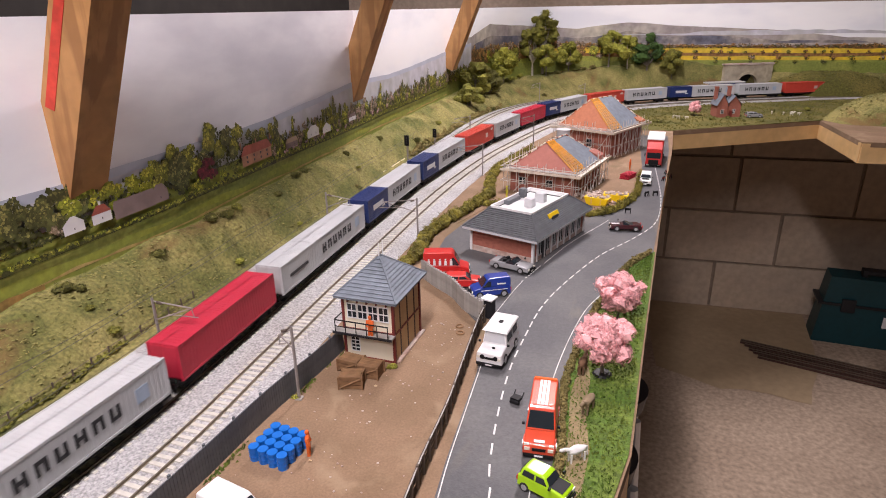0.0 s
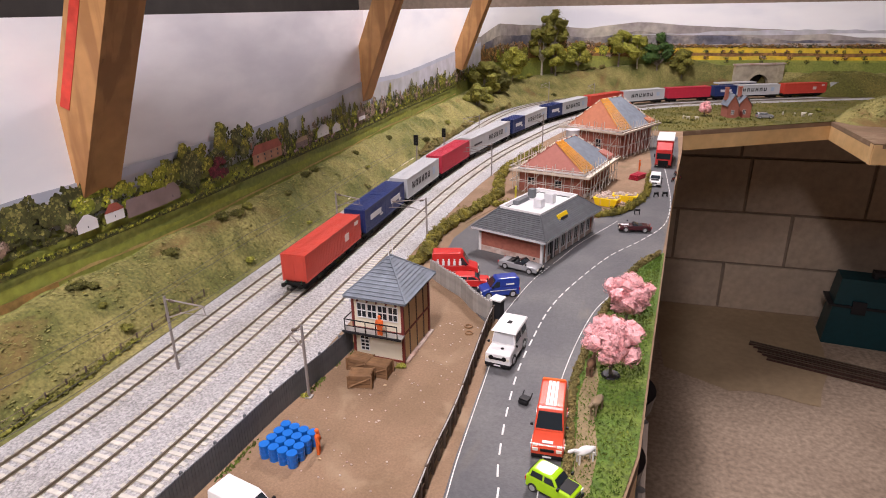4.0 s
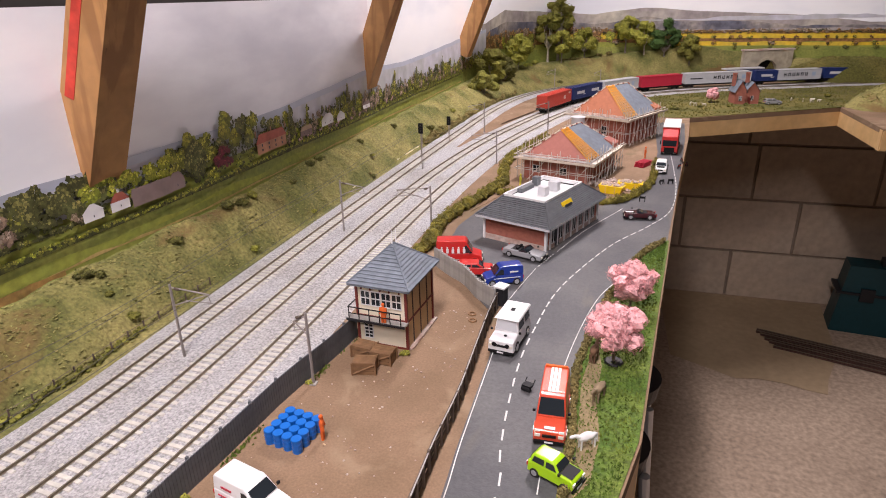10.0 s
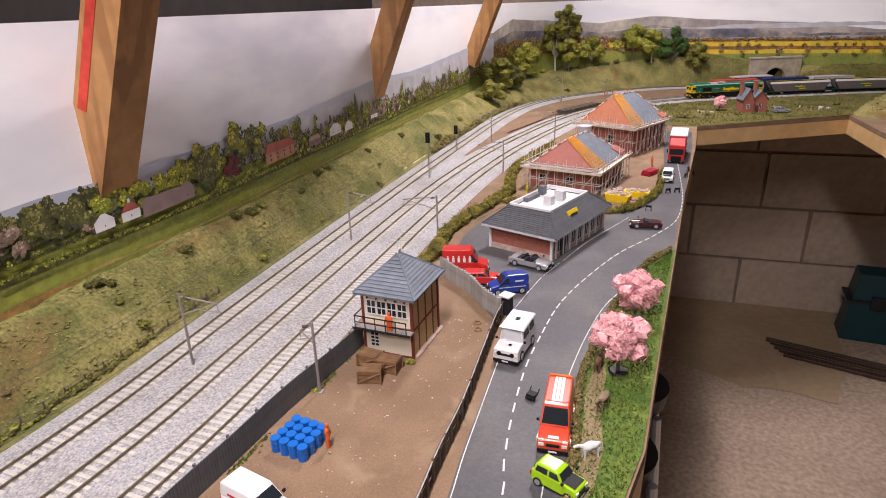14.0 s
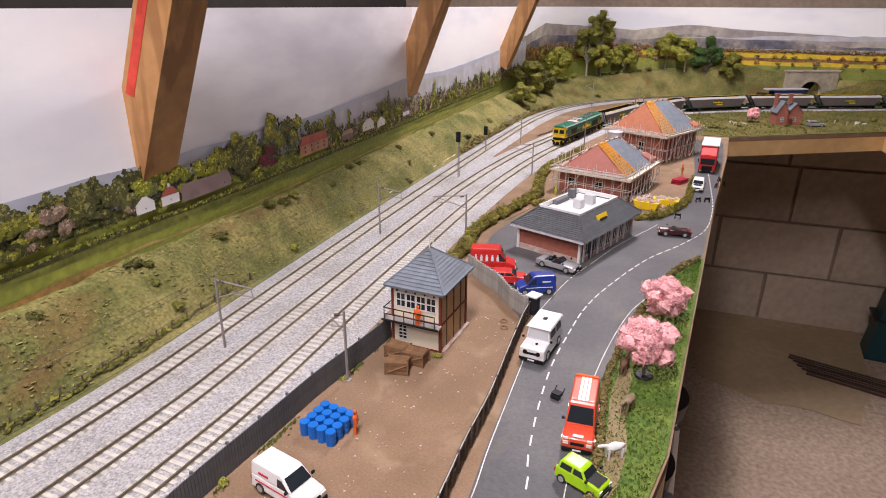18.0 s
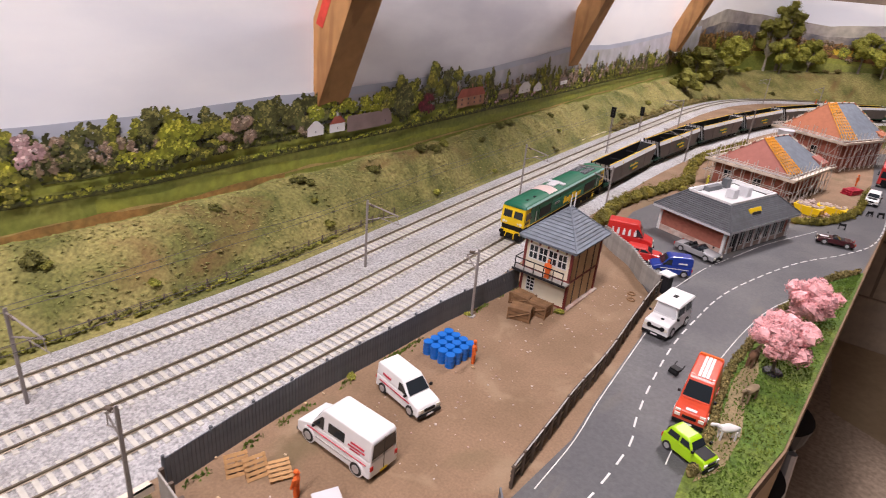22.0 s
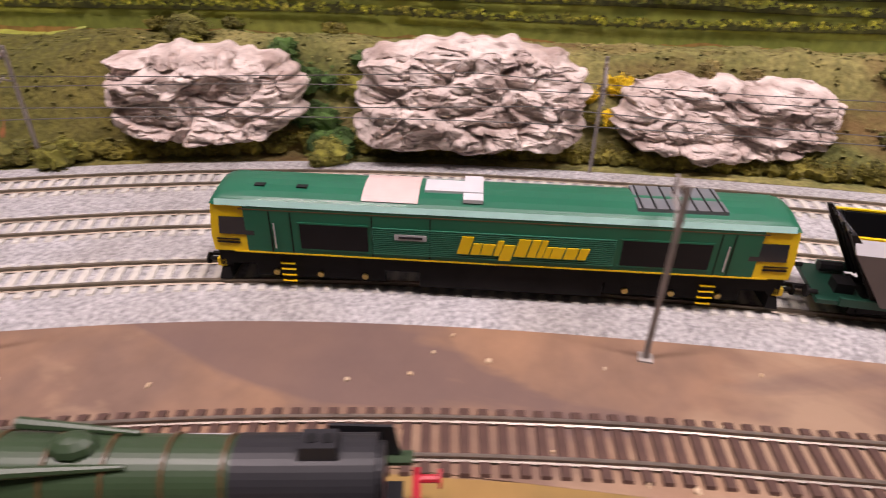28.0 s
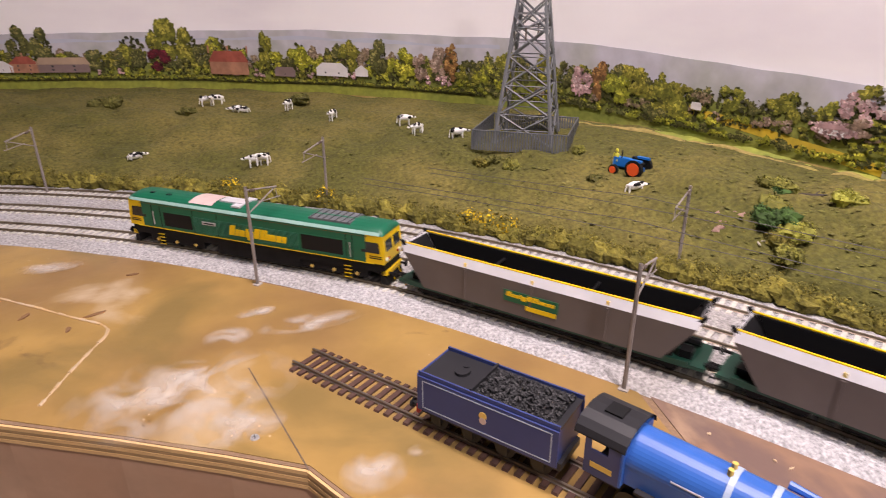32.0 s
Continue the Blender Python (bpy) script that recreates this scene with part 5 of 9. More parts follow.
def vehicle(name, label, category, x, y, rz, length, width, body, lower, cabin, panes, wheels, r=5.0, z=1.0, cabin_mat=None, cabin_in=1.5, rim=SILVER, extra=None, group=""):
    """lower and cabin: side outlines as fractions of the length and millimetres of height; panes: side windows (x0, x1, z0, z1) in the same way."""
    ob = thing(name, label, category, x, y, z, rz, group)
    L, W = length, width
    px = lambda p: [((a - 0.5) * L, b) for a, b in p]
    part("body", Geo().slab(px(lower), -W / 2, W / 2, 0.9), body, ob)
    cw = W / 2 - 0.8
    part("cabin", Geo().slab(px(cabin), -cw, cw, cabin_in), cabin_mat or body, ob)
    zs = [b for _, b in cabin]
    lo, hi = min(zs), max(zs)
    inset = lambda zz: cw - cabin_in * (zz - lo) / (hi - lo)
    for x0, x1, x2, x3, z0, z1 in panes:
        for s in (-1, 1):
            a, b = s * (inset(z0) + 0.15), s * (inset(z1) + 0.15)
            q = [((x0 - 0.5) * L, a, z0), ((x1 - 0.5) * L, a, z0), ((x2 - 0.5) * L, b, z1), ((x3 - 0.5) * L, b, z1)]
            pane(ob, q if s < 0 else q[::-1])
    # windscreen and rear window lie on the slopes of the cabin
    c = px(cabin)
    n = len(c)
    for i in range(n):
        (ax, az), (bx, bz) = c[i], c[(i + 1) % n]
        if abs(bz - az) > 0.5 * (hi - lo) and min(az, bz) < lo + 0.3 * (hi - lo):
            if bz > az:
                (ax, az), (bx, bz) = (bx, bz), (ax, az)
            s = 1 if bx > 0 else -1
            p, q = (ax + (bx - ax) * 0.12, az + (bz - az) * 0.12), (ax + (bx - ax) * 0.88, az + (bz - az) * 0.88)
            o = 0.2 * s
            g = [(p[0] + o, -inset(p[1]) * 0.86, p[1] + 0.2), (q[0] + o, -inset(q[1]) * 0.9, q[1] + 0.2), (q[0] + o, inset(q[1]) * 0.9, q[1] + 0.2), (p[0] + o, inset(p[1]) * 0.86, p[1] + 0.2)]
            pane(ob, g if s > 0 else g[::-1], GLASS, "windscreen" if s > 0 else "rear_window")
    for wx in wheels:
        for s in (-1, 1):
            wheel(ob, (wx - 0.5) * L, s * (W / 2 - 2.0), r, rim=rim)
    zf = max(b for a, b in lower if a > 0.85) * 0.62
    zr = max(b for a, b in lower if a < 0.15) * 0.6
    xf, xr = max(a for a, _ in px(lower)), min(a for a, _ in px(lower))
    for s in (-1, 1):
        part("headlight", Geo().box(xf + 0.1, s * W * 0.36, zf, 0.9, W * 0.17, 2.4), LAMP, ob)
        part("tail_light", Geo().box(xr - 0.1, s * W * 0.42, zr, 0.8, W * 0.09, 3.2), LAMP_RED, ob)
        part("wing_mirror", Geo().box(xf - L * 0.27, s * (W / 2 + 1.2), max(lo, 8) + 1.5, 1.4, 2.2, 2.0), BLACK, ob)
    part("bumper", Geo().box(xf + 0.2, 0, 2.2, 1.6, W * 0.94, 2.6), BLACK, ob)
    part("grille", Geo().box(xf + 0.15, 0, zf - 0.2, 0.8, W * 0.42, 2.2), BLACK, ob)
    part("number_plate", Geo().box(xf + 1.0, 0, 2.8, 0.3, 6.5, 1.5), WHITE, ob)
    part("number_plate", Geo().box(xr - 0.3, 0, 4.0, 0.3, 6.5, 1.5), LOCO_YELLOW, ob)
    return ob


VAN_LOW = [(0.0, 3), (1.0, 3), (1.0, 9), (0.985, 12.5), (0.80, 16.5), (0.0, 16.5)]
VAN_CAB = [(0.0, 16.3), (0.80, 16.3), (0.66, 31), (0.62, 33), (0.02, 33), (0.0, 31)]
VAN_PANES = [(0.62, 0.78, 0.655, 0.62, 17.5, 27)]


def transit(label, x, y, rz, body, length=70, width=27, side_window=True, marks=None, rows=None, group="", trim=True):
    panes = list(VAN_PANES) + ([(0.34, 0.56, 0.56, 0.34, 18.5, 26)] if side_window else [])
    v = vehicle("van", label, "van", x, y, rz, length, width, body, VAN_LOW, VAN_CAB, panes, (0.17, 0.83), 5.2, group=group)
    w = width / 2
    for s in (-1, 1):
        if trim:
            part("side_moulding", Geo().box(-2, s * (w - 0.1), 8, length * 0.5, 0.5, 0.7), FENCE_WOOD, v)
        for f in (0.17, 0.83):
            part("wheel_arch", Geo().rod(((f - 0.5) * length, s * (w - 0.6), 5.5), ((f - 0.5) * length, s * (w + 0.1), 5.5), 6.3, 14), body, v)
    part("rear_door_seam", Geo().box(-length / 2 - 0.1, 0, 5, 0.3, 0.4, 26), BLACK, v)
    if marks:
        for s in (-1, 1):
            for k, (z, l) in enumerate(((22.5, 12), (19.5, 15), (17.2, 9))):
                part("lettering_bar", Geo().box(-length * 0.33 + k, s * (w - 1.05), z, l, 0.5, 1.1), marks, v, "red lettering bar")
            part("stripe", Geo().box(-length * 0.05, s * (w - 0.4), 12.6, length * 0.8, 0.6, 0.35), marks, v)
    return v


def red_van():
    v = transit("orange-red high-roof van with pale roof reflection parked on the road", 20, 603, -88, ORANGE_RED, 62, 24.5, False, trim=False)
    # The orange-red roof's pale reflection, laid on as a white strip.
    part("roof_panel", Geo().box(-9, 0, 32.9, 34, 8, 0.5), WHITE, v, "white strip for the roof reflection")
    for k in (-1, 1):
        part("roof_rib", Geo().box(-9, k * 6.4, 32.8, 36, 0.9, 0.7), ORANGE_RED, v)
        part("roof_rib", Geo().box(-9, k * 1.6, 33.2, 33, 0.6, 0.5), ORANGE_RED, v)
        part("headlamp_unit", Geo().box(29.4, k * 9.2, 8.6, 2.2, 4.6, 4.2, top=0.8), LAMP, v)
    part("light_bar", Geo().box(-27, 0, 33, 2.2, 18, 1.6), HIVIS, v, "orange rear light bar")
    part("bonnet_badge_panel", Geo().box(27.6, 0, 13.6, 3.0, 8, 0.5), WHITE, v)
    return v


def jeep():
    low = [(0, 4), (1, 4), (1, 15), (0.72, 16.5), (0, 16.5)]
    cab = [(0, 16.3), (0.70, 16.3), (0.66, 29.5), (0.0, 29.5)]
    v = vehicle("off_road_car", "white boxy off-road car with white roof on the road", "car", -36, 715, -98, 55, 26, WHITE, low, cab, [(0.05, 0.3, 0.3, 0.06, 18.5, 26), (0.36, 0.64, 0.62, 0.36, 18.5, 26)], (0.2, 0.8), 5.6, cabin_in=1.8)
    part("roof", Geo().prism([(-28, -12.5), (11, -12.5), (11, 12.5), (-28, 12.5)], 29.5, 31, [(-27, -11.5), (9, -11.5), (9, 11.5), (-27, 11.5)]), WHITE, v)
    part("roof_hatch", Geo().box(-9, 0, 31, 5, 4, 0.6), BLACK, v)
    for q in v.children:
        if q.name.split(".")[0] == "windscreen":
            q.data.materials[0] = PALE_GLASS
    for k in (-1, 1):
        part("headlamp_guard", Geo().rod((26.6, k * 6.5, 11.0), (28.2, k * 6.5, 11.0), 2.3, 12), BLACK, v)
    part("bonnet_badge", Geo().rod((18, 1.5, 16.2), (18, 1.5, 16.9), 1.5, 10), BLACK, v)
    part("spare_wheel", Geo().rod((-28, 0, 15), (-31, 0, 15), 6, 14), TYRE, v)
    return v


def mini():
    low = [(0, 3), (1, 3), (1, 9.5), (0.95, 11), (0.66, 12), (0.0, 12)]
    cab = [(0.04, 11.8), (0.70, 11.8), (0.58, 17.6), (0.50, 18.4), (0.12, 18.4), (0.06, 16)]
    v = vehicle("small_car", "lime green small saloon car with black bonnet on the road", "car", 30, 540, -24, 36.5, 18, LIME, low, cab, [(0.1, 0.36, 0.36, 0.13, 12.6, 16.8), (0.40, 0.64, 0.56, 0.40, 12.6, 16.8)], (0.17, 0.83), 3.6, cabin_in=1.6)
    g = Geo()
    g.face([(6.6, -6.4, 12.25), (16.4, -6.4, 11.45), (16.4, 6.4, 11.45), (6.6, 6.4, 12.25)])
    part("bonnet", g, BLACK, v, "black bonnet")
    return v


def hatch(name, label, x, y, rz, body, L=48, W=21, h=18):
    low = [(0, 3), (1, 3), (1, 9), (0.96, 11), (0.70, 12), (0.0, 12)]
    cab = [(0.0, 11.8), (0.74, 11.8), (0.58, h - 0.6), (0.52, h), (0.12, h), (0.05, h - 1.5)]
    return vehicle(name, label, "car", x, y, rz, L, W, body, low, cab, [(0.1, 0.38, 0.38, 0.15, 12.6, h - 1.6), (0.42, 0.66, 0.56, 0.42, 12.6, h - 1.6)], (0.18, 0.82), 4.2)


def small_van(label, x, y, rz, body, L=52, W=23, marks=None):
    low = [(0, 3), (1, 3), (1, 8), (0.97, 11), (0.78, 13.5), (0, 13.5)]
    cab = [(0, 13.3), (0.78, 13.3), (0.60, 23), (0.56, 24), (0.02, 24), (0, 22)]
    v = vehicle("small_van", label, "van", x, y, rz, L, W, body, low, cab, [(0.52, 0.74, 0.60, 0.52, 14.2, 20.5)], (0.18, 0.82), 4.4)
    if marks:
        for s in (-1, 1):
            part("stripe", Geo().box(-3, s * (W / 2 - 0.4), 9.6, L * 0.7, 0.6, 0.7), marks, v)
            part("lettering_bars", Geo().box(-L * 0.25, s * (W / 2 - 1.2), 16, 10, 0.5, 1.6), marks, v)
    return v


def convertible():
    low = [(0, 3), (1, 3), (1, 7), (0.96, 9.2), (0.68, 10.5), (0.30, 10.8), (0.04, 10.5), (0, 9)]
    cab = [(0.40, 10.0), (0.66, 10.0), (0.57, 14.5), (0.55, 14.5)]
    v = vehicle("convertible_car", "silver open-top convertible car beside the diner", "car", -57, 929, -18, 56, 22, CAR_SILVER, low, cab, [], (0.19, 0.81), 4.2, cabin_in=1.0, cabin_mat=GLASS)
    part("cockpit", Geo().box(-6, 0, 10.3, 20, 17, 0.7), BLACK, v)
    for s in (-1, 1):
        part("seat", Geo().box(-8, s * 4.4, 10.5, 3, 5.5, 3.2), BLACK, v)
    return v


def sports_car():
    low = [(0, 3), (1, 3), (1, 6), (0.9, 9), (0.6, 10), (0.4, 10), (0.12, 10), (0, 7)]
    cab = [(0.38, 9.5), (0.60, 9.5), (0.54, 12.5), (0.52, 12.5)]
    v = vehicle("sports_car", "dark open sports car with white stripe on the road", "car", 86, 1116, 187, 46, 19, material("deep_maroon_car", (0.05, 0.012, 0.016), 0.25), low, cab, [], (0.2, 0.8), 4.0, cabin_mat=GLASS, cabin_in=1.0)
    part("bonnet_stripe", Geo().box(13, 0, 9.2, 16, 5, 0.5), WHITE, v)
    part("cockpit", Geo().box(-4, 0, 9.7, 12, 13, 0.5), BLACK, v)
    return v


def lorry():
    ob = thing("lorry", "red and white box lorry parked by the building site", "lorry", 148, 1590, 0, -95)
    part("cab", Geo().slab([(38, 5), (60, 5), (60, 18), (57, 36), (38, 37)], -16, 16, 1.0), RED, ob)
    part("windscreen", Geo().slab([(60.2, 19), (60.4, 19), (57.6, 32), (57.4, 32)], -13.5, 13.5), GLASS, ob)
    part("grille", Geo().box(60.2, 0, 7, 0.8, 20, 9), BLACK, ob)
    part("bumper", Geo().box(60.5, 0, 3, 2, 31, 4), BLACK, ob)
    for s in (-1, 1):
        part("headlight", Geo().box(61, s * 11, 4, 1, 5, 2.4), LAMP, ob)
        part("wing_mirror", Geo().box(57, s * 18, 22, 2, 2, 7), BLACK, ob)
        for x in (48, -22, -38):
            wheel(ob, x, s * 13, 6.5, 6, RED)
    part("wind_deflector", Geo().slab([(40, 37), (54, 37), (40, 50)], -15, 15, 1.0), RED, ob)
    part("box_body", Geo().box(-10, 0, 9, 92, 33, 44), RED, ob)
    part("box_roof", Geo().box(-10, 0, 53, 93, 34, 1.5), WHITE, ob, "white roof")
    part("chassis", Geo().box(0, 0, 5, 110, 14, 4), BLACK, ob)
    for s in (-1, 1):
        part("lettering_bars", Geo().box(-10, s * 16.7, 30, 50, 0.5, 7), WHITE, ob)
    return ob


transit("white long van with red lettering parked in the dirt yard", -163, 391, 176, WHITE, 70, 27, True, BOX_CRIMSON)
small_van("small white van with red stripe parked in the dirt yard", -163, 460, -14, WHITE, 52, 23, BOX_CRIMSON)
red_van()
jeep()
mini()
convertible()
sports_car()
lorry()
v = transit("red panel van with white side marks in the car park", -135, 892, 14, RED, 58, 24, False)
for k in range(5):
    part("side_picture", Geo().box(-22 + k * 7, -11.3, 17, 3.2, 0.4, 6).box(-22 + k * 7, -11.35, 23.5, 2.0, 0.4, 2), WHITE, v)
hatch("hatchback_car", "small red hatchback car in the car park", -107, 862, 12, RED, 44, 20, 17)
small_van("small blue van with white flashes in the car park", -70, 846, 207, BLUE, 46, 21, WHITE)
v = hatch("estate_car", "black and white estate car with orange stripe at the road works", 124, 1398, -95, WHITE, 50, 22, 19)
part("bonnet_panel", Geo().box(14, 0, 11.6, 14, 14, 0.6), BLACK, v)
hatch("hatchback_car", "small grey car beside the brick cottage", 455, 2215, 10, CAR_SILVER, 46, 20, 17)

# rounded edges on the moulded bodies
for ob in list(bpy.data.objects):
    if ob.type == "MESH" and ob.parent and ob.name.split(".")[0] in ("body", "cabin", "box_body", "bonnet"):
        b = ob.modifiers.new("bevel", "BEVEL")
        b.width, b.segments, b.limit_method, b.angle_limit = 0.0013, 3, "ANGLE", radians(28)

# ---- rolling stock; each points along +x, rail top at z = 0 ----
def axle_boxes(parent, xs, half=11.5, r=5.6, box=True, mat=UNDERFRAME, cap=None):
    for x in xs:
        for s in (-1, 1):
            w = part("wheel", Geo().rod((x, s * 7.0, r), (x, s * 9.4, r), r, 14), mat, parent)
            if box:
                part("axle_box", Geo().box(x, s * half, r - 1.6, 4.0, 1.6, 3.4), mat, w)
                if cap:
                    part("axle_cap", Geo().rod((x, s * (half + 0.8), r), (x, s * (half + 1.5), r), 0.9, 8), cap, w)


def buffers(parent, x, z=13.0, mat=UNDERFRAME):
    d = 1 if x > 0 else -1
    for s in (-1, 1):
        part("buffer", Geo().rod((x, s * 11.5, z), (x + d * 4.5, s * 11.5, z), 1.1, 8).rod((x + d * 4.5, s * 11.5, z), (x + d * 5.4, s * 11.5, z), 3.0, 10), mat, parent)
    part("coupling", Geo().box(x + d * 4, 0, 6, 9, 2.2, 1.6), UNDERFRAME, parent)


def diesel():
    ob = thing("diesel_locomotive", "green diesel freight locomotive with yellow cab ends and yellow side mark", "locomotive")
    h = 17.3
    L = 135.0
    # side, cantrail and roof in one rounded section
    half = [(h, 21.0), (h, 46.4), (h - 1.4, 49.2), (14.2, 50.4), (10.5, 51.8), (5.5, 52.8), (0.0, 53.2)]
    sec = half + [(-y, z) for y, z in half[-2::-1]]
    sec = sec[::-1]
    g = Geo()
    g.strip([[(x, y, z) for y, z in sec] for x in (-118, 118)])
    g.face([(-118, y, z) for y, z in sec]), g.face([(118, y, z) for y, z in sec][::-1])
    part("body", g, LOCO_GREEN, ob)
    top = [(y, z) for y, z in sec if z > 46.3]
    for s in (1, -1):
        rows = [[(s * x, y * k, 46.5 + (z - 46.5) * q) for y, z in top][:: s] for x, k, q in ((118, 1, 1), (128, 0.995, 0.97), (132.0, 0.97, 0.80), (133.6, 0.95, 0.35), (134, 0.94, 0.0))]
        part("cab_roof", Geo().strip(rows), LOCO_GREEN, ob, "rounded green cab roof", smooth=True)
        cab = part("cab", Geo().slab([(s * 118, 20.6), (s * (L - 0.5), 20.6), (s * L, 30), (s * (L - 1.8), 46.6), (s * 118, 46.6)][:: s], -17.2, 17.2, 0.6), LOCO_YELLOW, ob, "yellow cab end")
        for k in (-1, 1):
            pane(cab, [(s * (L + 0.2), k * 1.6, 31.5), (s * (L + 0.2), k * 14.0, 31.5), (s * (L - 0.9), k * 13.4, 41.5), (s * (L - 0.9), k * 1.6, 41.5)][:: s * k], GLASS, "windscreen")
            a = k * 17.35
            pane(cab, [(s * 114, a, 30.4), (s * 131.0, a, 30.4), (s * 130.0, a - k * 0.2, 40.2), (s * 114, a - k * 0.2, 40.2)][:: -s * k], GLASS, "cab_window")
            part("headlight", Geo().rod((s * (L - 0.5), k * 12.5, 24.5), (s * (L + 0.6), k * 12.5, 24.5), 2.0, 10), LAMP, cab)
            part("marker_light", Geo().rod((s * (L - 0.5), k * 8.6, 24.5), (s * (L + 0.4), k * 8.6, 24.5), 1.3, 8), LAMP_RED if s < 0 else LAMP, cab)
            part("number_panel", Geo().box(s * 127, k * 17.3, 25.2, 11, 0.4, 0.9).box(s * 127, k * 17.3, 27.2, 11, 0.4, 0.6), BLACK, cab)
            part("cab_steps", Geo().box(s * 100, k * 16.2, 3.0, 7, 1.2, 0.5).box(s * 100, k * 16.2, 6.6, 7, 1.2, 0.5).box(s * 100, k * 16.2, 10.2, 7, 1.2, 0.5).box(s * 100, k * 16.2, 13.6, 7, 1.2, 0.5), LOCO_YELLOW, ob)
        part("drag_box", Geo().box(s * 131, 0, 10, 6, 30, 10.5), UNDERFRAME, ob)
        part("snow_plough", Geo().slab([(s * 130, 1.5), (s * 136, 1.0), (s * 134, 8), (s * 130, 9)][:: s], -15, 15), UNDERFRAME, ob)
        part("buffer_beam", Geo().box(s * 133.5, 0, 9.5, 4.5, 30, 4.0), LOCO_YELLOW, ob)
        buffers(ob, s * 136, 11.5)
        part("brake_pipe", Geo().rod((s * 136.5, 5, 10), (s * 138, 6, 3), 0.7, 6).rod((s * 136.5, -6, 10), (s * 138, -7, 4), 0.7, 6), LOCO_YELLOW, ob)
    for k in (-1, 1):
        a = k * (h + 0.12)
        # Light caught on the roof fold, painted as a pale green strip.
        part("cantrail_stripe", Geo().strip([[(x, k * (h + 0.14), 46.6), (x, k * (h - 1.15), 49.4)][:: k] for x in (-131, 0, 131)]), LOCO_GLEAM, ob, "pale green reflection along the cantrail")
        part("sill_stripe", Geo().box(0, k * 17.1, 20.2, 250, 0.8, 0.8), LOCO_YELLOW, ob)
        part("cantrail_line", Geo().box(0, k * 17.15, 44.6, 240, 0.5, 0.5), BAND_ORANGE, ob)
        for x0, x1 in ((60, 92), (-97, -57)):
            gr = part("side_grille", Geo().box((x0 + x1) / 2, a, 24.2, x1 - x0, 0.5, 14.0), BLACK, ob, "black side grille")
            part("grille_rim", Geo().box((x0 + x1) / 2, a, 23.4, x1 - x0 + 1.6, 0.4, 0.8).box((x0 + x1) / 2, a, 38.2, x1 - x0 + 1.6, 0.4, 0.8), LOCO_GREEN, gr)
        for j in range(14):
            part("louvre", Geo().box(2, k * (h + 0.25), 23.4 + j * 1.1, 112, 0.5, 0.5), LOUVRE, ob)
        for x in (-106, -100, 31, 58, 96, 106):
            part("panel_seam", Geo().box(x, k * (h + 0.05), 21.2, 0.5, 0.4, 23), UNDERFRAME, ob)
        for q in mark_bars(60, 12.5):
            part("mark_bar", Geo().slab([(-12.5 - k * x, 29.8 + z) for x, z in q][:: -k], *((h + 0.2, h + 0.9) if k > 0 else (-h - 0.9, -h - 0.2))), LOCO_YELLOW, ob)
        plate = part("name_plate", Geo().box(40, k * (h + 0.4), 32.0, 15, 0.5, 3.2), BOX_GREY, ob, "small grey name plate")
        part("plate_bar", Geo().box(40, k * (h + 0.7), 33.0, 11, 0.3, 1.2), SMOKEBOX, plate)
        for x in (-104, 104):
            part("door_handrail", Geo().rod((x, k * (h + 0.8), 24), (x, k * (h + 0.8), 38), 0.4, 6), SILVER, ob)
    part("roof_panel", Geo().strip([[(x, y * 1.02, z + 0.5) for y, z in sec if z > 50.0][:: -1] for x in (63, 37)]), FAN_PINK, ob, "pale pink roof panel")
    part("silencer", Geo().box(21, 0, 52.6, 27, 12, 1.5).box(12, 0, 51.6, 9, 26, 1.9), HOPPER_TOP, ob, "bare metal exhaust silencer")
    part("roof_grille", Geo().box(-82, 0, 51.2, 40, 24, 1.9), GRILLE, ob, "dark roof radiator grille")
    for j in range(7):
        part("grille_bar", Geo().box(-100 + j * 6, 0, 53.0, 0.8, 24, 0.4), BLACK, ob)
    for x in (92, 112):
        part("roof_vent", Geo().box(x, 6, 52.2, 5, 3, 1.0), BLACK, ob)
    part("fuel_tank", Geo().prism([(-52, -15), (36, -15), (36, 15), (-52, 15)], 3.0, 19.0), UNDERFRAME, ob)
    part("underframe", Geo().box(0, 0, 12, 262, 31, 8.4), UNDERFRAME, ob)
    for c in (85, -85):
        bogie = part("bogie", Geo().box(c, 0, 5, 62, 21, 6).box(c, 12.4, 4.0, 64, 1.8, 7.0).box(c, -12.4, 4.0, 64, 1.8, 7.0), UNDERFRAME, ob)
        for dx in (-22, 0, 22):
            for s in (-1, 1):
                w = part("wheel", Geo().rod((c + dx, s * 7, 6.8), (c + dx, s * 9.2, 6.8), 6.8, 16), UNDERFRAME, bogie)
                part("axle_cap", Geo().rod((c + dx, s * 13.2, 6.5), (c + dx, s * 14.4, 6.5), 1.6, 10), GOLD, bogie)
    for q in ob.children_recursive:
        q.data.transform(Matrix.Diagonal((0.96, 0.94, 0.91, 1)))
    return ob


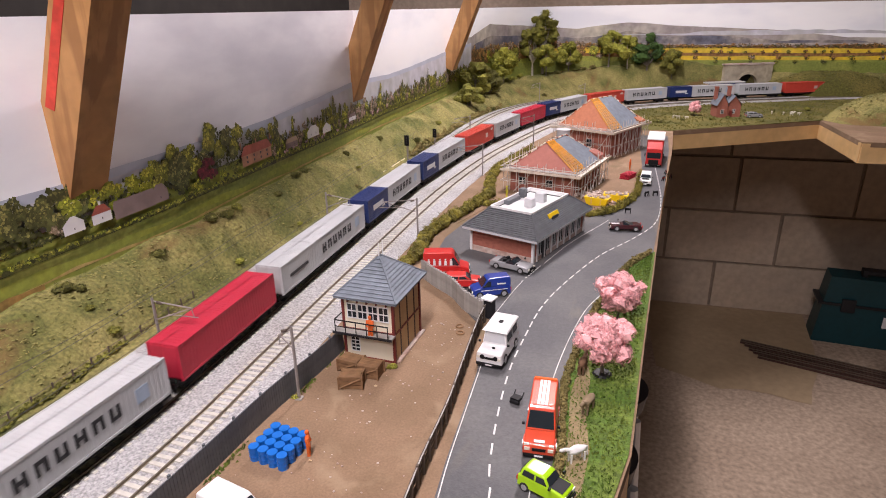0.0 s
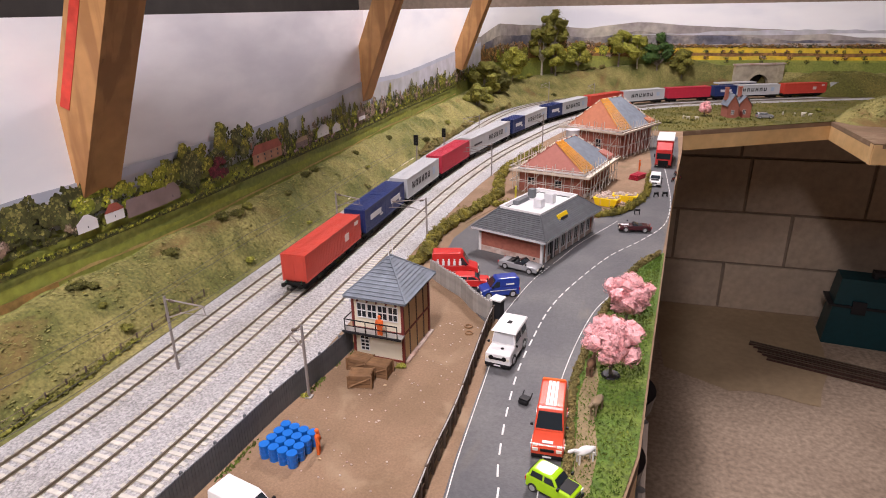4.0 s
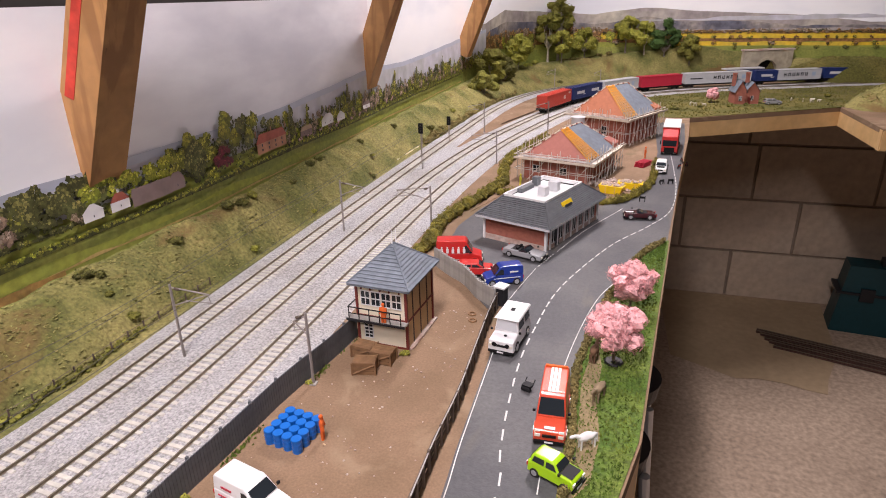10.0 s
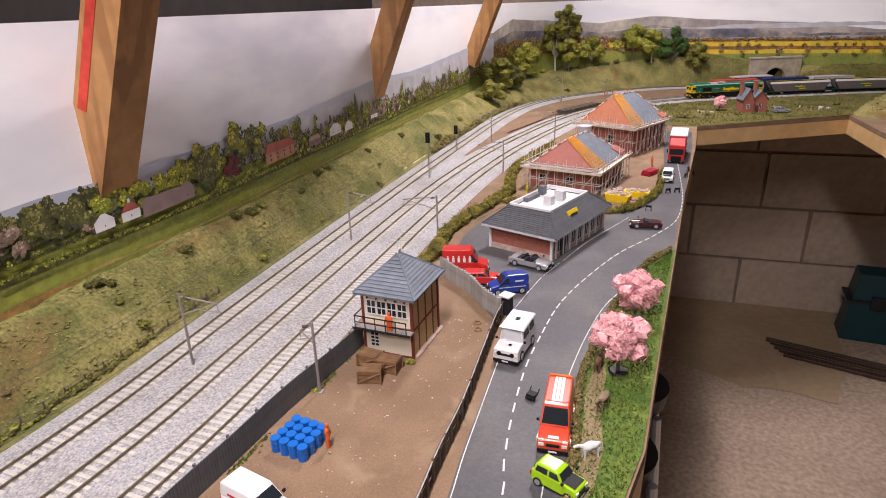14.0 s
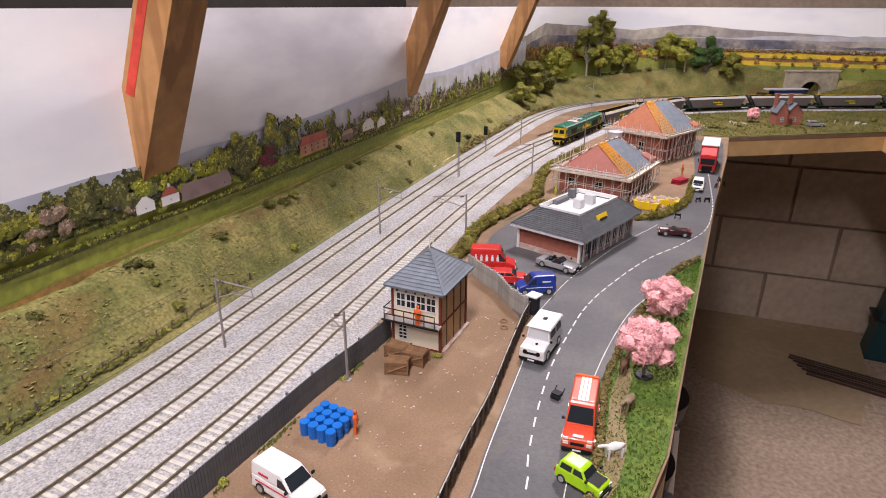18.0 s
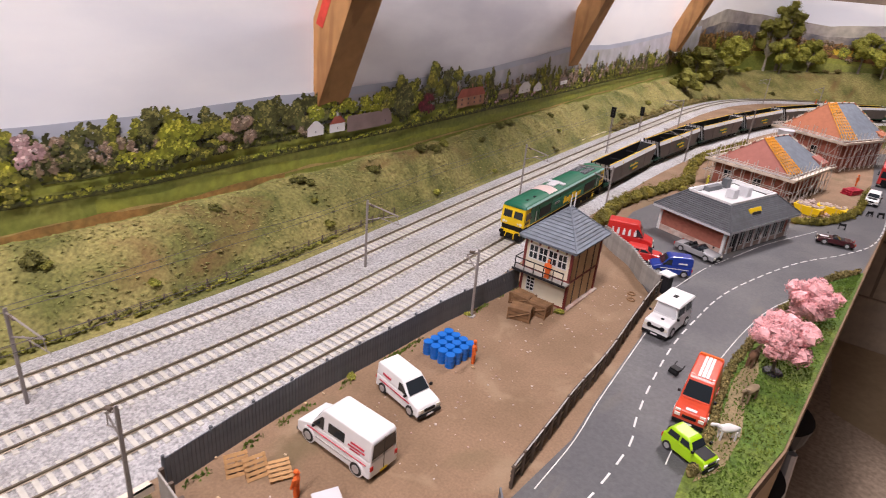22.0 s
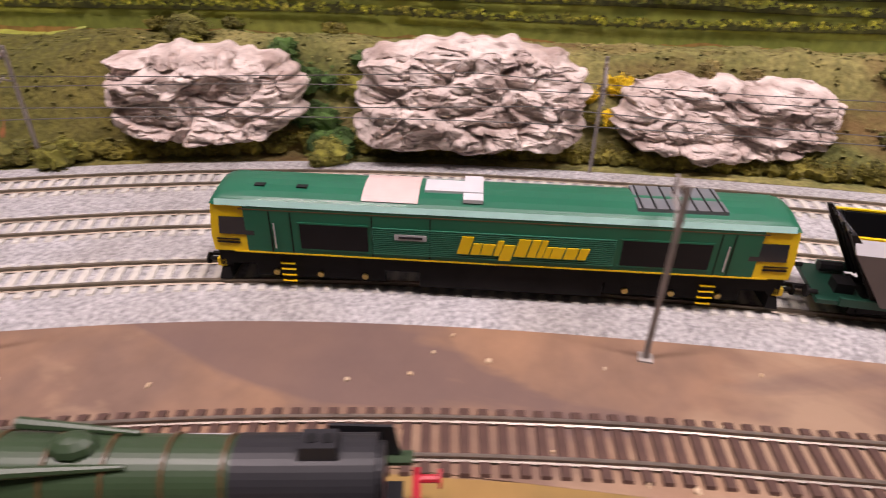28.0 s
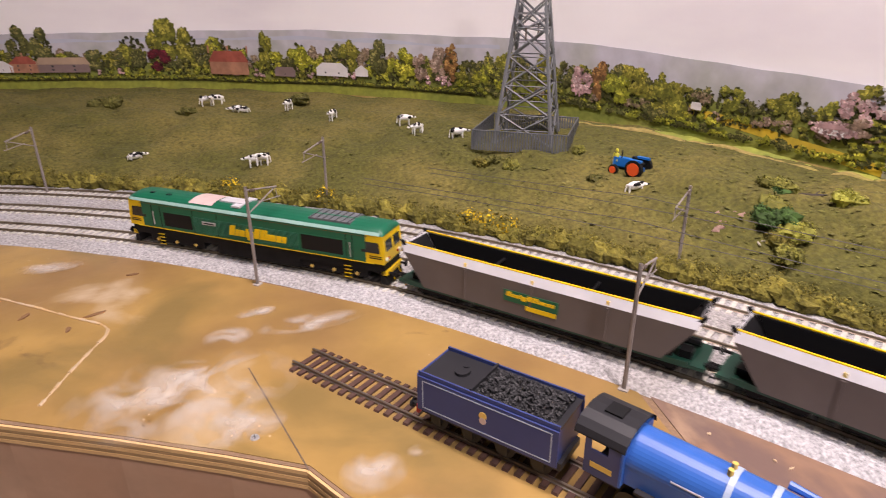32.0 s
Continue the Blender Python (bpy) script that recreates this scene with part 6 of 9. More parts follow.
def hopper():
    ob = thing("hopper_wagon", "grey bogie coal hopper wagon with pale top and sloping ends", "wagon", group="coal train")
    L, w = 112.0, 17.0
    g = Geo()
    for s in (-1, 1):
        outer = [(-100, 13), (100, 13), (112, 31), (-112, 31)]
        q = [(x, s * w, z) for x, z in outer]
        part("side_panel", Geo().slab([(-88, 11), (88, 11), (106, 36.0), (-106, 36.0)], s * w - 0.6, s * w + 0.6), HOPPER_GREY, ob)
        top = [(-106, s * (w + 0.6), 36.0), (106, s * (w + 0.6), 36.0), (107.5, s * (w - 2.6), 42), (-107.5, s * (w - 2.6), 42)]
        t = Geo().slab([(-106, 36.0), (106, 36.0), (107.5, 42), (-107.5, 42)], -0.45, 0.45)
        t.v = [(x, s * (w + 0.2 - 3.0 * (z - 36.0) / 6.0) + y, z) for x, y, z in t.v]
        part("top_panel", t, HOPPER_TOP, ob, "pale grey upper panel")
        part("top_line", Geo().box(0, s * (w - 3.0), 41.9, 212, 1.4, 0.8), LOCO_YELLOW, ob)
        for x in (-52, 0, 52):
            part("side_post", Geo().box(x, s * (w + 0.9), 12, 1.6, 0.9, 23), HOPPER_GREY, ob)
            part("post_mark", Geo().box(x, s * (w - 0.1), 36.4, 1.4, 0.8, 3.0), LOCO_YELLOW, ob)
        part("solebar", Geo().box(0, s * 15.6, 9, 208, 2.2, 4.0), HOPPER_GREEN, ob, "dark green solebar")
        sign = part("sign", Geo().box(-6 * -s * 0, s * (w + 1.0), 20.5, 40, 0.5, 8.2), LOCO_GREEN, ob, "green sign with yellow bars")
        for q in mark_bars(36, 4.6):
            part("mark_bar", Geo().slab([(-s * x, 25.6 + z) for x, z in q][:: -s], *((w + 1.1, w + 1.5) if s > 0 else (-w - 1.5, -w - 1.1))), LOCO_YELLOW, sign)
        part("sign_strip", Geo().box(-s * 8, s * (w + 1.2), 17.0, 22, 0.5, 3.2), LOCO_YELLOW, sign)
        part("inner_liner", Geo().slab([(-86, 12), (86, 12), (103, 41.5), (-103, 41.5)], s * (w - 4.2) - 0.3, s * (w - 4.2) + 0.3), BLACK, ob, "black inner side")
    for s in (-1, 1):
        e = [(s * 88, -w, 11), (s * 88, w, 11), (s * 107, w - 2.6, 42), (s * 107, 2.6 - w, 42)]
        t = Geo()
        t.face(e[:: -s]), t.face([(x - s * 1.2, y, z) for x, y, z in e[:: s]])
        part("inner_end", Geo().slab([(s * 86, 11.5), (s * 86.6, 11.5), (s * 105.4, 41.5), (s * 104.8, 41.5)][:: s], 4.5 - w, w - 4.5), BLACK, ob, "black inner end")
        end = part("end_panel", t, HOPPER_TOP, ob, "pale sloping end sheet")
        for yy in (-9, 0, 9):
            part("end_rib", Geo().rod((s * 89.5, yy, 12), (s * 107.6, yy * 0.9, 42), 0.8, 5), BLACK, end)
        for k in (-1, 1):
            part("end_curve", Geo().slab([(s * 87, 10), (s * 90, 10), (s * 108.6, 41), (s * 110, 44), (s * 107.5, 44), (s * 104, 40)][:: s], k * (w - 2.4) - 0.8, k * (w - 2.4) + 0.8), BLACK, ob)
        part("platform", Geo().box(s * 103, 0, 8.6, 20, 31, 2.2), HOPPER_GREEN, ob)
        part("end_equipment", Geo().box(s * 100, 5, 10.8, 8, 8, 5).rod((s * 96, -9, 14), (s * 106, -9, 14), 2.6, 8), BLACK, ob)
        buffers(ob, s * 112, 12)
        c = s * 80
        bogie = part("bogie", Geo().box(c, 0, 4, 36, 20, 4).box(c, 11.4, 3.6, 34, 1.5, 4.4).box(c, -11.4, 3.6, 34, 1.5, 4.4), UNDERFRAME, ob)
        axle_boxes(bogie, (c - 12, c + 12), 12.3, 5.5)
    part("floor", Geo().box(0, 0, 11, 176, 30, 1.2), BLACK, ob)
    part("inner_bar", Geo().rod((-36, -15, 36), (-36, 15, 36), 1.0, 6).rod((36, -15, 36), (36, 15, 36), 1.0, 6), BLACK, ob)
    part("discharge_gear", Geo().box(0, 0, 3.5, 96, 22, 6), UNDERFRAME, ob)
    return ob


def container(parent, x0, length, mat, kind):
    h, w, z0 = 34.5, 16.0, 13.0
    c = part("container", Geo().box(x0, 0, z0 + 0.6, length - 1.4, 2 * w - 0.8, h - 1.0), mat, parent)
    n = int(length / 4.4)
    g = Geo()
    for i in range(n):
        x = x0 - length / 2 + (i + 0.5) * length / n
        for s in (-1, 1):
            g.box(x, s * (w - 0.35), z0 + 2.4, length / n * 0.52, 0.5, h - 5)
        g.box(x, 0, z0 + h - 0.5, length / n * 0.5, 2 * w - 3, 0.4)
    part("corrugation", g, mat, c)
    for s in (-1, 1):
        part("top_rail", Geo().box(x0, s * (w - 0.4), z0 + h - 2.2, length, 1.2, 2.2), mat, c)
        part("bottom_rail", Geo().box(x0, s * (w - 0.4), z0, length, 1.2, 2.2), mat, c)
        for e in (-1, 1):
            part("corner_post", Geo().box(x0 + e * (length / 2 - 1.0), s * (w - 0.9), z0, 2.2, 2.2, h), mat, c)
        part("end_door", Geo().box(x0 + s * (length / 2 - 0.4), 0, z0 + 2, 0.7, 2 * w - 5, h - 4).box(x0 + s * (length / 2), 0, z0 + 3, 0.5, 0.6, h - 6), mat, c)
        if kind == "grey40":
            for k in range(6):
                cx, y = x0 + s * (k - 1.6) * 15.5, s * (w + 0.15)
                bar = Geo().box(cx - 3.4, y, z0 + 12.5, 3.0, 0.4, 11.5).box(cx + 3.4, y, z0 + 12.5, 3.0, 0.4, 11.5)
                part("lettering_bar", bar.box(cx, y, z0 + (12.5, 20.8, 16.6)[k % 3], 4.0, 0.4, 3.0), SMOKEBOX, c)
            part("emblem", Geo().box(x0 - s * 52, s * (w + 0.15), z0 + 11.5, 13, 0.4, 13), BAND, c, "pale blue square emblem")
        elif kind == "grey20":
            part("lettering_bar", Geo().box(x0, s * (w + 0.15), z0 + 15, 44, 0.4, 3.5), SMOKEBOX, c)
        elif kind == "red40":
            part("lettering_bar", Geo().box(x0 + 34, s * (w + 0.15), z0 + 12, 12, 0.4, 10), FAN_PINK, c)
            part("lettering_bar", Geo().box(x0 + 66, s * (w + 0.15), z0 + 24, 12, 0.4, 5), FAN_PINK, c)
        elif kind == "navy20":
            part("lettering_bar", Geo().box(x0, s * (w + 0.15), z0 + 14, 40, 0.4, 8), HOPPER_TOP, c)
            part("lettering_bar", Geo().box(x0 + 20, s * (w + 0.2), z0 + 10, 10, 0.4, 3), HOPPER_TOP, c)
    return c


def flat_wagon(boxes):
    """boxes: (kind, length) in order from the front."""
    mats = {"grey40": BOX_GREY, "grey20": BOX_GREY, "red40": BOX_RED, "crimson40": BOX_CRIMSON, "navy20": BOX_NAVY}
    what = {"grey40": "grey", "grey20": "grey", "red40": "red", "crimson40": "crimson", "navy20": "navy blue"}
    total = sum(l for _, l in boxes)
    colours = list(dict.fromkeys(what[k] for k, _ in boxes))
    ob = thing("container_wagon", "black flat wagon carrying " + " and ".join(colours) + (" containers" if len(boxes) > 1 else " long container"), "wagon", group="container train")
    half = total / 2 + 3
    part("deck_frame", Geo().box(0, 0, 9.2, 2 * half, 26, 3.6).box(0, 12, 8, 2 * half, 1.6, 5).box(0, -12, 8, 2 * half, 1.6, 5), UNDERFRAME, ob)
    for s in (-1, 1):
        buffers(ob, s * half, 11)
        c = s * (half - 24)
        bogie = part("bogie", Geo().box(c, 0, 4, 30, 20, 4).box(c, 11.2, 3.4, 28, 1.5, 4.4).box(c, -11.2, 3.4, 28, 1.5, 4.4), UNDERFRAME, ob)
        axle_boxes(bogie, (c - 10, c + 10), 12, 5.4)
        part("end_handrail", Geo().rod((s * half, 10, 12), (s * half, 10, 17), 0.4, 5).rod((s * half, -10, 12), (s * half, -10, 17), 0.4, 5), LOCO_GREEN, ob)
    x = total / 2
    for kind, l in boxes:
        container(ob, x - l / 2, l, mats[kind], kind)
        x -= l
    return ob, half * 2


def steam_engine(blue):
    """A tender engine that faces +x; the cab is towards -x."""
    name = "blue" if blue else "dark green"
    body, band = (STEAM_BLUE, BAND) if blue else (STEAM_GREEN, BAND_ORANGE)
    ob = thing("steam_locomotive", name + " steam locomotive with black smokebox on the siding", "locomotive")
    rod = Geo().rod((-82, 0, 31.6), (-40, 0, 31.6), 13.2, 44, 12.6).rod((-40, 0, 31.6), (44, 0, 31), 12.6, 44, 11.2)
    part("boiler", rod, body, ob, "painted boiler", smooth=False)
    for i in range(6):
        x = -38 + i * 16.0
        part("boiler_band", Geo().rod((x - (1.3 if blue else 0.4), 0, 32), (x + (1.3 if blue else 0.4), 0, 32), 12.75 - 1.4 * (x + 40) / 84, 44), band, ob)
    part("smokebox", Geo().rod((44, 0, 31), (84, 0, 31), 11.9, 40).rod((84, 0, 31), (86, 0, 31), 9.5, 32), SMOKEBOX, ob, "matt black smokebox")
    part("chimney", Geo().prism([(62, -4.5), (74, -4.5), (74, 4.5), (62, 4.5)], 41, 46.5, [(63, -3.5), (73, -3.5), (73, 3.5), (63, 3.5)]), SMOKEBOX, ob)
    part("chimney_opening", Geo().rod((66, 0, 46.4), (66, 0, 46.9), 1.8, 10).rod((70.5, 0, 46.4), (70.5, 0, 46.9), 1.8, 10), BLACK, ob)
    for s in (-1, 1):
        part("smoke_deflector", Geo().slab([(66, 22), (90, 22), (88, 35), (68, 36)], s * 14.6 - 0.5, s * 14.6 + 0.5), SMOKEBOX, ob)
        part("running_plate", Geo().box(10, s * 13.8, 20, 168, 5.0, 1.4), SMOKEBOX if blue else STEAM_GREEN, ob)
        part("steam_pipe", Geo().rod((-20, s * 9, 43.2), (16, s * 6, 42), 2.0, 8, 0.8), body, ob)
        part("firebox_side", Geo().box(-64, s * 10.4, 20, 36, 5, 12), body, ob)
        part("handrail", Geo().rod((-60, s * 12.6, 34), (80, s * 12.0, 34), 0.5, 6), SILVER, ob)
        part("cylinder", Geo().rod((52, s * 14, 11), (76, s * 14, 11), 5.2, 12), SMOKEBOX, ob)
        part("coupling_rod", Geo().box(-8, s * 12.4, 9.5, 90, 1.2, 2.0).rod((-10, s * 13.4, 11), (56, s * 13.4, 11), 0.9, 6), SILVER, ob)
        for x in (-44, -8, 28):
            w = part("driving_wheel", Geo().rod((x, s * 8, 12.5), (x, s * 11, 12.5), 12.5, 20), body if blue else SMOKEBOX, ob)
            part("wheel_boss", Geo().rod((x, s * 11, 12.5), (x, s * 11.8, 12.5), 3.6, 10), SMOKEBOX, w)
        for x in (58, 80, -78):
            part("carrying_wheel", Geo().rod((x, s * 8, 6.5), (x, s * 10.5, 6.5), 6.5, 14), SMOKEBOX, ob)
        part("cab_side", Geo().slab([(-100, 18), (-82, 18), (-82, 41), (-88, 41), (-88, 33), (-97, 33), (-97, 41), (-100, 41)], s * 15.4 - 0.5, s * 15.4 + 0.5), TENDER_BLUE if blue else STEAM_GREEN, ob)
        part("cab_number", Geo().box(-91, s * 16.0, 23, 11, 0.4, 3.0), GOLD, ob, "gold number bars")
    part("cab_front", Geo().box(-82, 0, 18, 2, 31, 24), body, ob)
    roof = []
    for i in range(9):
        a = math.pi * i / 8
        roof.append((math.cos(a) * 16.5, 40 + 8.5 * math.sin(a)))
    part("cab_roof", Geo().strip([[(x, y, z) for y, z in roof] for x in (-106, -80)]).strip([[(x, y, z - 0.8) for y, z in roof[::-1]] for x in (-106, -80)]), SMOKEBOX, ob, "black curved cab roof")
    part("roof_vent", Geo().box(-93, 0, 48.3, 9, 9, 0.8), BLACK, ob)
    part("dome", Geo().blob(0, 0, 43.5, 7, 5, 4, random.Random(1), 0, 6, 10), body, ob)
    part("safety_valve", Geo().rod((-40, 2.5, 43), (-40, 2.5, 47), 1.3, 8).rod((-40, -2.5, 43), (-40, -2.5, 47), 1.3, 8), GOLD, ob)
    part("frame", Geo().box(-4, 0, 8, 190, 14, 10), SMOKEBOX, ob)
    part("buffer_beam", Geo().box(95, 0, 9.5, 2.5, 29, 5.5), BUFFER_RED, ob, "red buffer beam")
    for s in (-1, 1):
        part("buffer", Geo().rod((96, s * 11.5, 13), (102, s * 11.5, 13), 1.4, 8).rod((102, s * 11.5, 13), (103, s * 11.5, 13), 3.2, 12), BUFFER_RED, ob)
    for q in ob.children_recursive:
        q.data.transform(Matrix.Diagonal((0.96, 0.95, 0.92, 1)))
    return ob


def tender(blue):
    name = "dark blue" if blue else "dark green"
    paintwork = TENDER_BLUE if blue else STEAM_GREEN
    ob = thing("tender", name + " locomotive tender loaded with coal", "tender")
    for s in (-1, 1):
        t = Geo()
        t.slab([(-48, 14), (48, 14), (48, 38), (-48, 38)], s * 15.5 - 0.5, s * 15.5 + 0.5)
        part("side_sheet", t, paintwork, ob)
        part("side_flare", Geo().slab([(-48, 38), (48, 38), (48, 41), (-48, 41)], s * 14.6 - 0.5, s * 14.6 + 0.5), paintwork, ob)
        for z in (16.2, 35.2):
            part("lining", Geo().box(0, s * 16.05, z, 88, 0.25, 0.7), BAND if blue else BAND_ORANGE, ob)
        for x in (-44, 44):
            part("lining", Geo().box(x, s * 16.05, 16.2, 0.7, 0.25, 19.5), BAND if blue else BAND_ORANGE, ob)
        crest = part("crest", Geo().rod((0, s * 16.0, 28.5), (0, s * 16.4, 28.5), 2.6, 10), GOLD, ob, "gold and pink crest")
        part("crest_shield", Geo().rod((0, s * 16.0, 25.2), (0, s * 16.45, 25.2), 2.4, 8), FAN_PINK, crest)
        for x in (-36, -12, 12, 36):
            part("wheel", Geo().rod((x, s * 8, 7), (x, s * 10.6, 7), 7, 14), SMOKEBOX, ob)
            part("axle_box", Geo().box(x, s * 12.5, 5, 7, 2.2, 7), SMOKEBOX, ob)
        part("frame_side", Geo().box(0, s * 12.2, 9.5, 94, 1.2, 4), SMOKEBOX, ob)
    part("rear_sheet", Geo().box(-48, 0, 14, 1.2, 31, 25), paintwork, ob)
    part("front_sheet", Geo().box(46, 0, 14, 1.2, 31, 22), paintwork, ob)
    part("tank_top", Geo().box(0, 0, 37, 95, 30, 1.5), SMOKEBOX, ob)
    part("filler_cap", Geo().rod((-26, 0, 38.4), (-26, 0, 40.4), 5.0, 14).rod((-26, 4, 40.4), (-26, 4, 41.2), 2.2, 10), SMOKEBOX, ob)
    part("bulkhead", Geo().box(-10, 0, 38, 1.4, 29, 4.0), SMOKEBOX, ob)
    r = random.Random(3)
    g = Geo()
    for i in range(420):
        x, y = r.uniform(-8, 44), r.uniform(-13, 13)
        g.blob(x, y, 38.6 + 2.8 * (1 - (y / 13) ** 2) + r.random(), 1.3, 1.2, 1.0, r, 0.6, 4, 6)
    tagged(part("coal_load", g.box(17, 0, 38.4, 53, 27.6, 1.0), COAL, ob, "heaped black coal"), kind="stuff")
    part("chassis", Geo().box(0, 0, 9, 98, 24, 5), SMOKEBOX, ob)
    part("buffer_beam", Geo().box(-49.5, 0, 9, 2, 29, 6), BUFFER_RED, ob)
    for s in (-1, 1):
        part("buffer", Geo().rod((-50, s * 11.5, 12.5), (-55, s * 11.5, 12.5), 1.4, 8).rod((-55, s * 11.5, 12.5), (-56, s * 11.5, 12.5), 3.0, 12), SMOKEBOX, ob)
    for q in ob.children_recursive:
        q.data.transform(Matrix.Diagonal((0.84 if blue else 1.0, 0.97, 0.87, 1)))
    return ob

# ---- buildings ----
def hip_roof(parent, w, d, z0, z1, over, ridge, mat, tile_mat=None, rows=12, name="roof", label=""):
    """A hipped roof on a w by d plan, its ridge along y; courses of tiles lie proud on each slope."""
    a, b = w / 2 + over, d / 2 + over
    r = ridge / 2
    roof = part(name, Geo().prism([(-a, -b), (a, -b), (a, b), (-a, b)], z0 - 1.2, z0), mat, parent)
    faces = [[(-a, -b), (a, -b), (0, -r), (0, -r)], [(a, -b), (a, b), (0, r), (0, -r)], [(a, b), (-a, b), (0, r), (0, r)], [(-a, b), (-a, -b), (0, -r), (0, r)]]
    g = Geo()
    for (p, q, s, t) in faces:
        g.face([(*p, z0), (*q, z0), (*s, z1)] + ([(*t, z1)] if s != t else []))
    slope = part("slope", g, mat, roof, label)
    for (p, q, s, t) in faces:
        P, Q, S, T = [np.array((*u, z)) for u, z in ((p, z0), (q, z0), (s, z1), (t, z1))]
        n = np.cross(Q - P, T - P)
        n = n / np.linalg.norm(n)
        for i in range(rows):
            k0, k1 = i / rows, (i + 1) / rows
            lo0, lo1, hi0, hi1 = P + (T - P) * k0, Q + (S - Q) * k0, P + (T - P) * k1, Q + (S - Q) * k1
            h = Geo()
            h.face([lo0 + n * 1.0, lo1 + n * 1.0, hi1 + n * 0.15, hi0 + n * 0.15])
            h.face([lo0, lo1, lo1 + n * 1.0, lo0 + n * 1.0])
            part("tile_course", h, tile_mat or mat, slope)
    for p, t in (((-a, -b), (0, -r)), ((a, -b), (0, -r)), ((a, b), (0, r)), ((-a, b), (0, r))):
        part("hip_ridge", Geo().rod((*p, z0 + 0.6), (*t, z1 + 0.6), 0.9, 6), mat, roof)
    if ridge > 1:
        part("ridge_tile", Geo().rod((0, -r, z1 + 0.5), (0, r, z1 + 0.5), 1.0, 6), mat, roof)
    return roof


def sash(parent, x, y, z, w, h, cols, rows, face=(0, -1), arched=False):
    """A window: dark pane, white frame and bars; face: the way it looks on the plan."""
    fx, fy = face
    tx, ty = -fy, fx
    win = part("window", Geo().box(x, y, z, abs(tx) * w + abs(fx) * 0.5, abs(ty) * w + abs(fy) * 0.5, h), GLASS, parent)
    g = Geo()
    for k in range(cols + 1):
        o = (k / cols - 0.5) * w
        g.box(x + tx * o + fx * 0.4, y + ty * o + fy * 0.4, z, abs(tx) * 0.65 + abs(fx) * 0.8, abs(ty) * 0.65 + abs(fy) * 0.8, h)
    for k in range(rows + 1):
        g.box(x + fx * 0.4, y + fy * 0.4, z + k / rows * h - 0.35, abs(tx) * (w + 0.8) + abs(fx) * 0.8, abs(ty) * (w + 0.8) + abs(fy) * 0.8, 0.8)
    part("window_frame", g, WHITE, win, "white glazing bars")
    return win


def signal_box():
    ob = thing("signal_box", "cream and maroon timber signal box with slate hipped roof", "signal box", -152.6, 711, 0, -4)
    w, d, h = 52.0, 66.0, 55.0
    side = material("buff_timber_wall", (0.60, 0.44, 0.24), 0.7, vary=0.12, scale=70)
    cream = material("cream_timber_wall", (0.80, 0.74, 0.58), 0.6, vary=0.05, scale=70)
    part("front_wall", Geo().box(0, -d / 2 + 1, 0, w - 0.6, 2, h), cream, ob)
    part("back_wall", Geo().box(0, d / 2 - 1, 0, w - 0.6, 2, h), side, ob)
    for s in (-1, 1):
        part("side_wall", Geo().box(s * (w / 2 - 1), 0, 0, 2, d - 4.2, h), side, ob)
    for sx in (-1, 1):
        for sy in (-1, 1):
            part("corner_post", Geo().box(sx * (w / 2), sy * (d / 2 - 0.2), 0, 2.6, 2.6, h), MAROON, ob, "maroon corner post")
        for k in (1, 3, 5):
            part("side_batten", Geo().box(sx * (w / 2 + 0.3), -d / 2 + 6 + k * 9.0, 0, 0.9, 1.4, h), FENCE_BROWN, ob)
        for z in (24, 51):
            part("side_rail", Geo().box(sx * (w / 2 + 0.4), 0, z, 1.0, d - 2, 1.4), MAROON, ob)
    for z, t in ((0, 1.6), (25.0, 1.8), (52.0, 2.4)):
        part("front_rail", Geo().box(0, -d / 2 - 0.3, z, w, 1.0, t), MAROON, ob)
    for k in range(4):
        sash(ob, -16.5 + k * 11.0, -d / 2 - 0.25, 36.0, 9.6, 12.5, 2, 2)
    sash(ob, -15, -d / 2 - 0.25, 6, 9, 13, 2, 4)
    for k in range(5):
        part("roof_bracket", Geo().box(-20 + k * 10, -d / 2 - 1.4, 50, 1.2, 2.4, 2.6), MAROON, ob)
    balcony = part("balcony", Geo().box(-3, -d / 2 - 5, 24, w + 10, 9.5, 1.6), FENCE_WOOD, ob, "grey timber balcony")
    part("balcony_edge", Geo().box(-3, -d / 2 - 9.9, 23.6, w + 10, 0.6, 2.2), SMOKEBOX, balcony)
    for x in (-31, -20, -9, 2, 13, 24):
        part("railing_post", Geo().rod((x, -d / 2 - 9.6, 25), (x, -d / 2 - 9.6, 36), 0.55, 6), BLACK, balcony)
    part("handrail", Geo().rod((-31.5, -d / 2 - 9.6, 36), (24.5, -d / 2 - 9.6, 36), 0.55, 6).rod((-31.5, -d / 2 - 9.6, 36), (-31.5, -d / 2 + 6, 36), 0.55, 6), BLACK, balcony)
    part("midrail", Geo().rod((-31.5, -d / 2 - 9.6, 30.5), (24.5, -d / 2 - 9.6, 30.5), 0.4, 6), BLACK, balcony)
    hip_roof(ob, w, d, h, 80, 6.5, 3, SLATE, SLATE, 12, label="blue-grey slate")
    for y in (-2, 7):
        part("finial", Geo().rod((0, y, 76), (0, y, 92), 0.8, 6, 0.4), WHITE, ob)
    for q in ob.children_recursive:
        q.data.transform(Matrix.Diagonal((1, 1, 1.2, 1)))
    part("plinth", Geo().box(0, 2, 0, w + 9, d + 2, 1.4), STONE_BASE, ob)
    return ob


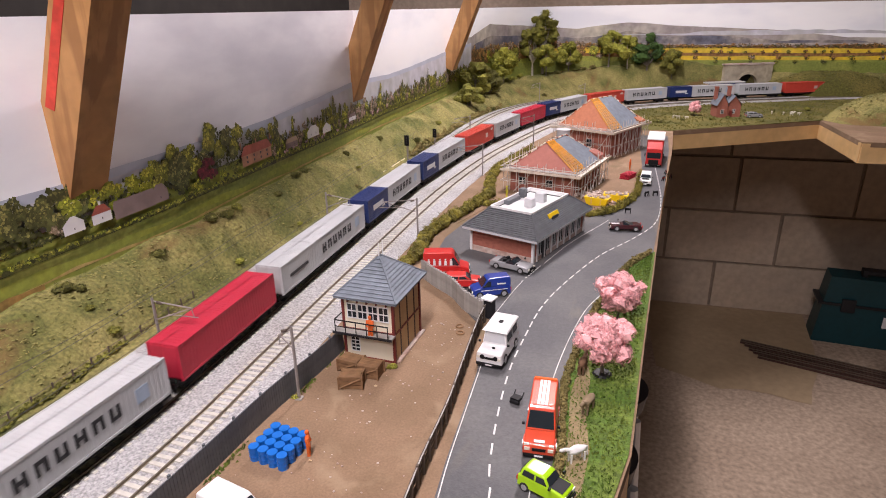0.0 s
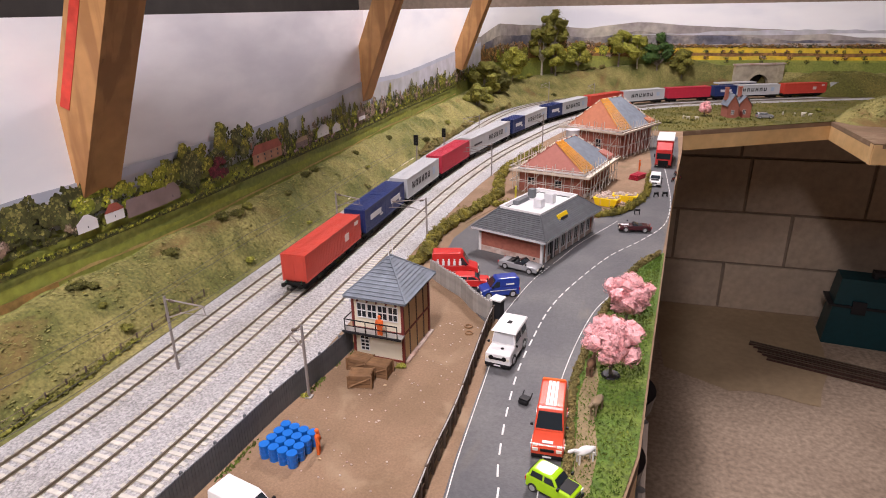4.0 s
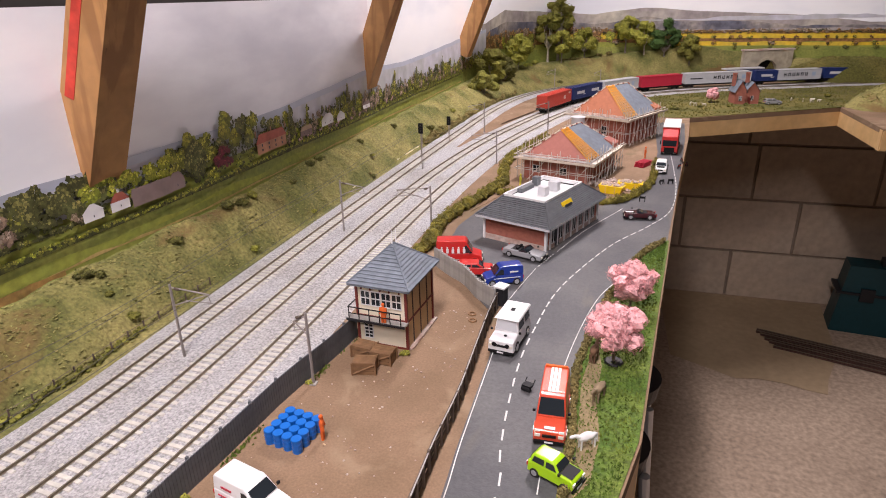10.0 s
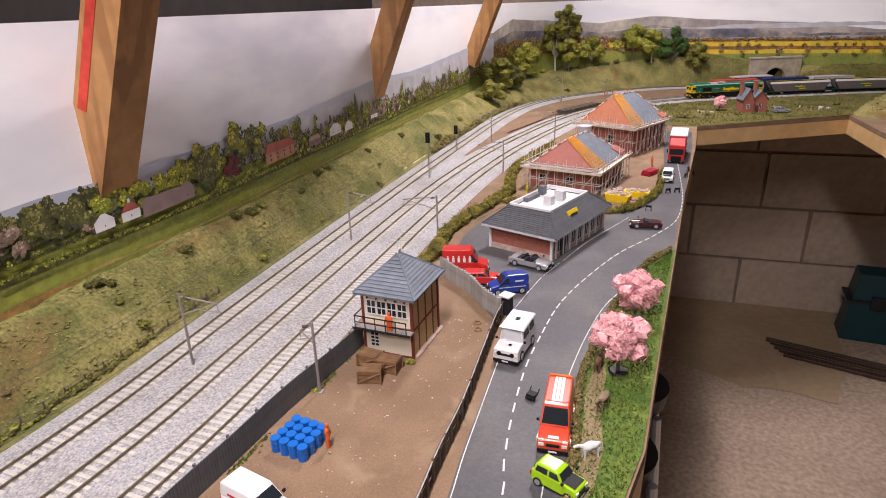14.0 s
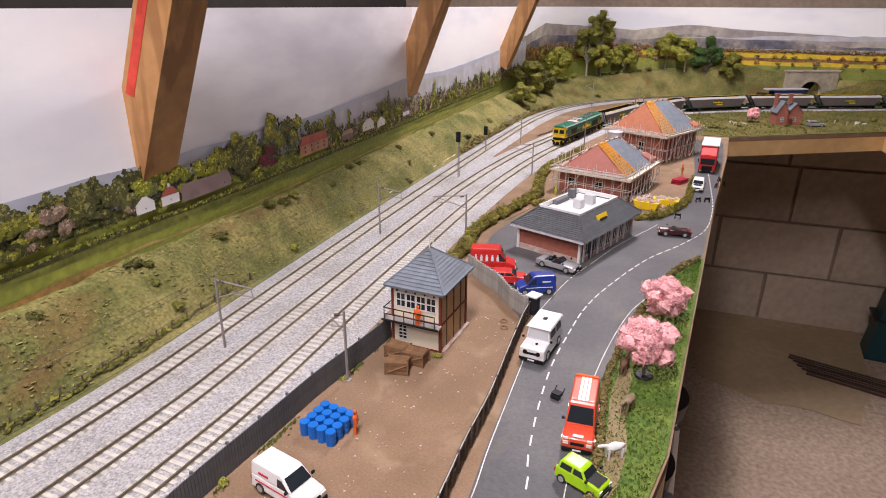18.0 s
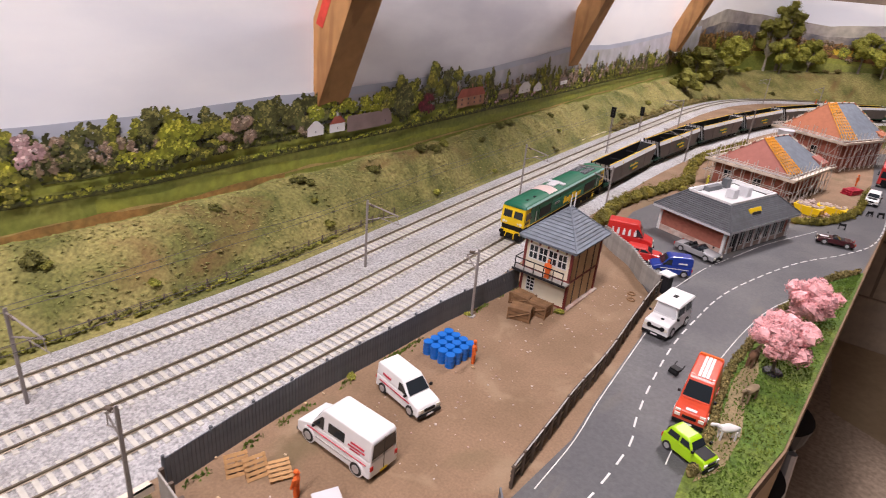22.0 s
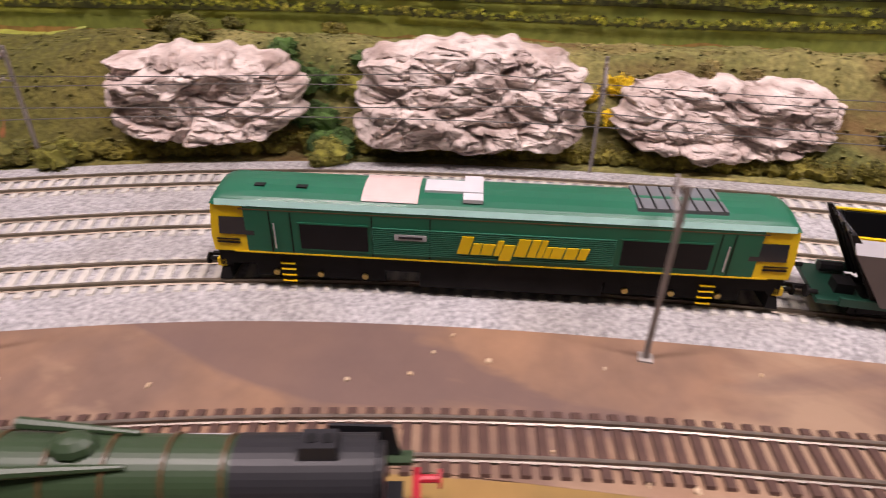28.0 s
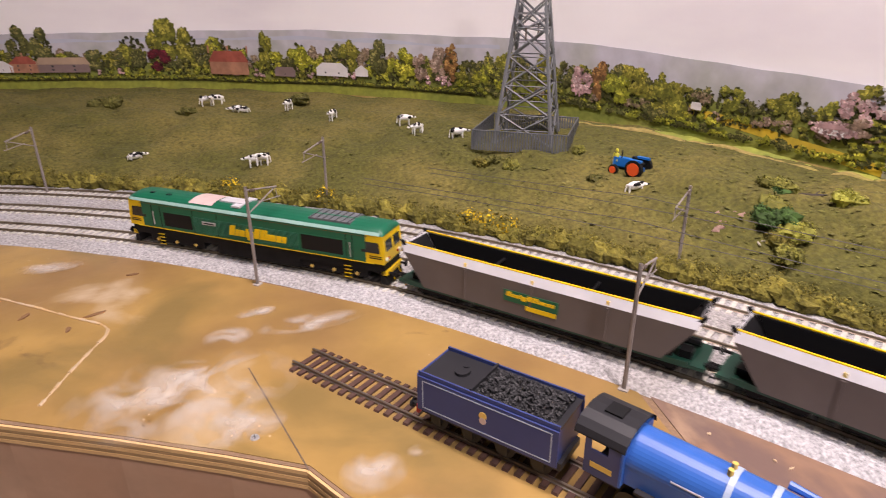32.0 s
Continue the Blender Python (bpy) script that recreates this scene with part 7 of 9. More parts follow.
def diner():
    ob = thing("diner", "brick diner with dark tiled skirt roof and white flat top", "restaurant", -50, 1041, 0, -21)
    w, d, h = 97.0, 157.0, 36.0
    for s in (-1, 1):
        part("side_wall", Geo().box(s * (w / 2 - 1.5), 0, 9, 3, d, h - 9), BRICK, ob)
        part("end_wall", Geo().box(0, s * (d / 2 - 1.5), 9, w - 6.2, 3, h - 9), BRICK, ob)
        part("plinth", Geo().box(s * (w / 2 - 1.2), 0, 0, 3.4, d + 0.8, 9), STONE_BASE, ob, "pale stone plinth")
        part("plinth", Geo().box(0, s * (d / 2 - 1.2), 0, w - 5, 3.4, 9), STONE_BASE, ob)
    for sx in (-1, 1):
        for sy in (-1, 1):
            part("corner_trim", Geo().box(sx * w / 2, sy * d / 2, 0, 3.4, 3.4, h), WHITE, ob)
    for k in range(7):
        y = -d / 2 + 20 + k * 20
        part("pilaster", Geo().box(w / 2 + 0.6, y - 9, 0, 1.6, 3.4, h), WHITE, ob)
        sash(ob, w / 2 + 0.15, y, 8, 11, 22, 2, 1, (1, 0))
    part("door", Geo().box(w / 2 + 0.5, -d / 2 + 30, 0, 1.2, 12, 27), SMOKEBOX, ob)
    # skirt roof and flat top
    a, b, a2, b2 = w / 2 + 9, d / 2 + 9, w / 2 - 17, d / 2 - 24
    z0, z1 = h, 60.0
    low, high = [(-a, -b), (a, -b), (a, b), (-a, b)], [(-a2, -b2), (a2, -b2), (a2, b2), (-a2, b2)]
    roof = part("roof", Geo().prism(low, z0 - 1.0, z0, low), SLATE_DARK, ob)
    part("eaves_fascia", Geo().box(0, -b, z0 - 2.6, 2 * a + 1, 1.2, 3.2).box(0, b, z0 - 2.6, 2 * a + 1, 1.2, 3.2).box(a, 0, z0 - 2.6, 1.2, 2 * b - 1.3, 3.2).box(-a, 0, z0 - 2.6, 1.2, 2 * b - 1.3, 3.2), HOPPER_TOP, ob, "white eaves board")
    rows = 13
    for i in range(4):
        P, Q, S, T = [np.array((*u, z)) for u, z in ((low[i], z0), (low[(i + 1) % 4], z0), (high[(i + 1) % 4], z1), (high[i], z1))]
        n = np.cross(Q - P, T - P)
        n = n / np.linalg.norm(n)
        g = Geo()
        g.face([P, Q, S, T])
        part("slope", g, SLATE_DARK, roof)
        for j in range(rows):
            k0, k1 = j / rows, (j + 1) / rows
            A, B, C, D = P + (T - P) * k0, Q + (S - Q) * k0, Q + (S - Q) * k1, P + (T - P) * k1
            h2 = Geo()
            h2.face([A + n * 1.3, B + n * 1.3, C + n * 0.2, D + n * 0.2]), h2.face([A, B, B + n * 1.3, A + n * 1.3])
            part("tile_course", h2, SLATE_DARK, roof)
        part("hip_ridge", Geo().rod(P + n, T + n, 1.2, 6), SLATE_DARK, roof)
    part("flat_top", Geo().box(0, 0, z1 - 7, 2 * a2 - 4, 2 * b2 - 4, 3), WHITE, ob, "white flat roof")
    for x, y, sx, sy in ((0, -b2, 2 * a2 + 2, 3), (0, b2, 2 * a2 + 2, 3), (-a2, 0, 3, 2 * b2 - 3.2), (a2, 0, 3, 2 * b2 - 3.2)):
        part("parapet", Geo().box(x, y, z1 - 3, sx, sy, 5.5), WHITE, ob)
    for x, y, s, t, hh in ((6, -12, 12, 12, 12), (8, 16, 15, 10, 13), (-a2 + 5, -6, 9, 34, 6), (-a2 + 6, 24, 9, 10, 13)):
        part("roof_vent_box", Geo().box(x, y, z1 - 4, s, t, hh, top=0.96), HOPPER_TOP if x > 0 else GRILLE, ob)
    sign = part("roof_sign", Geo().slab([(a - 9, 40.5), (a - 8, 40.5), (a - 15.5, 54), (a - 16.5, 54)], -27, 2), LOCO_YELLOW, ob, "yellow roof sign with dark lettering shapes")
    part("lettering_bar", Geo().slab([(a - 9.2, 43.5), (a - 8.6, 43.5), (a - 11.6, 50), (a - 12.3, 50)], -22, -3), SMOKEBOX, sign)
    return ob


def scaffold(ob, w, d, h, levels, off=15.0):
    """Poles, ledgers and plank lifts round a building."""
    sc = part("scaffold_lift", Geo().box(0, -d / 2 - off / 2 - 1, h - 3, w + 2 * off, off - 3, 1.4).box(w / 2 + off / 2 + 1, 0, h - 3, off - 3, d + 2 * off - 14, 1.4).box(-w / 2 - off / 2 - 1, 0, h - 3, off - 3, d + 2 * off - 14, 1.4), PLANK, ob, "pale scaffold planks")
    part("toe_board", Geo().box(0, -d / 2 - off - 0.5, h - 2, w + 2 * off, 1, 4).box(w / 2 + off + 0.5, 0, h - 2, 1, d + 2 * off - 3, 4), PLANK, ob)
    r = random.Random(int(w))
    spots = []
    n = int(w / 17)
    for i in range(n + 1):
        spots += [(-w / 2 + i * w / n, -d / 2 - off + 1), (-w / 2 + i * w / n, -d / 2 - 3)]
    n2 = int(d / 17)
    for i in range(n2 + 1):
        for s in (-1, 1):
            spots += [(s * (w / 2 + off - 1), -d / 2 + i * d / n2), (s * (w / 2 + 3), -d / 2 + i * d / n2)]
    for x, y in spots:
        part("scaffold_pole", Geo().rod((x, y, 0), (x + r.uniform(-1, 1), y + r.uniform(-1, 1), h + 8 + r.uniform(-3, 14)), 0.6, 6), POLE, ob)
    for z in [h * k / levels for k in range(1, levels + 1)] + [h + 6]:
        for y in (-d / 2 - off + 1, -d / 2 - 3):
            part("ledger", Geo().rod((-w / 2 - off, y, z), (w / 2 + off, y, z), 0.65, 6), POLE, ob)
        for s in (-1, 1):
            part("ledger", Geo().rod((s * (w / 2 + off - 1), -d / 2 - off, z), (s * (w / 2 + off - 1), d / 2 + 4, z), 0.65, 6), POLE, ob)
    for k in range(3):
        x = -w / 2 + (k + 0.3) * w / 3
        part("brace", Geo().rod((x, -d / 2 - off, 2), (x + w / 3.5, -d / 2 - off, h), 0.6, 6), POLE, ob)
        y = -d / 2 + k * d / 3
        part("brace", Geo().rod((w / 2 + off, y, 2), (w / 2 + off, y + d / 3, h), 0.6, 6), POLE, ob)


def new_house(x, y, rz, w, d, h, ridge, clad, label):
    """A brick house under construction: hipped front, open battens and felt on the side slopes."""
    ob = thing("house", label, "house", x, y, 0, rz, "houses under construction")
    for s in (-1, 1):
        part("side_wall", Geo().box(s * (w / 2 - 1.5), 0, 0, 3, d, h), BRICK, ob)
        part("end_wall", Geo().box(0, s * (d / 2 - 1.5), 0, w - 6.2, 3, h), BRICK, ob)
    for xx in (-w * 0.3, w * 0.12):
        sash(ob, xx, -d / 2 - 0.2, h * 0.35, 14, h * 0.3, 2, 1)
    part("eaves_board", Geo().box(0, 0, h, w + 6, d + 6, 2), HOPPER_TOP, ob, "pale eaves board")
    a, b, z0, z1 = w / 2 + 2, d / 2 + 2, h + 2, ridge
    apex, back = (-w * 0.08, -b + d * 0.28), (-w * 0.02, b - d * 0.22)
    g = Geo()
    g.face([(-a, -b, z0), (a, -b, z0), (*apex, z1)])
    part("front_slope", g, clad, ob, "smooth red-clad roof slope")
    g = Geo()
    g.face([(-a, b, z0), (-a, -b, z0), (*apex, z1), (*back, z1)])
    part("side_slope", g, clad, ob)
    g = Geo()
    g.face([(a, -b, z0), (a, b, z0), (*back, z1), (*apex, z1)])
    part("felt_slope", g, SLATE, ob, "grey roofing felt")
    g = Geo()
    g.face([(a, b, z0), (-a, b, z0), (*back, z1)])
    part("rear_slope", g, SLATE, ob)
    # open timbers in orange along the front hip
    P, A = np.array((a, -b, z0)), np.array((*apex, z1))
    Q, B = np.array((a, b, z0)), np.array((*back, z1))
    n = np.cross(Q - P, A - P)
    n = n / np.linalg.norm(n) * 1.2
    for k in range(6):
        f = k * 0.06
        lo, hi = P + (Q - P) * f, A + (B - A) * f
        part("rafter_strip", Geo().rod(lo + n, hi + n, 1.3, 4), BATTEN, ob)
    for k in range(13):
        f = (k + 0.5) / 13
        lo, hi = P + (A - P) * f, P + (Q - P) * 0.32 + ((A + (B - A) * 0.32) - (P + (Q - P) * 0.32)) * f
        part("tile_batten", Geo().rod(lo + n * 1.8, hi + n * 1.8, 0.7, 4), BATTEN, ob)
    for e0, e1 in (((-a, -b, z0), (*apex, z1)), ((*apex, z1), (*back, z1)), ((*back, z1), (a, b, z0))):
        e0, e1 = Vector(e0), Vector(e1)
        for k in range(12):
            part("ridge_tile", Geo().rod(e0 + (e1 - e0) * (k / 12) + Vector((0, 0, 0.8)), e0 + (e1 - e0) * ((k + 0.8) / 12) + Vector((0, 0, 0.8)), 1.4, 6), PLANK if k % 3 else clad, ob)
    part("dormer_wall", Geo().slab([(a - 26, z0 - 1), (a + 2, z0 - 1), (a + 2, z0 + 5), (a - 20, z0 + 14)], b - 26, b + 2), clad, ob)
    scaffold(ob, w, d, h, 2)
    return ob


def cottage():
    ob = thing("cottage", "small two-gabled red brick cottage with grey roofs", "cottage", 375, 2228, 0, 12)
    for x, w, d, h, r in ((-16, 30, 52, 40, 68), (20, 40, 36, 40, 62)):
        g = Geo().slab([(x - w / 2, 0), (x + w / 2, 0), (x + w / 2, h), (x, r), (x - w / 2, h)], -d / 2, d / 2)
        wall = part("wall", g, BRICK, ob)
        for s in (-1, 1):
            t = Geo()
            t.v += [(x + s * (w / 2 + 3), -d / 2 - 3, h - 4), (x + s * (w / 2 + 3), d / 2 + 3, h - 4), (x, d / 2 + 3, r + 2), (x, -d / 2 - 3, r + 2)]
            t.f += [(0, 1, 2, 3) if s > 0 else (3, 2, 1, 0)]
            t.v += [(p[0], p[1], p[2] - 1.5) for p in t.v[:4]]
            t.f += [(7, 6, 5, 4) if s > 0 else (4, 5, 6, 7)]
            part("roof", t, SLATE, ob, "grey slate roof")
        sash(ob, x, -d / 2 - 0.3, 12, 8, 12, 2, 2)
    part("chimney", Geo().box(-28, 8, 50, 9, 9, 34).box(-28, 8, 84, 11, 11, 3), BRICK, ob)
    part("chimney", Geo().box(8, 4, 60, 9, 9, 26).box(8, 4, 86, 11, 11, 3), BRICK, ob)
    part("door", Geo().box(12, -18.6, 0, 9, 1, 20), MAROON, ob)
    return ob


def tunnel():
    stone = material("tunnel_stone", (0.42, 0.37, 0.27), 0.9, vary=0.2, scale=80, bump=0.4, second=(0.33, 0.29, 0.22), second_scale=20)
    ob = thing("tunnel_portal", "pale stone railway tunnel portal with arched dark mouth", "tunnel", 525, 2800, 0, -68 + 90)
    w, h, r = 190.0, 104.0, 40.0
    arc = [(r * math.cos(math.pi * i / 16), 30 + r * math.sin(math.pi * i / 16)) for i in range(17)]
    out = [(w / 2, 0), (w / 2, h), (-w / 2, h), (-w / 2, 0), (-r, 0)] + arc[::-1] + [(r, 0)]
    g = Geo()
    k = len(out)
    for i in range(16):
        a0, a1 = arc[i], arc[i + 1]
        x0, x1 = a0[0], a1[0]
        for y, s in ((-8, 1), (8, -1)):
            q = [(x0, y, a0[1]), (x0, y, h), (x1, y, h), (x1, y, a1[1])]
            g.face(q[:: s])
        g.face([(a0[0], -8, a0[1]), (a1[0], -8, a1[1]), (a1[0], 8, a1[1]), (a0[0], 8, a0[1])])
    g.box(-(w / 2 + r) / 2, 0, 0, w / 2 - r, 16, h).box((w / 2 + r) / 2, 0, 0, w / 2 - r, 16, h)
    part("wall", g, stone, ob)
    ring = Geo()
    for i in range(16):
        a0, a1 = math.pi * (i + 0.05) / 16, math.pi * (i + 0.95) / 16
        pts = [(rr * math.cos(a), 30 + rr * math.sin(a)) for rr, a in ((r, a0), (r + 9, a0), (r + 9, a1), (r, a1))]
        part("arch_stone", Geo().slab(pts, -9.5, -7.5), stone, ob)
    part("parapet", Geo().box(0, 0, h, w + 8, 20, 5), STONE_BASE, ob, "pale parapet coping")
    # A black sheet behind the arch stands for the shade of the bore.
    part("mouth", Geo().box(0, 26, 0, 2 * r + 20, 2, 76), BLACK, ob, "black sheet for the unlit tunnel bore")
    return ob


signal_box()
diner()
new_house(-41, 1361, -15, 122, 158, 42, 86, BRICK_PINK, "half-roofed pinkish brick house inside scaffolding")
new_house(28, 1700, -27, 132, 158, 58, 118, BRICK_ORANGE, "tall orange brick house with open roof battens and scaffolding")
cottage()
tunnel()

# ---- overhead line, signals, fences ----
def mast(x, y, rz, arms, height=88, z=0.0, label="grey steel overhead line mast with wire arms", lean=0.0):
    """rz: the way its arms reach; arms: their lengths."""
    ob = thing("line_mast", label, "mast", x, y, z, rz, "overhead line masts")
    part("post", Geo().box(0, 0, 0, 1.5, 2.4, height, top=0.9).box(0, 0, 0, 2.6, 0.9, height, top=0.9), STEEL, ob)
    part("footing", Geo().box(0, 0, 0, 6, 6, 1.4), CONCRETE_POST, ob)
    for k, l in enumerate(arms):
        d = 1 if l > 0 else -1
        part("arm", Geo().rod((0, 0, height - 3), (l, 0, height - 9), 0.75, 6), STEEL, ob)
        part("stay", Geo().rod((0, 0, height - 22), (l * 0.95, 0, height - 9), 0.6, 6), STEEL, ob)
        part("registration_arm", Geo().rod((l * 0.35, 0, height - 16), (l * 1.1, 0, height - 18), 0.5, 6).rod((l * 0.95, 0, height - 9), (l * 1.0, 0, height - 18), 0.4, 5), STEEL, ob)
        part("insulator", Geo().rod((d * 4, 0, height - 4.2), (d * 9, 0, height - 5.2), 1.4, 8), FENCE_BROWN, ob)
    return ob


def contact_wire(line, s0, s1, off, z, every=330.0):
    """A thin messenger and contact wire over a line."""
    ob = thing("overhead_wire", "thin dark overhead wires above the line", "wire")
    for zz, sag in ((z, 0.6), (z + 9, 5.0)):
        g, s = Geo(), s0
        last = None
        while s < s1:
            k = ((s - s0) % every) / every
            p = (*line.side(s, off), zz - sag * 4 * k * (1 - k))
            if last:
                g.rod(last, p, 0.28, 4)
            last = p
            s += every / 10
        tagged(part("wire", g, WIRE, ob), kind="stuff")
    return ob


for x, y, rz, arms, h in (
    (-333, 607, 8, (38,), 80), (-361, 280, 6, (40,), 80), (-328, 958, 2, (36,), 80), (-192, 601, 186, (12,), 72), (-219, 272, 186, (10,), 80), (-208, 1003, 182, (52,), 66),
    (-193, 1395, 190, (52,), 66), (-284, 1680, 190, (40,), 74), (-128, 1684, 200, (30,), 80), (-196, 2363, 215, (30,), 80), (-45, 2350, 230, (30,), 80),
    (-241, -326, 178, (30,), 82), (-181, -599, 205, (30,), 82), (-34, -913, 215, (34,), 84), (158, -1141, 222, (34,), 84), (-425, -352, 0, (36,), 80), (-345, -712, 25, (36,), 80), (-173, -1030, 33, (36,), 80), (66, -1308, 45, (36,), 80), (363, -1477, 55, (36,), 80),
):
    mast(x, y, rz, arms, h, ground_at(x, y) if x < -400 else 0.0)
contact_wire(T1, T1.nearest(-408, -100), T1.nearest(-20, -1210), 0, 66)
contact_wire(T2, T2.nearest(-354, -60), T2.nearest(60, -1190), 0, 66)
contact_wire(T2, T2.nearest(-270, 1520), T2.nearest(-352, 0), 0, 66)
contact_wire(T1, T1.nearest(-345, 1450), T1.nearest(-402, 0), 0, 66)


def colour_signal(x, y, rz, h):
    ob = thing("colour_light_signal", "black colour-light railway signal on a grey post", "signal", x, y, 0, rz)
    part("post", Geo().rod((0, 0, 0), (0, 0, h - 14), 1.1, 8), STEEL, ob)
    part("head", Geo().box(0, 0, h - 18, 7, 4, 18).box(0, -2.4, h - 19, 9, 0.8, 20), BLACK, ob, "black signal head")
    for k in range(3):
        part("lens", Geo().rod((0, -2.9, h - 14 + k * 5), (0, -3.8, h - 14 + k * 5), 1.5, 8), SMOKEBOX, ob)
    part("ladder", Geo().rod((-1.6, 3.4, 0), (-1.6, 2, h - 14), 0.4, 5).rod((1.6, 3.4, 0), (1.6, 2, h - 14), 0.4, 5), STEEL, ob)
    part("base", Geo().box(0, 0, 0, 7, 7, 2), CONCRETE_POST, ob)
    return ob


colour_signal(-325, 1314, 0, 92)
colour_signal(-340, 1560, 0, 60)
colour_signal(-258, 62, 200, 60)


def palisade(pts, h=25.0):
    ob = thing("palisade_fence", "tall grey steel palisade fence beside the line", "fence")
    l = Line(pts)
    one = mesh_of("pale", Geo().box(0, 0, 0, 2.7, 0.9, h, top=0.9), FENCE_GREY)
    for s in np.arange(1.5, l.s[-1], 2.95):
        d = l.way(s)
        part("pale", one, None, ob, at=(*l.at(s), 0), rz=math.degrees(math.atan2(d[1], d[0])))
    for s in np.arange(0, l.s[-1], 34.0):
        part("fence_post", Geo().box(*l.side(s, 1.6), 0, 1.8, 1.8, h + 1), FENCE_GREY, ob)
    g = Geo()
    for z in (6, h - 6):
        part("fence_rail", Geo().strip([[(*l.side(s, 0.9), z), (*l.side(s, 0.9), z + 1.6)] for s in np.arange(0, l.s[-1], 10)]), FENCE_GREY, ob)


def panel_fence(pts, h, step, panel, post, name, label, post_out=1.5, cap=1.0):
    ob = thing(name, label, "fence")
    l = Line(pts)
    s = 0.0
    while s + step <= l.s[-1] + 1:
        a, b = l.at(s), l.at(min(s + step, l.s[-1]))
        m, w = (a + b) / 2, b - a
        ang = math.degrees(math.atan2(w[1], w[0]))
        part("panel", Geo().box(0, 0, 0, np.linalg.norm(w) - 0.6, 1.2, h), panel, ob, at=(*m, 0), rz=ang)
        part("fence_post", Geo().box(0, -post_out, 0, 2.2, 2.6, h + cap), post, ob, at=(*a, 0), rz=ang)
        s += step
    return ob


def rail_fence(pts, h=19.0, mat=FENCE_BROWN):
    ob = thing("rail_fence", "dark weathered post and rail fence between yard and road", "fence")
    l = Line(pts)
    r = random.Random(8)
    for s in np.arange(0, l.s[-1], 15.0):
        x, y = l.at(s)
        part("fence_post", Geo().box(x, y, 0, 2.0, 2.0, h + r.uniform(-1, 2)), mat, ob)
    for z in (4, 9, 13.5, 17):
        for s in np.arange(0, l.s[-1] - 15, 15.0):
            a, b = l.side(s, 1.3), l.side(s + 15, 1.3)
            part("rail", Geo().rod((*a, z + r.uniform(-0.8, 0.8)), (*b, z + r.uniform(-0.8, 0.8)), 0.8, 5), mat, ob)
    part("top_strip", Geo().strip([[(*l.side(s, -0.5), h + 0.4), (*l.side(s, 0.5), h + 0.4)] for s in np.arange(0, l.s[-1], 10)]), FENCE_WOOD, ob, "pale fence capping")
    return ob


palisade([(-222, 296), (-222, 360), (-219, 430), (-212, 500), (-205, 575), (-194, 640), (-188, 690)])
panel_fence([(-220, 290), (-190, 284), (-162, 278), (-133, 272), (-108, 266), (-92, 266), (-78, 276), (-60, 302), (-46, 340), (-38, 372)], 20, 14, CONCRETE_POST, FENCE_BROWN, "concrete_fence", "grey concrete panel fence with dark posts round the yard", -2.0)
panel_fence([(-34, 385), (-46, 398), (-60, 418)], 22, 15, FENCE_GREY, FENCE_GREY, "yard_gate", "dark grey sheet gate panels at the yard entrance")
rail_fence([(-56, 432), (-57, 496), (-58, 538), (-57, 602), (-60, 673), (-63, 751), (-62, 786)])
panel_fence([(-66, 779), (-90, 800), (-113, 831), (-140, 854), (-166, 880)], 24, 5.2, FENCE_WOOD, FENCE_WOOD, "timber_fence", "weathered grey close-boarded timber fence", 0.8)
ob = thing("kiosk", "dark cabinet with white flat top at the fence end", "cabinet", -60, 792, 0, -20)
part("body", Geo().box(0, 0, 0, 10, 10, 22), SMOKEBOX, ob)
part("top", Geo().box(0, 0, 22, 14, 14, 1.6), WHITE, ob, "white flat top")
single("lineside_fence", Geo().strip([[(*FOOT_LINE.side(s, -6), 0), (*FOOT_LINE.side(s, -6), 5.5)] for s in np.arange(FOOT_LINE.nearest(-372, 1750), FOOT_LINE.nearest(-404, 780), 14)]).strip([[(*FOOT_LINE.side(s, -6), 5.5), (*FOOT_LINE.side(s, -8), 5.5)] for s in np.arange(FOOT_LINE.nearest(-372, 1750), FOOT_LINE.nearest(-404, 780), 14)]), CREAM, "low pale cable trough fence along the bank foot", "fence")
single("edging_strip", Geo().strip([[(*p, 5.0) for p in ((a - 3, b), (a + 3, b))] for a, b in ((-256, 104), (-250, 135), (-243, 168), (-235, 225), (-230, 290))]).prism([(-253, 104), (-247, 135), (-240, 168), (-232, 225), (-227, 290), (-229, 290), (-234, 225), (-242, 168), (-249, 135), (-255, 104)], 0, 5), PLANK, "long pale timber edging strip beside the ballast", "strip")


def wire_fence():
    ob = thing("wire_fence", "low dark post and wire fence at the bank foot", "fence")
    l = FOOT_LINE
    a, b = l.nearest(-404, 760), l.nearest(-452, 60)
    for s in np.arange(a, b, 22.0):
        x, y = l.side(s, -4)
        part("fence_post", Geo().box(x, y, 0, 1.2, 1.2, 13), FENCE_BROWN, ob)
    for z in (5, 11.5):
        g = Geo()
        for s in np.arange(a, b - 22, 22.0):
            g.rod((*l.side(s, -4), z), (*l.side(s + 22, -4), z), 0.35, 4)
        tagged(part("wire", g, FENCE_BROWN, ob), kind="stuff")


wire_fence()


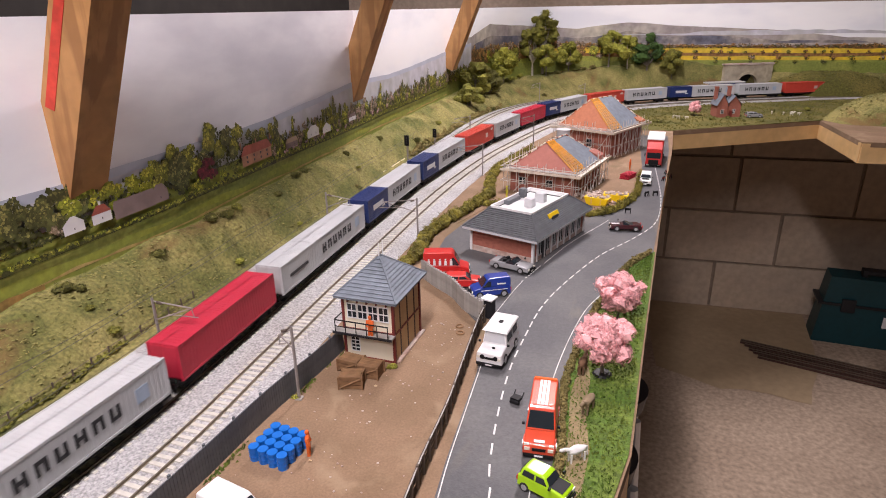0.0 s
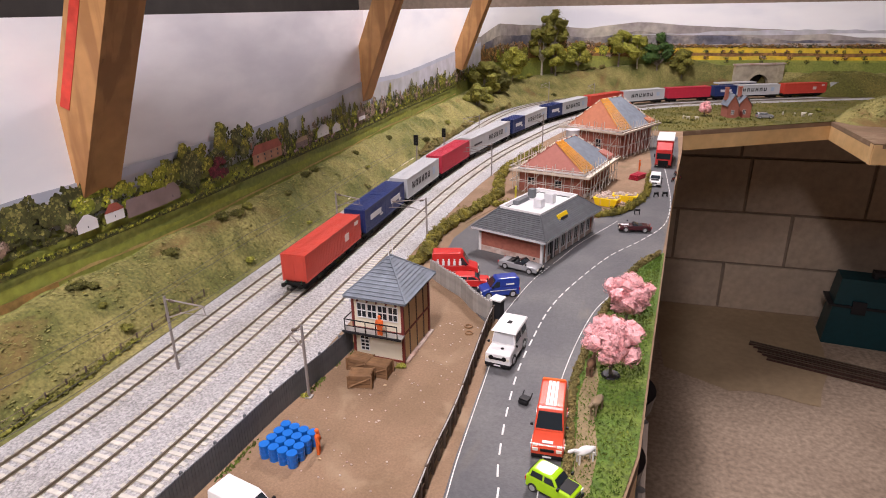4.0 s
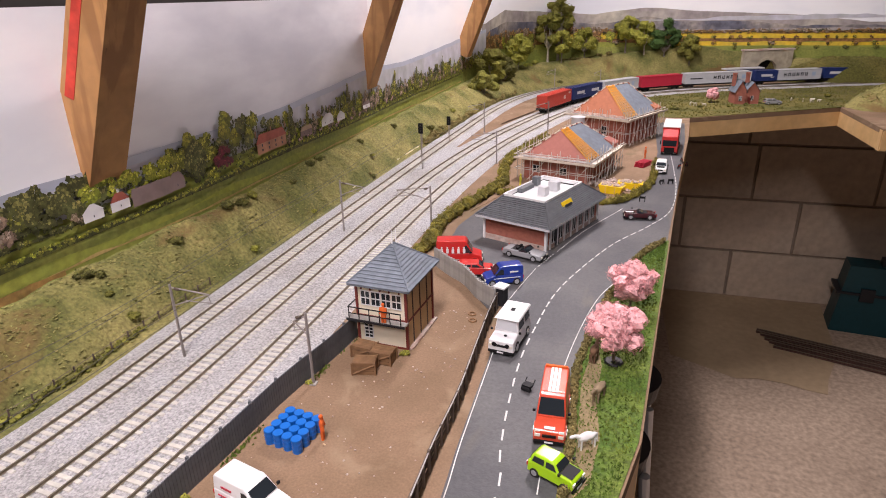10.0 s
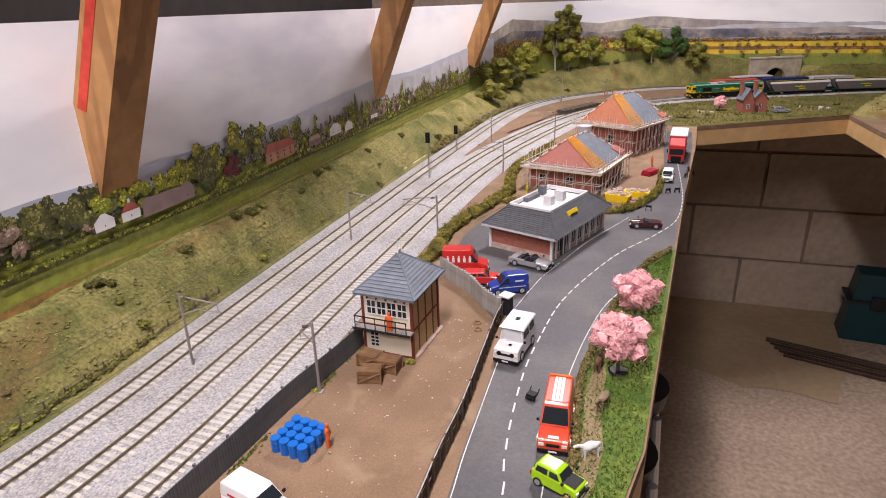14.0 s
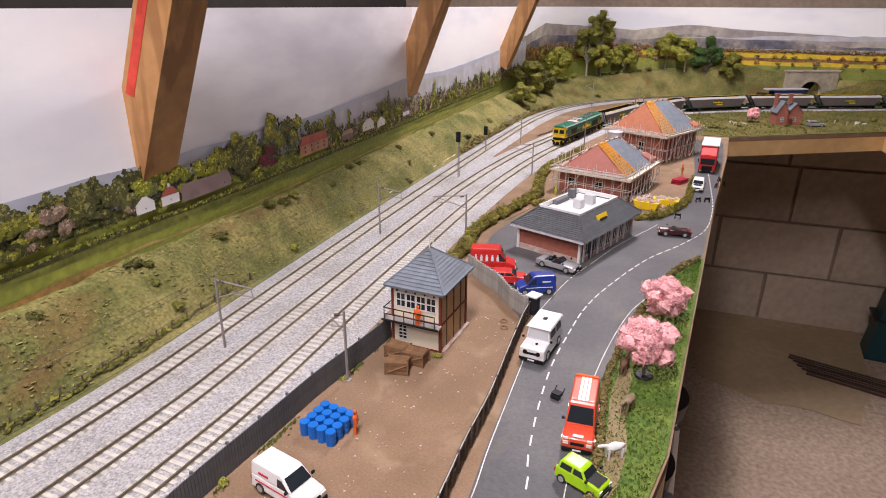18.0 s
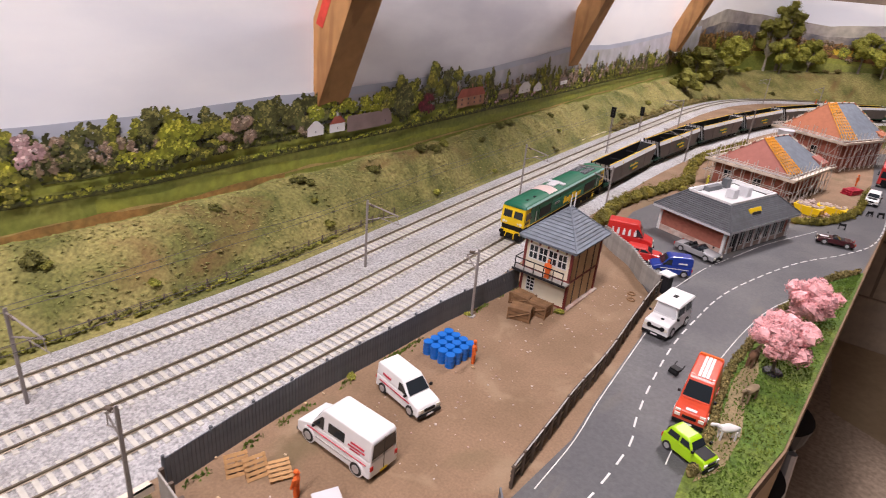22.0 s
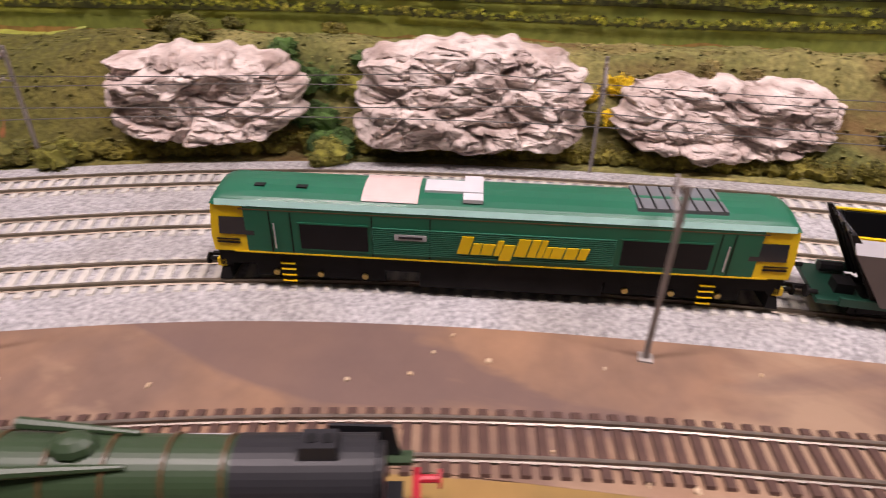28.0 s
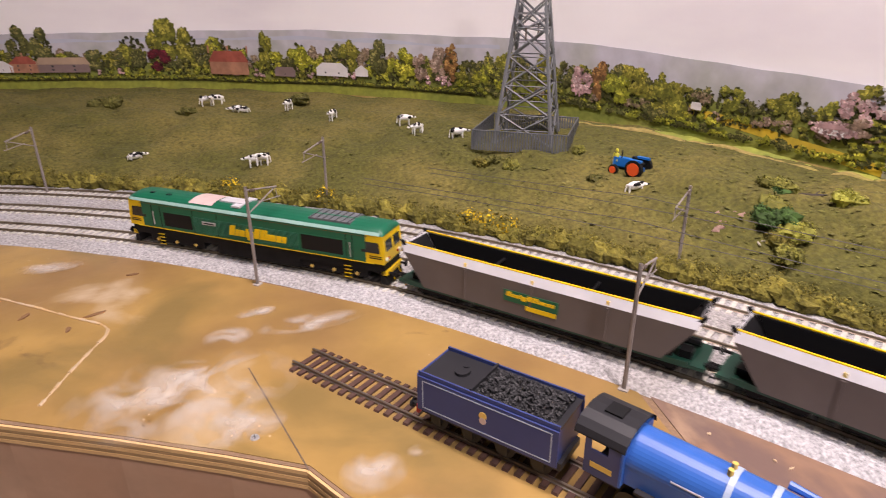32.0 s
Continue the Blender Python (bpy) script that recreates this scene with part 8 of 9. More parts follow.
# ---- greenery ----
def hedge(pts, w, h, mat, label, base=None, step=5.0, seed=1, extra=None):
    ob = thing("hedge", label, "hedge", kind="stuff")
    r = random.Random(seed)
    l = Line(pts)
    g, leaf = Geo(), Geo()
    for s in np.arange(0, l.s[-1], step):
        x, y = l.side(s, r.uniform(-1, 1) * w * 0.22)
        z = base(x, y) if base else 0.0
        k = 0.8 + 0.45 * r.random()
        g.blob(x, y, z + h * 0.36 * k, w * 0.36 * k, w * 0.36 * k, h * 0.40 * k, r, 0.4, 5, 8)
        for _ in range(4):
            e = w * 0.26
            leaf.tufts(x + r.uniform(-e, e), y + r.uniform(-e, e), z + h * r.uniform(0.25, 0.95) * k, min(w, h) * r.uniform(0.24, 0.38), 30, r, 0.85)
    part("hedge_body", g, mat, ob)
    part("hedge_leaves", leaf, mat, ob)
    if extra:
        f = Geo()
        for s, mm in extra:
            x, y = l.at(s)
            f.tufts(x, y, (base(x, y) if base else 0) + h * 0.8, w * 0.5, 70, r, 1.5)
        part("gorse_flowers", f, GORSE, ob, "yellow gorse flowers")
    return ob


def bush(x, y, rad, mat, label, z=None, seed=1, flat=0.7, name="bush"):
    r = random.Random(seed)
    z = ground_at(x, y) if z is None else z
    ob = thing(name, label, "bush", x, y, z, kind="stuff")
    g, leaf = Geo(), Geo()
    for _ in range(7):
        a, d = r.random() * 6.28, rad * 0.55 * r.random()
        k = rad * (0.35 + 0.3 * r.random())
        cx, cy = d * math.cos(a), d * math.sin(a)
        g.blob(cx, cy, k * flat * 0.8, k * 0.66, k * 0.66, k * flat * 0.7, r, 0.4, 5, 8)
        for _ in range(9):
            v = Vector((r.gauss(0, 1), r.gauss(0, 1), r.gauss(0.3, 1))).normalized() * k * 0.72
            leaf.tufts(cx + v.x, cy + v.y, max(0.5, k * flat * 0.8 + v.z * flat), k * r.uniform(0.2, 0.36), 20, r, min(1.0, 0.35 + rad * 0.04))
    part("foliage", g, mat, ob)
    part("leaves", leaf, mat, ob)
    return ob


def tree(x, y, z, h, w, leaf_mat, bark, label, seed, lumps=16, base=False, trunk=0.35, size=2.0, per=110):
    r = random.Random(seed)
    ob = thing("tree", label, "tree", x, y, z)
    t = part("trunk", Geo().rod((0, 0, -2), (r.uniform(-2, 2), r.uniform(-2, 2), h * trunk), h * 0.022 + 0.6, 8, h * 0.014 + 0.3), bark, ob)
    g, body = Geo(), Geo()
    for i in range(lumps):
        a, u = r.random() * 6.28, r.random()
        zz = h * (trunk + (1 - trunk) * (0.12 + 0.78 * u))
        d = w * 0.5 * (0.35 + 0.55 * r.random()) * math.sqrt(max(0.15, 1 - (2 * u - 0.85) ** 2))
        cx, cy = d * math.cos(a), d * math.sin(a)
        k = w * (0.15 + 0.09 * r.random())
        part("limb", Geo().rod((0, 0, h * trunk * 0.85), (cx, cy, zz), h * 0.012 + 0.2, 5, 0.25), bark, ob)
        body.blob(cx, cy, zz, k * 0.8, k * 0.8, k * 0.68, r, 0.6, 5, 7)
        g.tufts(cx, cy, zz, k, per, r, size, 0.85)
    part("crown", body, leaf_mat, ob)
    part("leaves", g, leaf_mat, ob)
    if base:
        part("base_disc", Geo().rod((0, 0, 0), (0, 0, 1.6), 9, 16, 7.5), SMOKEBOX, ob, "round black plastic base")
    return ob


hedge([(38, 520), (37, 571), (33, 643), (34, 698), (46, 792), (58, 851), (86, 958), (118, 1020)], 7, 8, HEDGE_TAN, "low tan hedge along the verge", seed=2, step=2.4)
hedge([(-196, 905), (-190, 950), (-196, 1022), (-182, 1106), (-160, 1190), (-150, 1260), (-165, 1330), (-170, 1420), (-150, 1520), (-120, 1640)], 20, 17, HEDGE, "bushy olive green hedge beside the line", seed=3, step=4.5)
hedge([(-146, 1192), (-110, 1186), (-72, 1180), (-30, 1174), (29, 1174), (62, 1192), (84, 1234), (104, 1300), (112, 1380), (118, 1450)], 13, 13, HEDGE, "clipped olive green hedge round the building site", seed=4, step=4.5)
hedge([(-300, -790), (-235, -920), (-158, -1045), (-70, -1165), (25, -1268), (145, -1372), (275, -1458), (430, -1548), (600, -1625)], 24, 20, HEDGE, "long flowering olive hedge between line and pasture", base=ground_at, seed=5, step=5.0, extra=[(430, 0), (452, 0), (470, 0), (640, 0), (760, 0)])
hedge([(-455, -100), (-458, -215), (-446, -350), (-428, -480), (-400, -590), (-366, -680), (-315, -790)], 15, 12, HEDGE, "low scrub at the foot of the rocks", base=ground_at, seed=6, step=5.0)

for i, (x, y, rad, mat) in enumerate(((-503, 212, 17, BUSH), (-492, 226, 15, BUSH), (-500, 195, 12, BUSH), (-478, 345, 13, BUSH), (-470, 352, 9, LEAF_DARK), (-468, 520, 10, BUSH), (-470, 640, 12, BUSH), (-463, 650, 9, BUSH), (-452, 757, 12, BUSH), (-455, 872, 13, BUSH), (-450, 898, 16, BUSH), (-448, 922, 12, LEAF_DARK), (-453, 1105, 14, BUSH), (-448, 1130, 12, BUSH), (-445, 1300, 12, BUSH), (-440, 1465, 14, BUSH), (-446, 128, 14, LEAF_DARK), (-455, 60, 12, LEAF_DARK), (-424, 420, 9, LEAF_GREEN), (-420, 640, 10, LEAF_DARK), (-410, 850, 10, LEAF_GREEN), (-405, 1010, 9, LEAF_GREEN), (-395, 1600, 16, BUSH), (-405, 1800, 18, LEAF_DARK), (-330, 2220, 16, BUSH), (-200, 2560, 18, BUSH),
    (-465, -668, 24, BUSH), (-440, -650, 16, LEAF_DARK), (-430, -500, 20, LEAF_DARK), (-446, -488, 18, LEAF_DEEP), (-452, -520, 16, LEAF_DEEP), (-470, -360, 14, GORSE), (-462, -352, 12, HEDGE), (-480, -150, 16, BUSH), (-470, -120, 12, HEDGE), (-505, -560, 16, HEDGE), (-500, -640, 18, BUSH), (-480, -700, 14, HEDGE),
    (-190, -1180, 15, BUSH), (-300, -1055, 20, LEAF_DARK), (-320, -1000, 22, LEAF_GREEN), (-330, -940, 20, BUSH), (-360, -860, 24, HEDGE), (40, -1640, 26, BUSH), (200, -1660, 22, BUSH))):
    bush(x, y, rad, mat, "low dark scrub bush on the bank" if mat is BUSH else "small green scenic bush on the bank", seed=20 + i, flat=0.62)

tree(64, 702, 1.4, 56, 48, BLOSSOM, BARK, "pink blossom tree on a round black base", 1, 30, True, 0.34, 0.95, 330)
tree(76, 812, 1.4, 52, 46, BLOSSOM, BARK, "pink blossom tree on the grass verge", 2, 30, False, 0.34, 0.95, 330)
tree(292, 2228, 1.2, 42, 42, BLOSSOM, BARK, "small pink blossom tree beside the cottage", 3, 16, False, 0.25, 2.0)
for i, (x, y, h, w, m, b, k) in enumerate(((-392, 2120, 80, 90, LEAF_DARK, BARK, 0.1), (-394, 2270, 122, 112, LEAF_DARK, BARK, 0.12), (-370, 2350, 92, 90, BUSH, BARK, 0.1), (-352, 2540, 128, 104, LEAF_GREEN, BARK, 0.25), (-272, 2742, 190, 118, LEAF_DARK, BARK_PALE, 0.3), (-232, 2742, 244, 104, LEAF_DARK, BARK, 0.42), (-216, 2722, 128, 84, LEAF_GREEN, BARK, 0.3), (-135, 2800, 112, 92, LEAF_GREEN, BARK, 0.2), (19, 2832, 140, 94, LEAF_GREEN, BARK, 0.34), (91, 2834, 116, 104, LEAF_GREEN, BARK_PALE, 0.32), (166, 2838, 138, 104, LEAF_DEEP, BARK, 0.12), (262, 2842, 108, 94, LEAF_DARK, BARK, 0.16))):
    tree(x, y, ground_at(x, y), h, w, m, b, "tall model tree with clumped foliage on the bank" if h > 140 else "small rounded model tree on the bank", 40 + i, 17, False, k, 2.0, 230)
for i, (x, y, q, m) in enumerate(((-330, 2640, 26, LEAF_GREEN), (-312, 2690, 20, LEAF_GREEN), (-80, 2810, 16, HEDGE_TAN), (-40, 2815, 18, HEDGE_TAN), (-176, 2770, 18, BUSH))):
    bush(x, y, q, m, "yellow-green scrub below the trees", None, 150 + i, 0.7)


def rock(x0, y0, x1, y1, z0, z1, seed, depth=30):
    """A cast plaster outcrop: a rounded, cracked and ledged face set into the bank."""
    a, b = np.array((x0, y0)), np.array((x1, y1))
    w = np.linalg.norm(b - a)
    n = np.array((-(b - a)[1], (b - a)[0])) / w
    if n[0] > 0:
        n = -n
    nu, nv, rows = 150, 72, []
    for j in range(nv + 1):
        row = []
        for i in range(nu + 1):
            u, v = 2 * i / nu - 1, 2 * j / nv - 1
            # square grid bent to a rounded outline
            ru, rv = u * math.sqrt(1 - 0.30 * v * v), v * math.sqrt(1 - 0.42 * u * u)
            q = Vector((ru * w / 60, rv * (z1 - z0) / 34, seed * 7.3))
            face = (1 - abs(u) ** 9) ** 0.5 * (1 - abs(v) ** 9) ** 0.5
            facet = 0.0
            for k, amount in ((0.9, 9.0), (2.1, 3.0)):
                at = Vector((q.x * k + 0.5 * noise.noise(q * 1.3), q.y * k * 1.25, seed))
                near, cells = noise.voronoi(at)
                slope = noise.noise_vector(cells[0] * 3.1)
                facet += amount * noise.noise(cells[0] * 2.7) + amount * 2.0 * slope.dot(at - cells[0]) - max(0.0, 0.09 - near[1] + near[0]) * amount * 5.0
            grain = noise.turbulence(Vector((q.x * 2.2 + q.y, q.y * 3.6, seed)), 6, True) * 4.0 - 2.8
            d = (1 - face) * depth * 1.0 - depth * 0.3 - (facet + grain) * face + (rv + 1) * 0.5 * depth * 0.5
            wob = 1 + 0.17 * noise.noise(Vector((u * 2.0, v * 2.0, seed))) + 0.10 * noise.noise(Vector((u * 5.5, v * 5.5, seed)))
            p = (a + b) / 2 + (b - a) / 2 * ru * wob + n * d
            row.append((p[0], p[1], (z0 + z1) / 2 + (z1 - z0) / 2 * rv * wob + 3 * noise.noise(q * 3)))
        rows.append(row)
    return tagged(part("rock", Geo().strip(rows[::-1]), ROCK), "pale creamy plaster rock outcrop set in the bank", "rock", "rock outcrops")


rock(-360, -672, -394, -546, 13, 74, 3)
rock(-394, -508, -428, -356, 10, 82, 5)
rock(-436, -334, -464, -182, 8, 60, 8)


# ---- pasture: pylon, tractor, cows ----
def pylon(x, y, rz):
    z = ground_at(x, y)
    ob = thing("pylon", "grey lattice electricity pylon in a fenced square", "pylon", x, y, z, rz)
    hw = lambda t: 28 * (1 - t) ** 1.45 + 6
    H = 300.0
    corner = [(-1, -1), (1, -1), (1, 1), (-1, 1)]
    n = 11
    lv = [H * (1 - (1 - k / n) ** 1.25) for k in range(n + 1)]
    for cx, cy in corner:
        part("leg", Geo().rod((cx * hw(0), cy * hw(0), 0), (cx * hw(0.5), cy * hw(0.5), H * 0.5), 2.2, 5).rod((cx * hw(0.5), cy * hw(0.5), H * 0.5), (cx * hw(1), cy * hw(1), H), 1.8, 5), PYLON, ob)
    for i in range(n):
        a, b = hw(lv[i] / H), hw(lv[i + 1] / H)
        g = Geo()
        for q in range(4):
            (ax, ay), (bx, by) = corner[q], corner[(q + 1) % 4]
            g.rod((ax * a, ay * a, lv[i]), (bx * b, by * b, lv[i + 1]), 1.2, 4).rod((bx * a, by * a, lv[i]), (ax * b, ay * b, lv[i + 1]), 1.2, 4)
            g.rod((ax * b, ay * b, lv[i + 1]), (bx * b, by * b, lv[i + 1]), 0.7, 4)
            m = ((ax + bx) * (a + b) / 4, (ay + by) * (a + b) / 4, (lv[i] + lv[i + 1]) / 2)
            g.rod(m, (ax * (a + b) / 2, ay * (a + b) / 2, (lv[i] + lv[i + 1]) / 2), 0.6, 4).rod(m, (bx * (a + b) / 2, by * (a + b) / 2, (lv[i] + lv[i + 1]) / 2), 0.6, 4)
        part("lattice", g, PYLON, ob)
    for z0, l in ((126, 42), (182, 52), (238, 40)):
        for s in (-1, 1):
            k = hw(z0 / H)
            part("cross_arm", Geo().rod((s * k, k, z0), (s * l, 0, z0 + 5), 0.9, 4).rod((s * k, -k, z0), (s * l, 0, z0 + 5), 0.9, 4).rod((s * k, k, z0 + 16), (s * l, 0, z0 + 5), 0.9, 4).rod((s * k, -k, z0 + 16), (s * l, 0, z0 + 5), 0.9, 4), PYLON, ob)
            part("insulator", Geo().rod((s * l, 0, z0 + 5), (s * l, 0, z0 - 8), 1.0, 6), FENCE_BROWN, ob)
    for q in range(4):
        (ax, ay), (bx, by) = corner[q], corner[(q + 1) % 4]
        f = part("fence_panel", Geo().rod((ax * 55, ay * 55, 0), (ax * 55, ay * 55, 20), 1.0, 6).rod((ax * 55, ay * 55, 19), (bx * 55, by * 55, 19), 0.8, 5), FENCE_GREY, ob)
        for k in range(34):
            t = k / 34
            part("pale", Geo().box(55 * (ax + (bx - ax) * t), 55 * (ay + (by - ay) * t), -4, 2.3 if ay == by else 0.7, 0.7 if ay == by else 2.3, 23), FENCE_GREY, f)
    return ob


def tractor(x, y, rz):
    z = ground_at(x, y)
    ob = thing("tractor", "blue vintage tractor with orange wheels on the pasture", "tractor", x, y, z, rz)
    part("bonnet", Geo().box(9, 0, 8, 20, 7, 9, top=0.92), paint("tractor_blue", (0.01, 0.16, 0.55), 0.4), ob)
    part("grille", Geo().box(19.3, 0, 8, 1, 6, 8), SILVER, ob)
    part("chassis", Geo().box(2, 0, 6, 34, 5, 4), paint("tractor_blue_dark", (0.01, 0.10, 0.36), 0.4), ob)
    tyre = paint("orange_wheel", (0.75, 0.10, 0.02), 0.5)
    for s in (-1, 1):
        for xx, r in ((-9, 9.5), (14, 5.2)):
            w = part("wheel", Geo().rod((xx, s * 8, r), (xx, s * 12, r), r, 16), BLACK, ob)
            part("rim", Geo().rod((xx, s * 12, r), (xx, s * 12.6, r), r * 0.72, 14), tyre, w, "orange wheel disc")
        part("mudguard", Geo().box(-9, s * 8.5, 17, 14, 4, 2), paint("tractor_mudguard", (0.01, 0.16, 0.55), 0.4), ob)
    part("exhaust", Geo().rod((10, 2, 16), (10, 2, 25), 0.8, 6), BLACK, ob)
    part("seat", Geo().box(-12, 0, 13, 5, 6, 2), BLACK, ob)
    part("steering_wheel", Geo().rod((-3, 0, 17), (-4, 0, 20), 2.6, 10), BLACK, ob)
    return ob


def animal(name, label, x, y, rz, size, mat, down=False, z=None, category="animal"):
    """A small four-legged model animal."""
    z = ground_at(x, y) if z is None else z
    ob = thing(name, label, category, x, y, z, rz)
    r = random.Random(int(x * 7 + y))
    k = size
    leg = 0.06 if down else 0.5
    body = Geo().blob(0, 0, k * (leg + 0.26), k * 0.62, k * 0.25, k * 0.27, r, 0.2, 7, 10)
    part("body", body, mat, ob, smooth=True)
    part("neck", Geo().rod((k * 0.45, 0, k * (leg + 0.32)), (k * 0.8, 0, k * (leg + 0.5 if name != "cow" else leg + 0.3)), k * 0.15, 8, k * 0.1), mat, ob)
    part("head", Geo().blob(k * 0.92, 0, k * (leg + 0.48 if name != "cow" else leg + 0.26), k * 0.22, k * 0.10, k * 0.11, r, 0.1, 5, 8), mat, ob, smooth=True)
    if name == "cow":
        for q in range(8):
            a, u = r.choice((1, -1)) * r.uniform(0.2, 1.5), r.uniform(-0.48, 0.48)
            part("hide_patch", Geo().blob(k * u, k * 0.19 * math.sin(a), k * (leg + 0.27) + k * 0.19 * math.cos(a), k * r.uniform(0.13, 0.2), k * 0.11, k * 0.13, r, 0.3, 5, 7), BLACK, ob, "black hide patch", smooth=True)
        part("muzzle_patch", Geo().blob(k * 0.86, 0, k * (leg + 0.3), k * 0.13, k * 0.115, k * 0.12, r, 0.1, 5, 7), BLACK, ob, "black face", smooth=True)
    for sx in (-0.42, 0.42):
        for s in (-1, 1):
            part("leg", Geo().rod((k * sx, s * k * 0.14, 0), (k * sx, s * k * 0.14, k * (leg + 0.15)), k * 0.05, 6, k * 0.08), mat, ob)
    part("tail", Geo().rod((-k * 0.6, 0, k * (leg + 0.35)), (-k * 0.68, 0, k * leg * 0.5), k * 0.04, 5), mat, ob)
    return ob


pylon(-187, -1325, 51.5)
tractor(-229, -1176, -66)
TRACTOR_FIGURE = (-222, -1192)
r, g = random.Random(19), Geo()
for _ in range(14):
    x, y = -238 + r.gauss(0, 9), -1050 + r.gauss(0, 6)
    k = r.uniform(4, 7)
    g.blob(x, y, ground_at(x, y) + 3, k, k * 0.8, k * 0.7, r, 0.5, 4, 7)
tagged(part("boulders", g, RUBBLE_PINK), "heap of pinkish boulders on the pasture", "boulders", kind="stuff")
for x, y, ln, rz, m in ((-322, -1040, 34, 150, BUSH_BARK), (-240, -1016, 20, 60, BARK_PALE), (-266, -1130, 22, 140, BARK_PALE)):
    single("log", Geo().rod((-ln / 2, 0, 1.6), (ln / 2, 0, 2.6), 2.6 if m is not BARK_PALE else 1.5, 9, 1.6 if m is not BARK_PALE else 0.8).rod((ln * 0.1, 0, 2), (ln * 0.3, 5, 5), 0.8, 6, 0.4), m, "fallen bare tree trunk lying on the pasture", "log", x, y, ground_at(x, y), rz)
for i, (x, y, q, m) in enumerate(((-262, -1020, 22, LEAF_DEEP), (-276, -1034, 22, LEAF_DARK), (-250, -1002, 22, HEDGE), (-292, -1048, 14, LEAF_DEEP), (-240, -985, 18, LEAF_DARK), (-262, -1000, 20, LEAF_GREEN), (-206, -1236, 12, LEAF_DARK), (-110, -1290, 15, HEDGE), (-125, -1282, 12, BUSH), (300, -1745, 26, BUSH), (325, -1750, 22, BUSH))):
    bush(x, y, q, m, "leafy scrub growing on the pasture", None, 170 + i, 0.8)
r = random.Random(77)
for i, (x, y) in enumerate(((172, -1682), (156, -1672), (131, -1625), (124, -1618), (60, -1601), (11, -1523), (-73, -1461), (-76, -1415), (-108, -1358), (-212, -1144), (267, -1519), (128, -1433), (120, -1428))):
    animal("cow", "black and white cow grazing on the pasture", x, y, r.choice((20, 200)) + r.uniform(-45, 45), 15, COW, i in (2, 3, 10), category="cow")
animal("horse", "brown horse standing behind the verge hedge", 46, 700, 80, 15, FUR_BROWN, z=1.4, category="horse")
animal("horse", "dun horse grazing on the verge", 54, 641, 250, 15, FUR_TAN, z=1.4, category="horse")
animal("horse", "white horse standing on the verge", 49, 577, 215, 13.5, FUR_WHITE, z=1.4, category="horse")
for x, y in ((227, 2165), (240, 2158), (264, 2152), (549, 2278), (568, 2262), (590, 2275), (575, 2290), (520, 2292)):
    animal("sheep", "small cream sheep in the far meadow", x, y, r.uniform(0, 360), 9, SHEEP, z=1.2, category="sheep")


# ---- small things ----
def figure(x, y, rz, coat, label, z=0.0, h=23.0):
    """A moulded model figure, kept to a plain shape."""
    g = Geo()
    k = h / 23
    for s in (-1, 1):
        g.rod((0, s * 1.5 * k, 0), (0, s * 1.3 * k, 11 * k), 1.3 * k, 6, 1.6 * k)
        g.rod((0, s * 3.2 * k, 17.5 * k), (1.5 * k, s * 3.6 * k, 10.5 * k), 1.0 * k, 6)
    g.blob(0, 0, 14 * k, 2.2 * k, 3.4 * k, 5 * k, random.Random(1), 0.05, 6, 8).blob(0, 0, 21 * k, 1.8 * k, 1.8 * k, 2.0 * k, random.Random(2), 0, 5, 8)
    return single("model_figure", g, coat, label, "figurine", x, y, z, rz)


figure(-150, 536, 20, HIVIS, "orange moulded model figure beside the blue drums")
figure(-157, 340, 200, HIVIS, "orange moulded model figure beside the pallets")
figure(-150, 670, -90, HIVIS, "orange moulded model figure on the signal box balcony", 31, 21)
figure(-118, 1246, 0, HIVIS_Y, "yellow moulded model figure by the site hedge")
figure(96, 1500, 0, HIVIS, "orange moulded model figure on the building site")
figure(*TRACTOR_FIGURE, 0, HIVIS_Y, "yellow moulded model figure beside the tractor", ground_at(*TRACTOR_FIGURE), 24)
figure(-60, 2480, 0, HIVIS, "orange moulded model figure beside the far line", 3)
figure(-35, 2510, 0, HIVIS, "orange moulded model figure beside the far line", 3)
figure(15, 2550, 0, HIVIS, "orange moulded model figure beside the far line", 3)


def drum():
    ob = thing("drum", "blue plastic drum stacked in the yard", "drum", group="drums in the yard")
    part("shell", Geo().rod((0, 0, 0), (0, 0, 11.5), 4.0, 14), BARREL_BLUE, ob)
    part("rim", Geo().rod((0, 0, 11.2), (0, 0, 12.2), 4.3, 14, 4.1), BARREL_BLUE, ob)
    part("hoop", Geo().rod((0, 0, 3.6), (0, 0, 4.3), 4.3, 14).rod((0, 0, 7.4), (0, 0, 8.1), 4.3, 14), BARREL_BLUE, ob)
    return ob


first = drum()
first.matrix_basis = place(-188, 522)
for i in range(4):
    for j in range(4):
        if i + j:
            copy_thing(first, place(-188 + i * 8.6 + j * 1.2, 522 + j * 8.8 - i * 1.4))


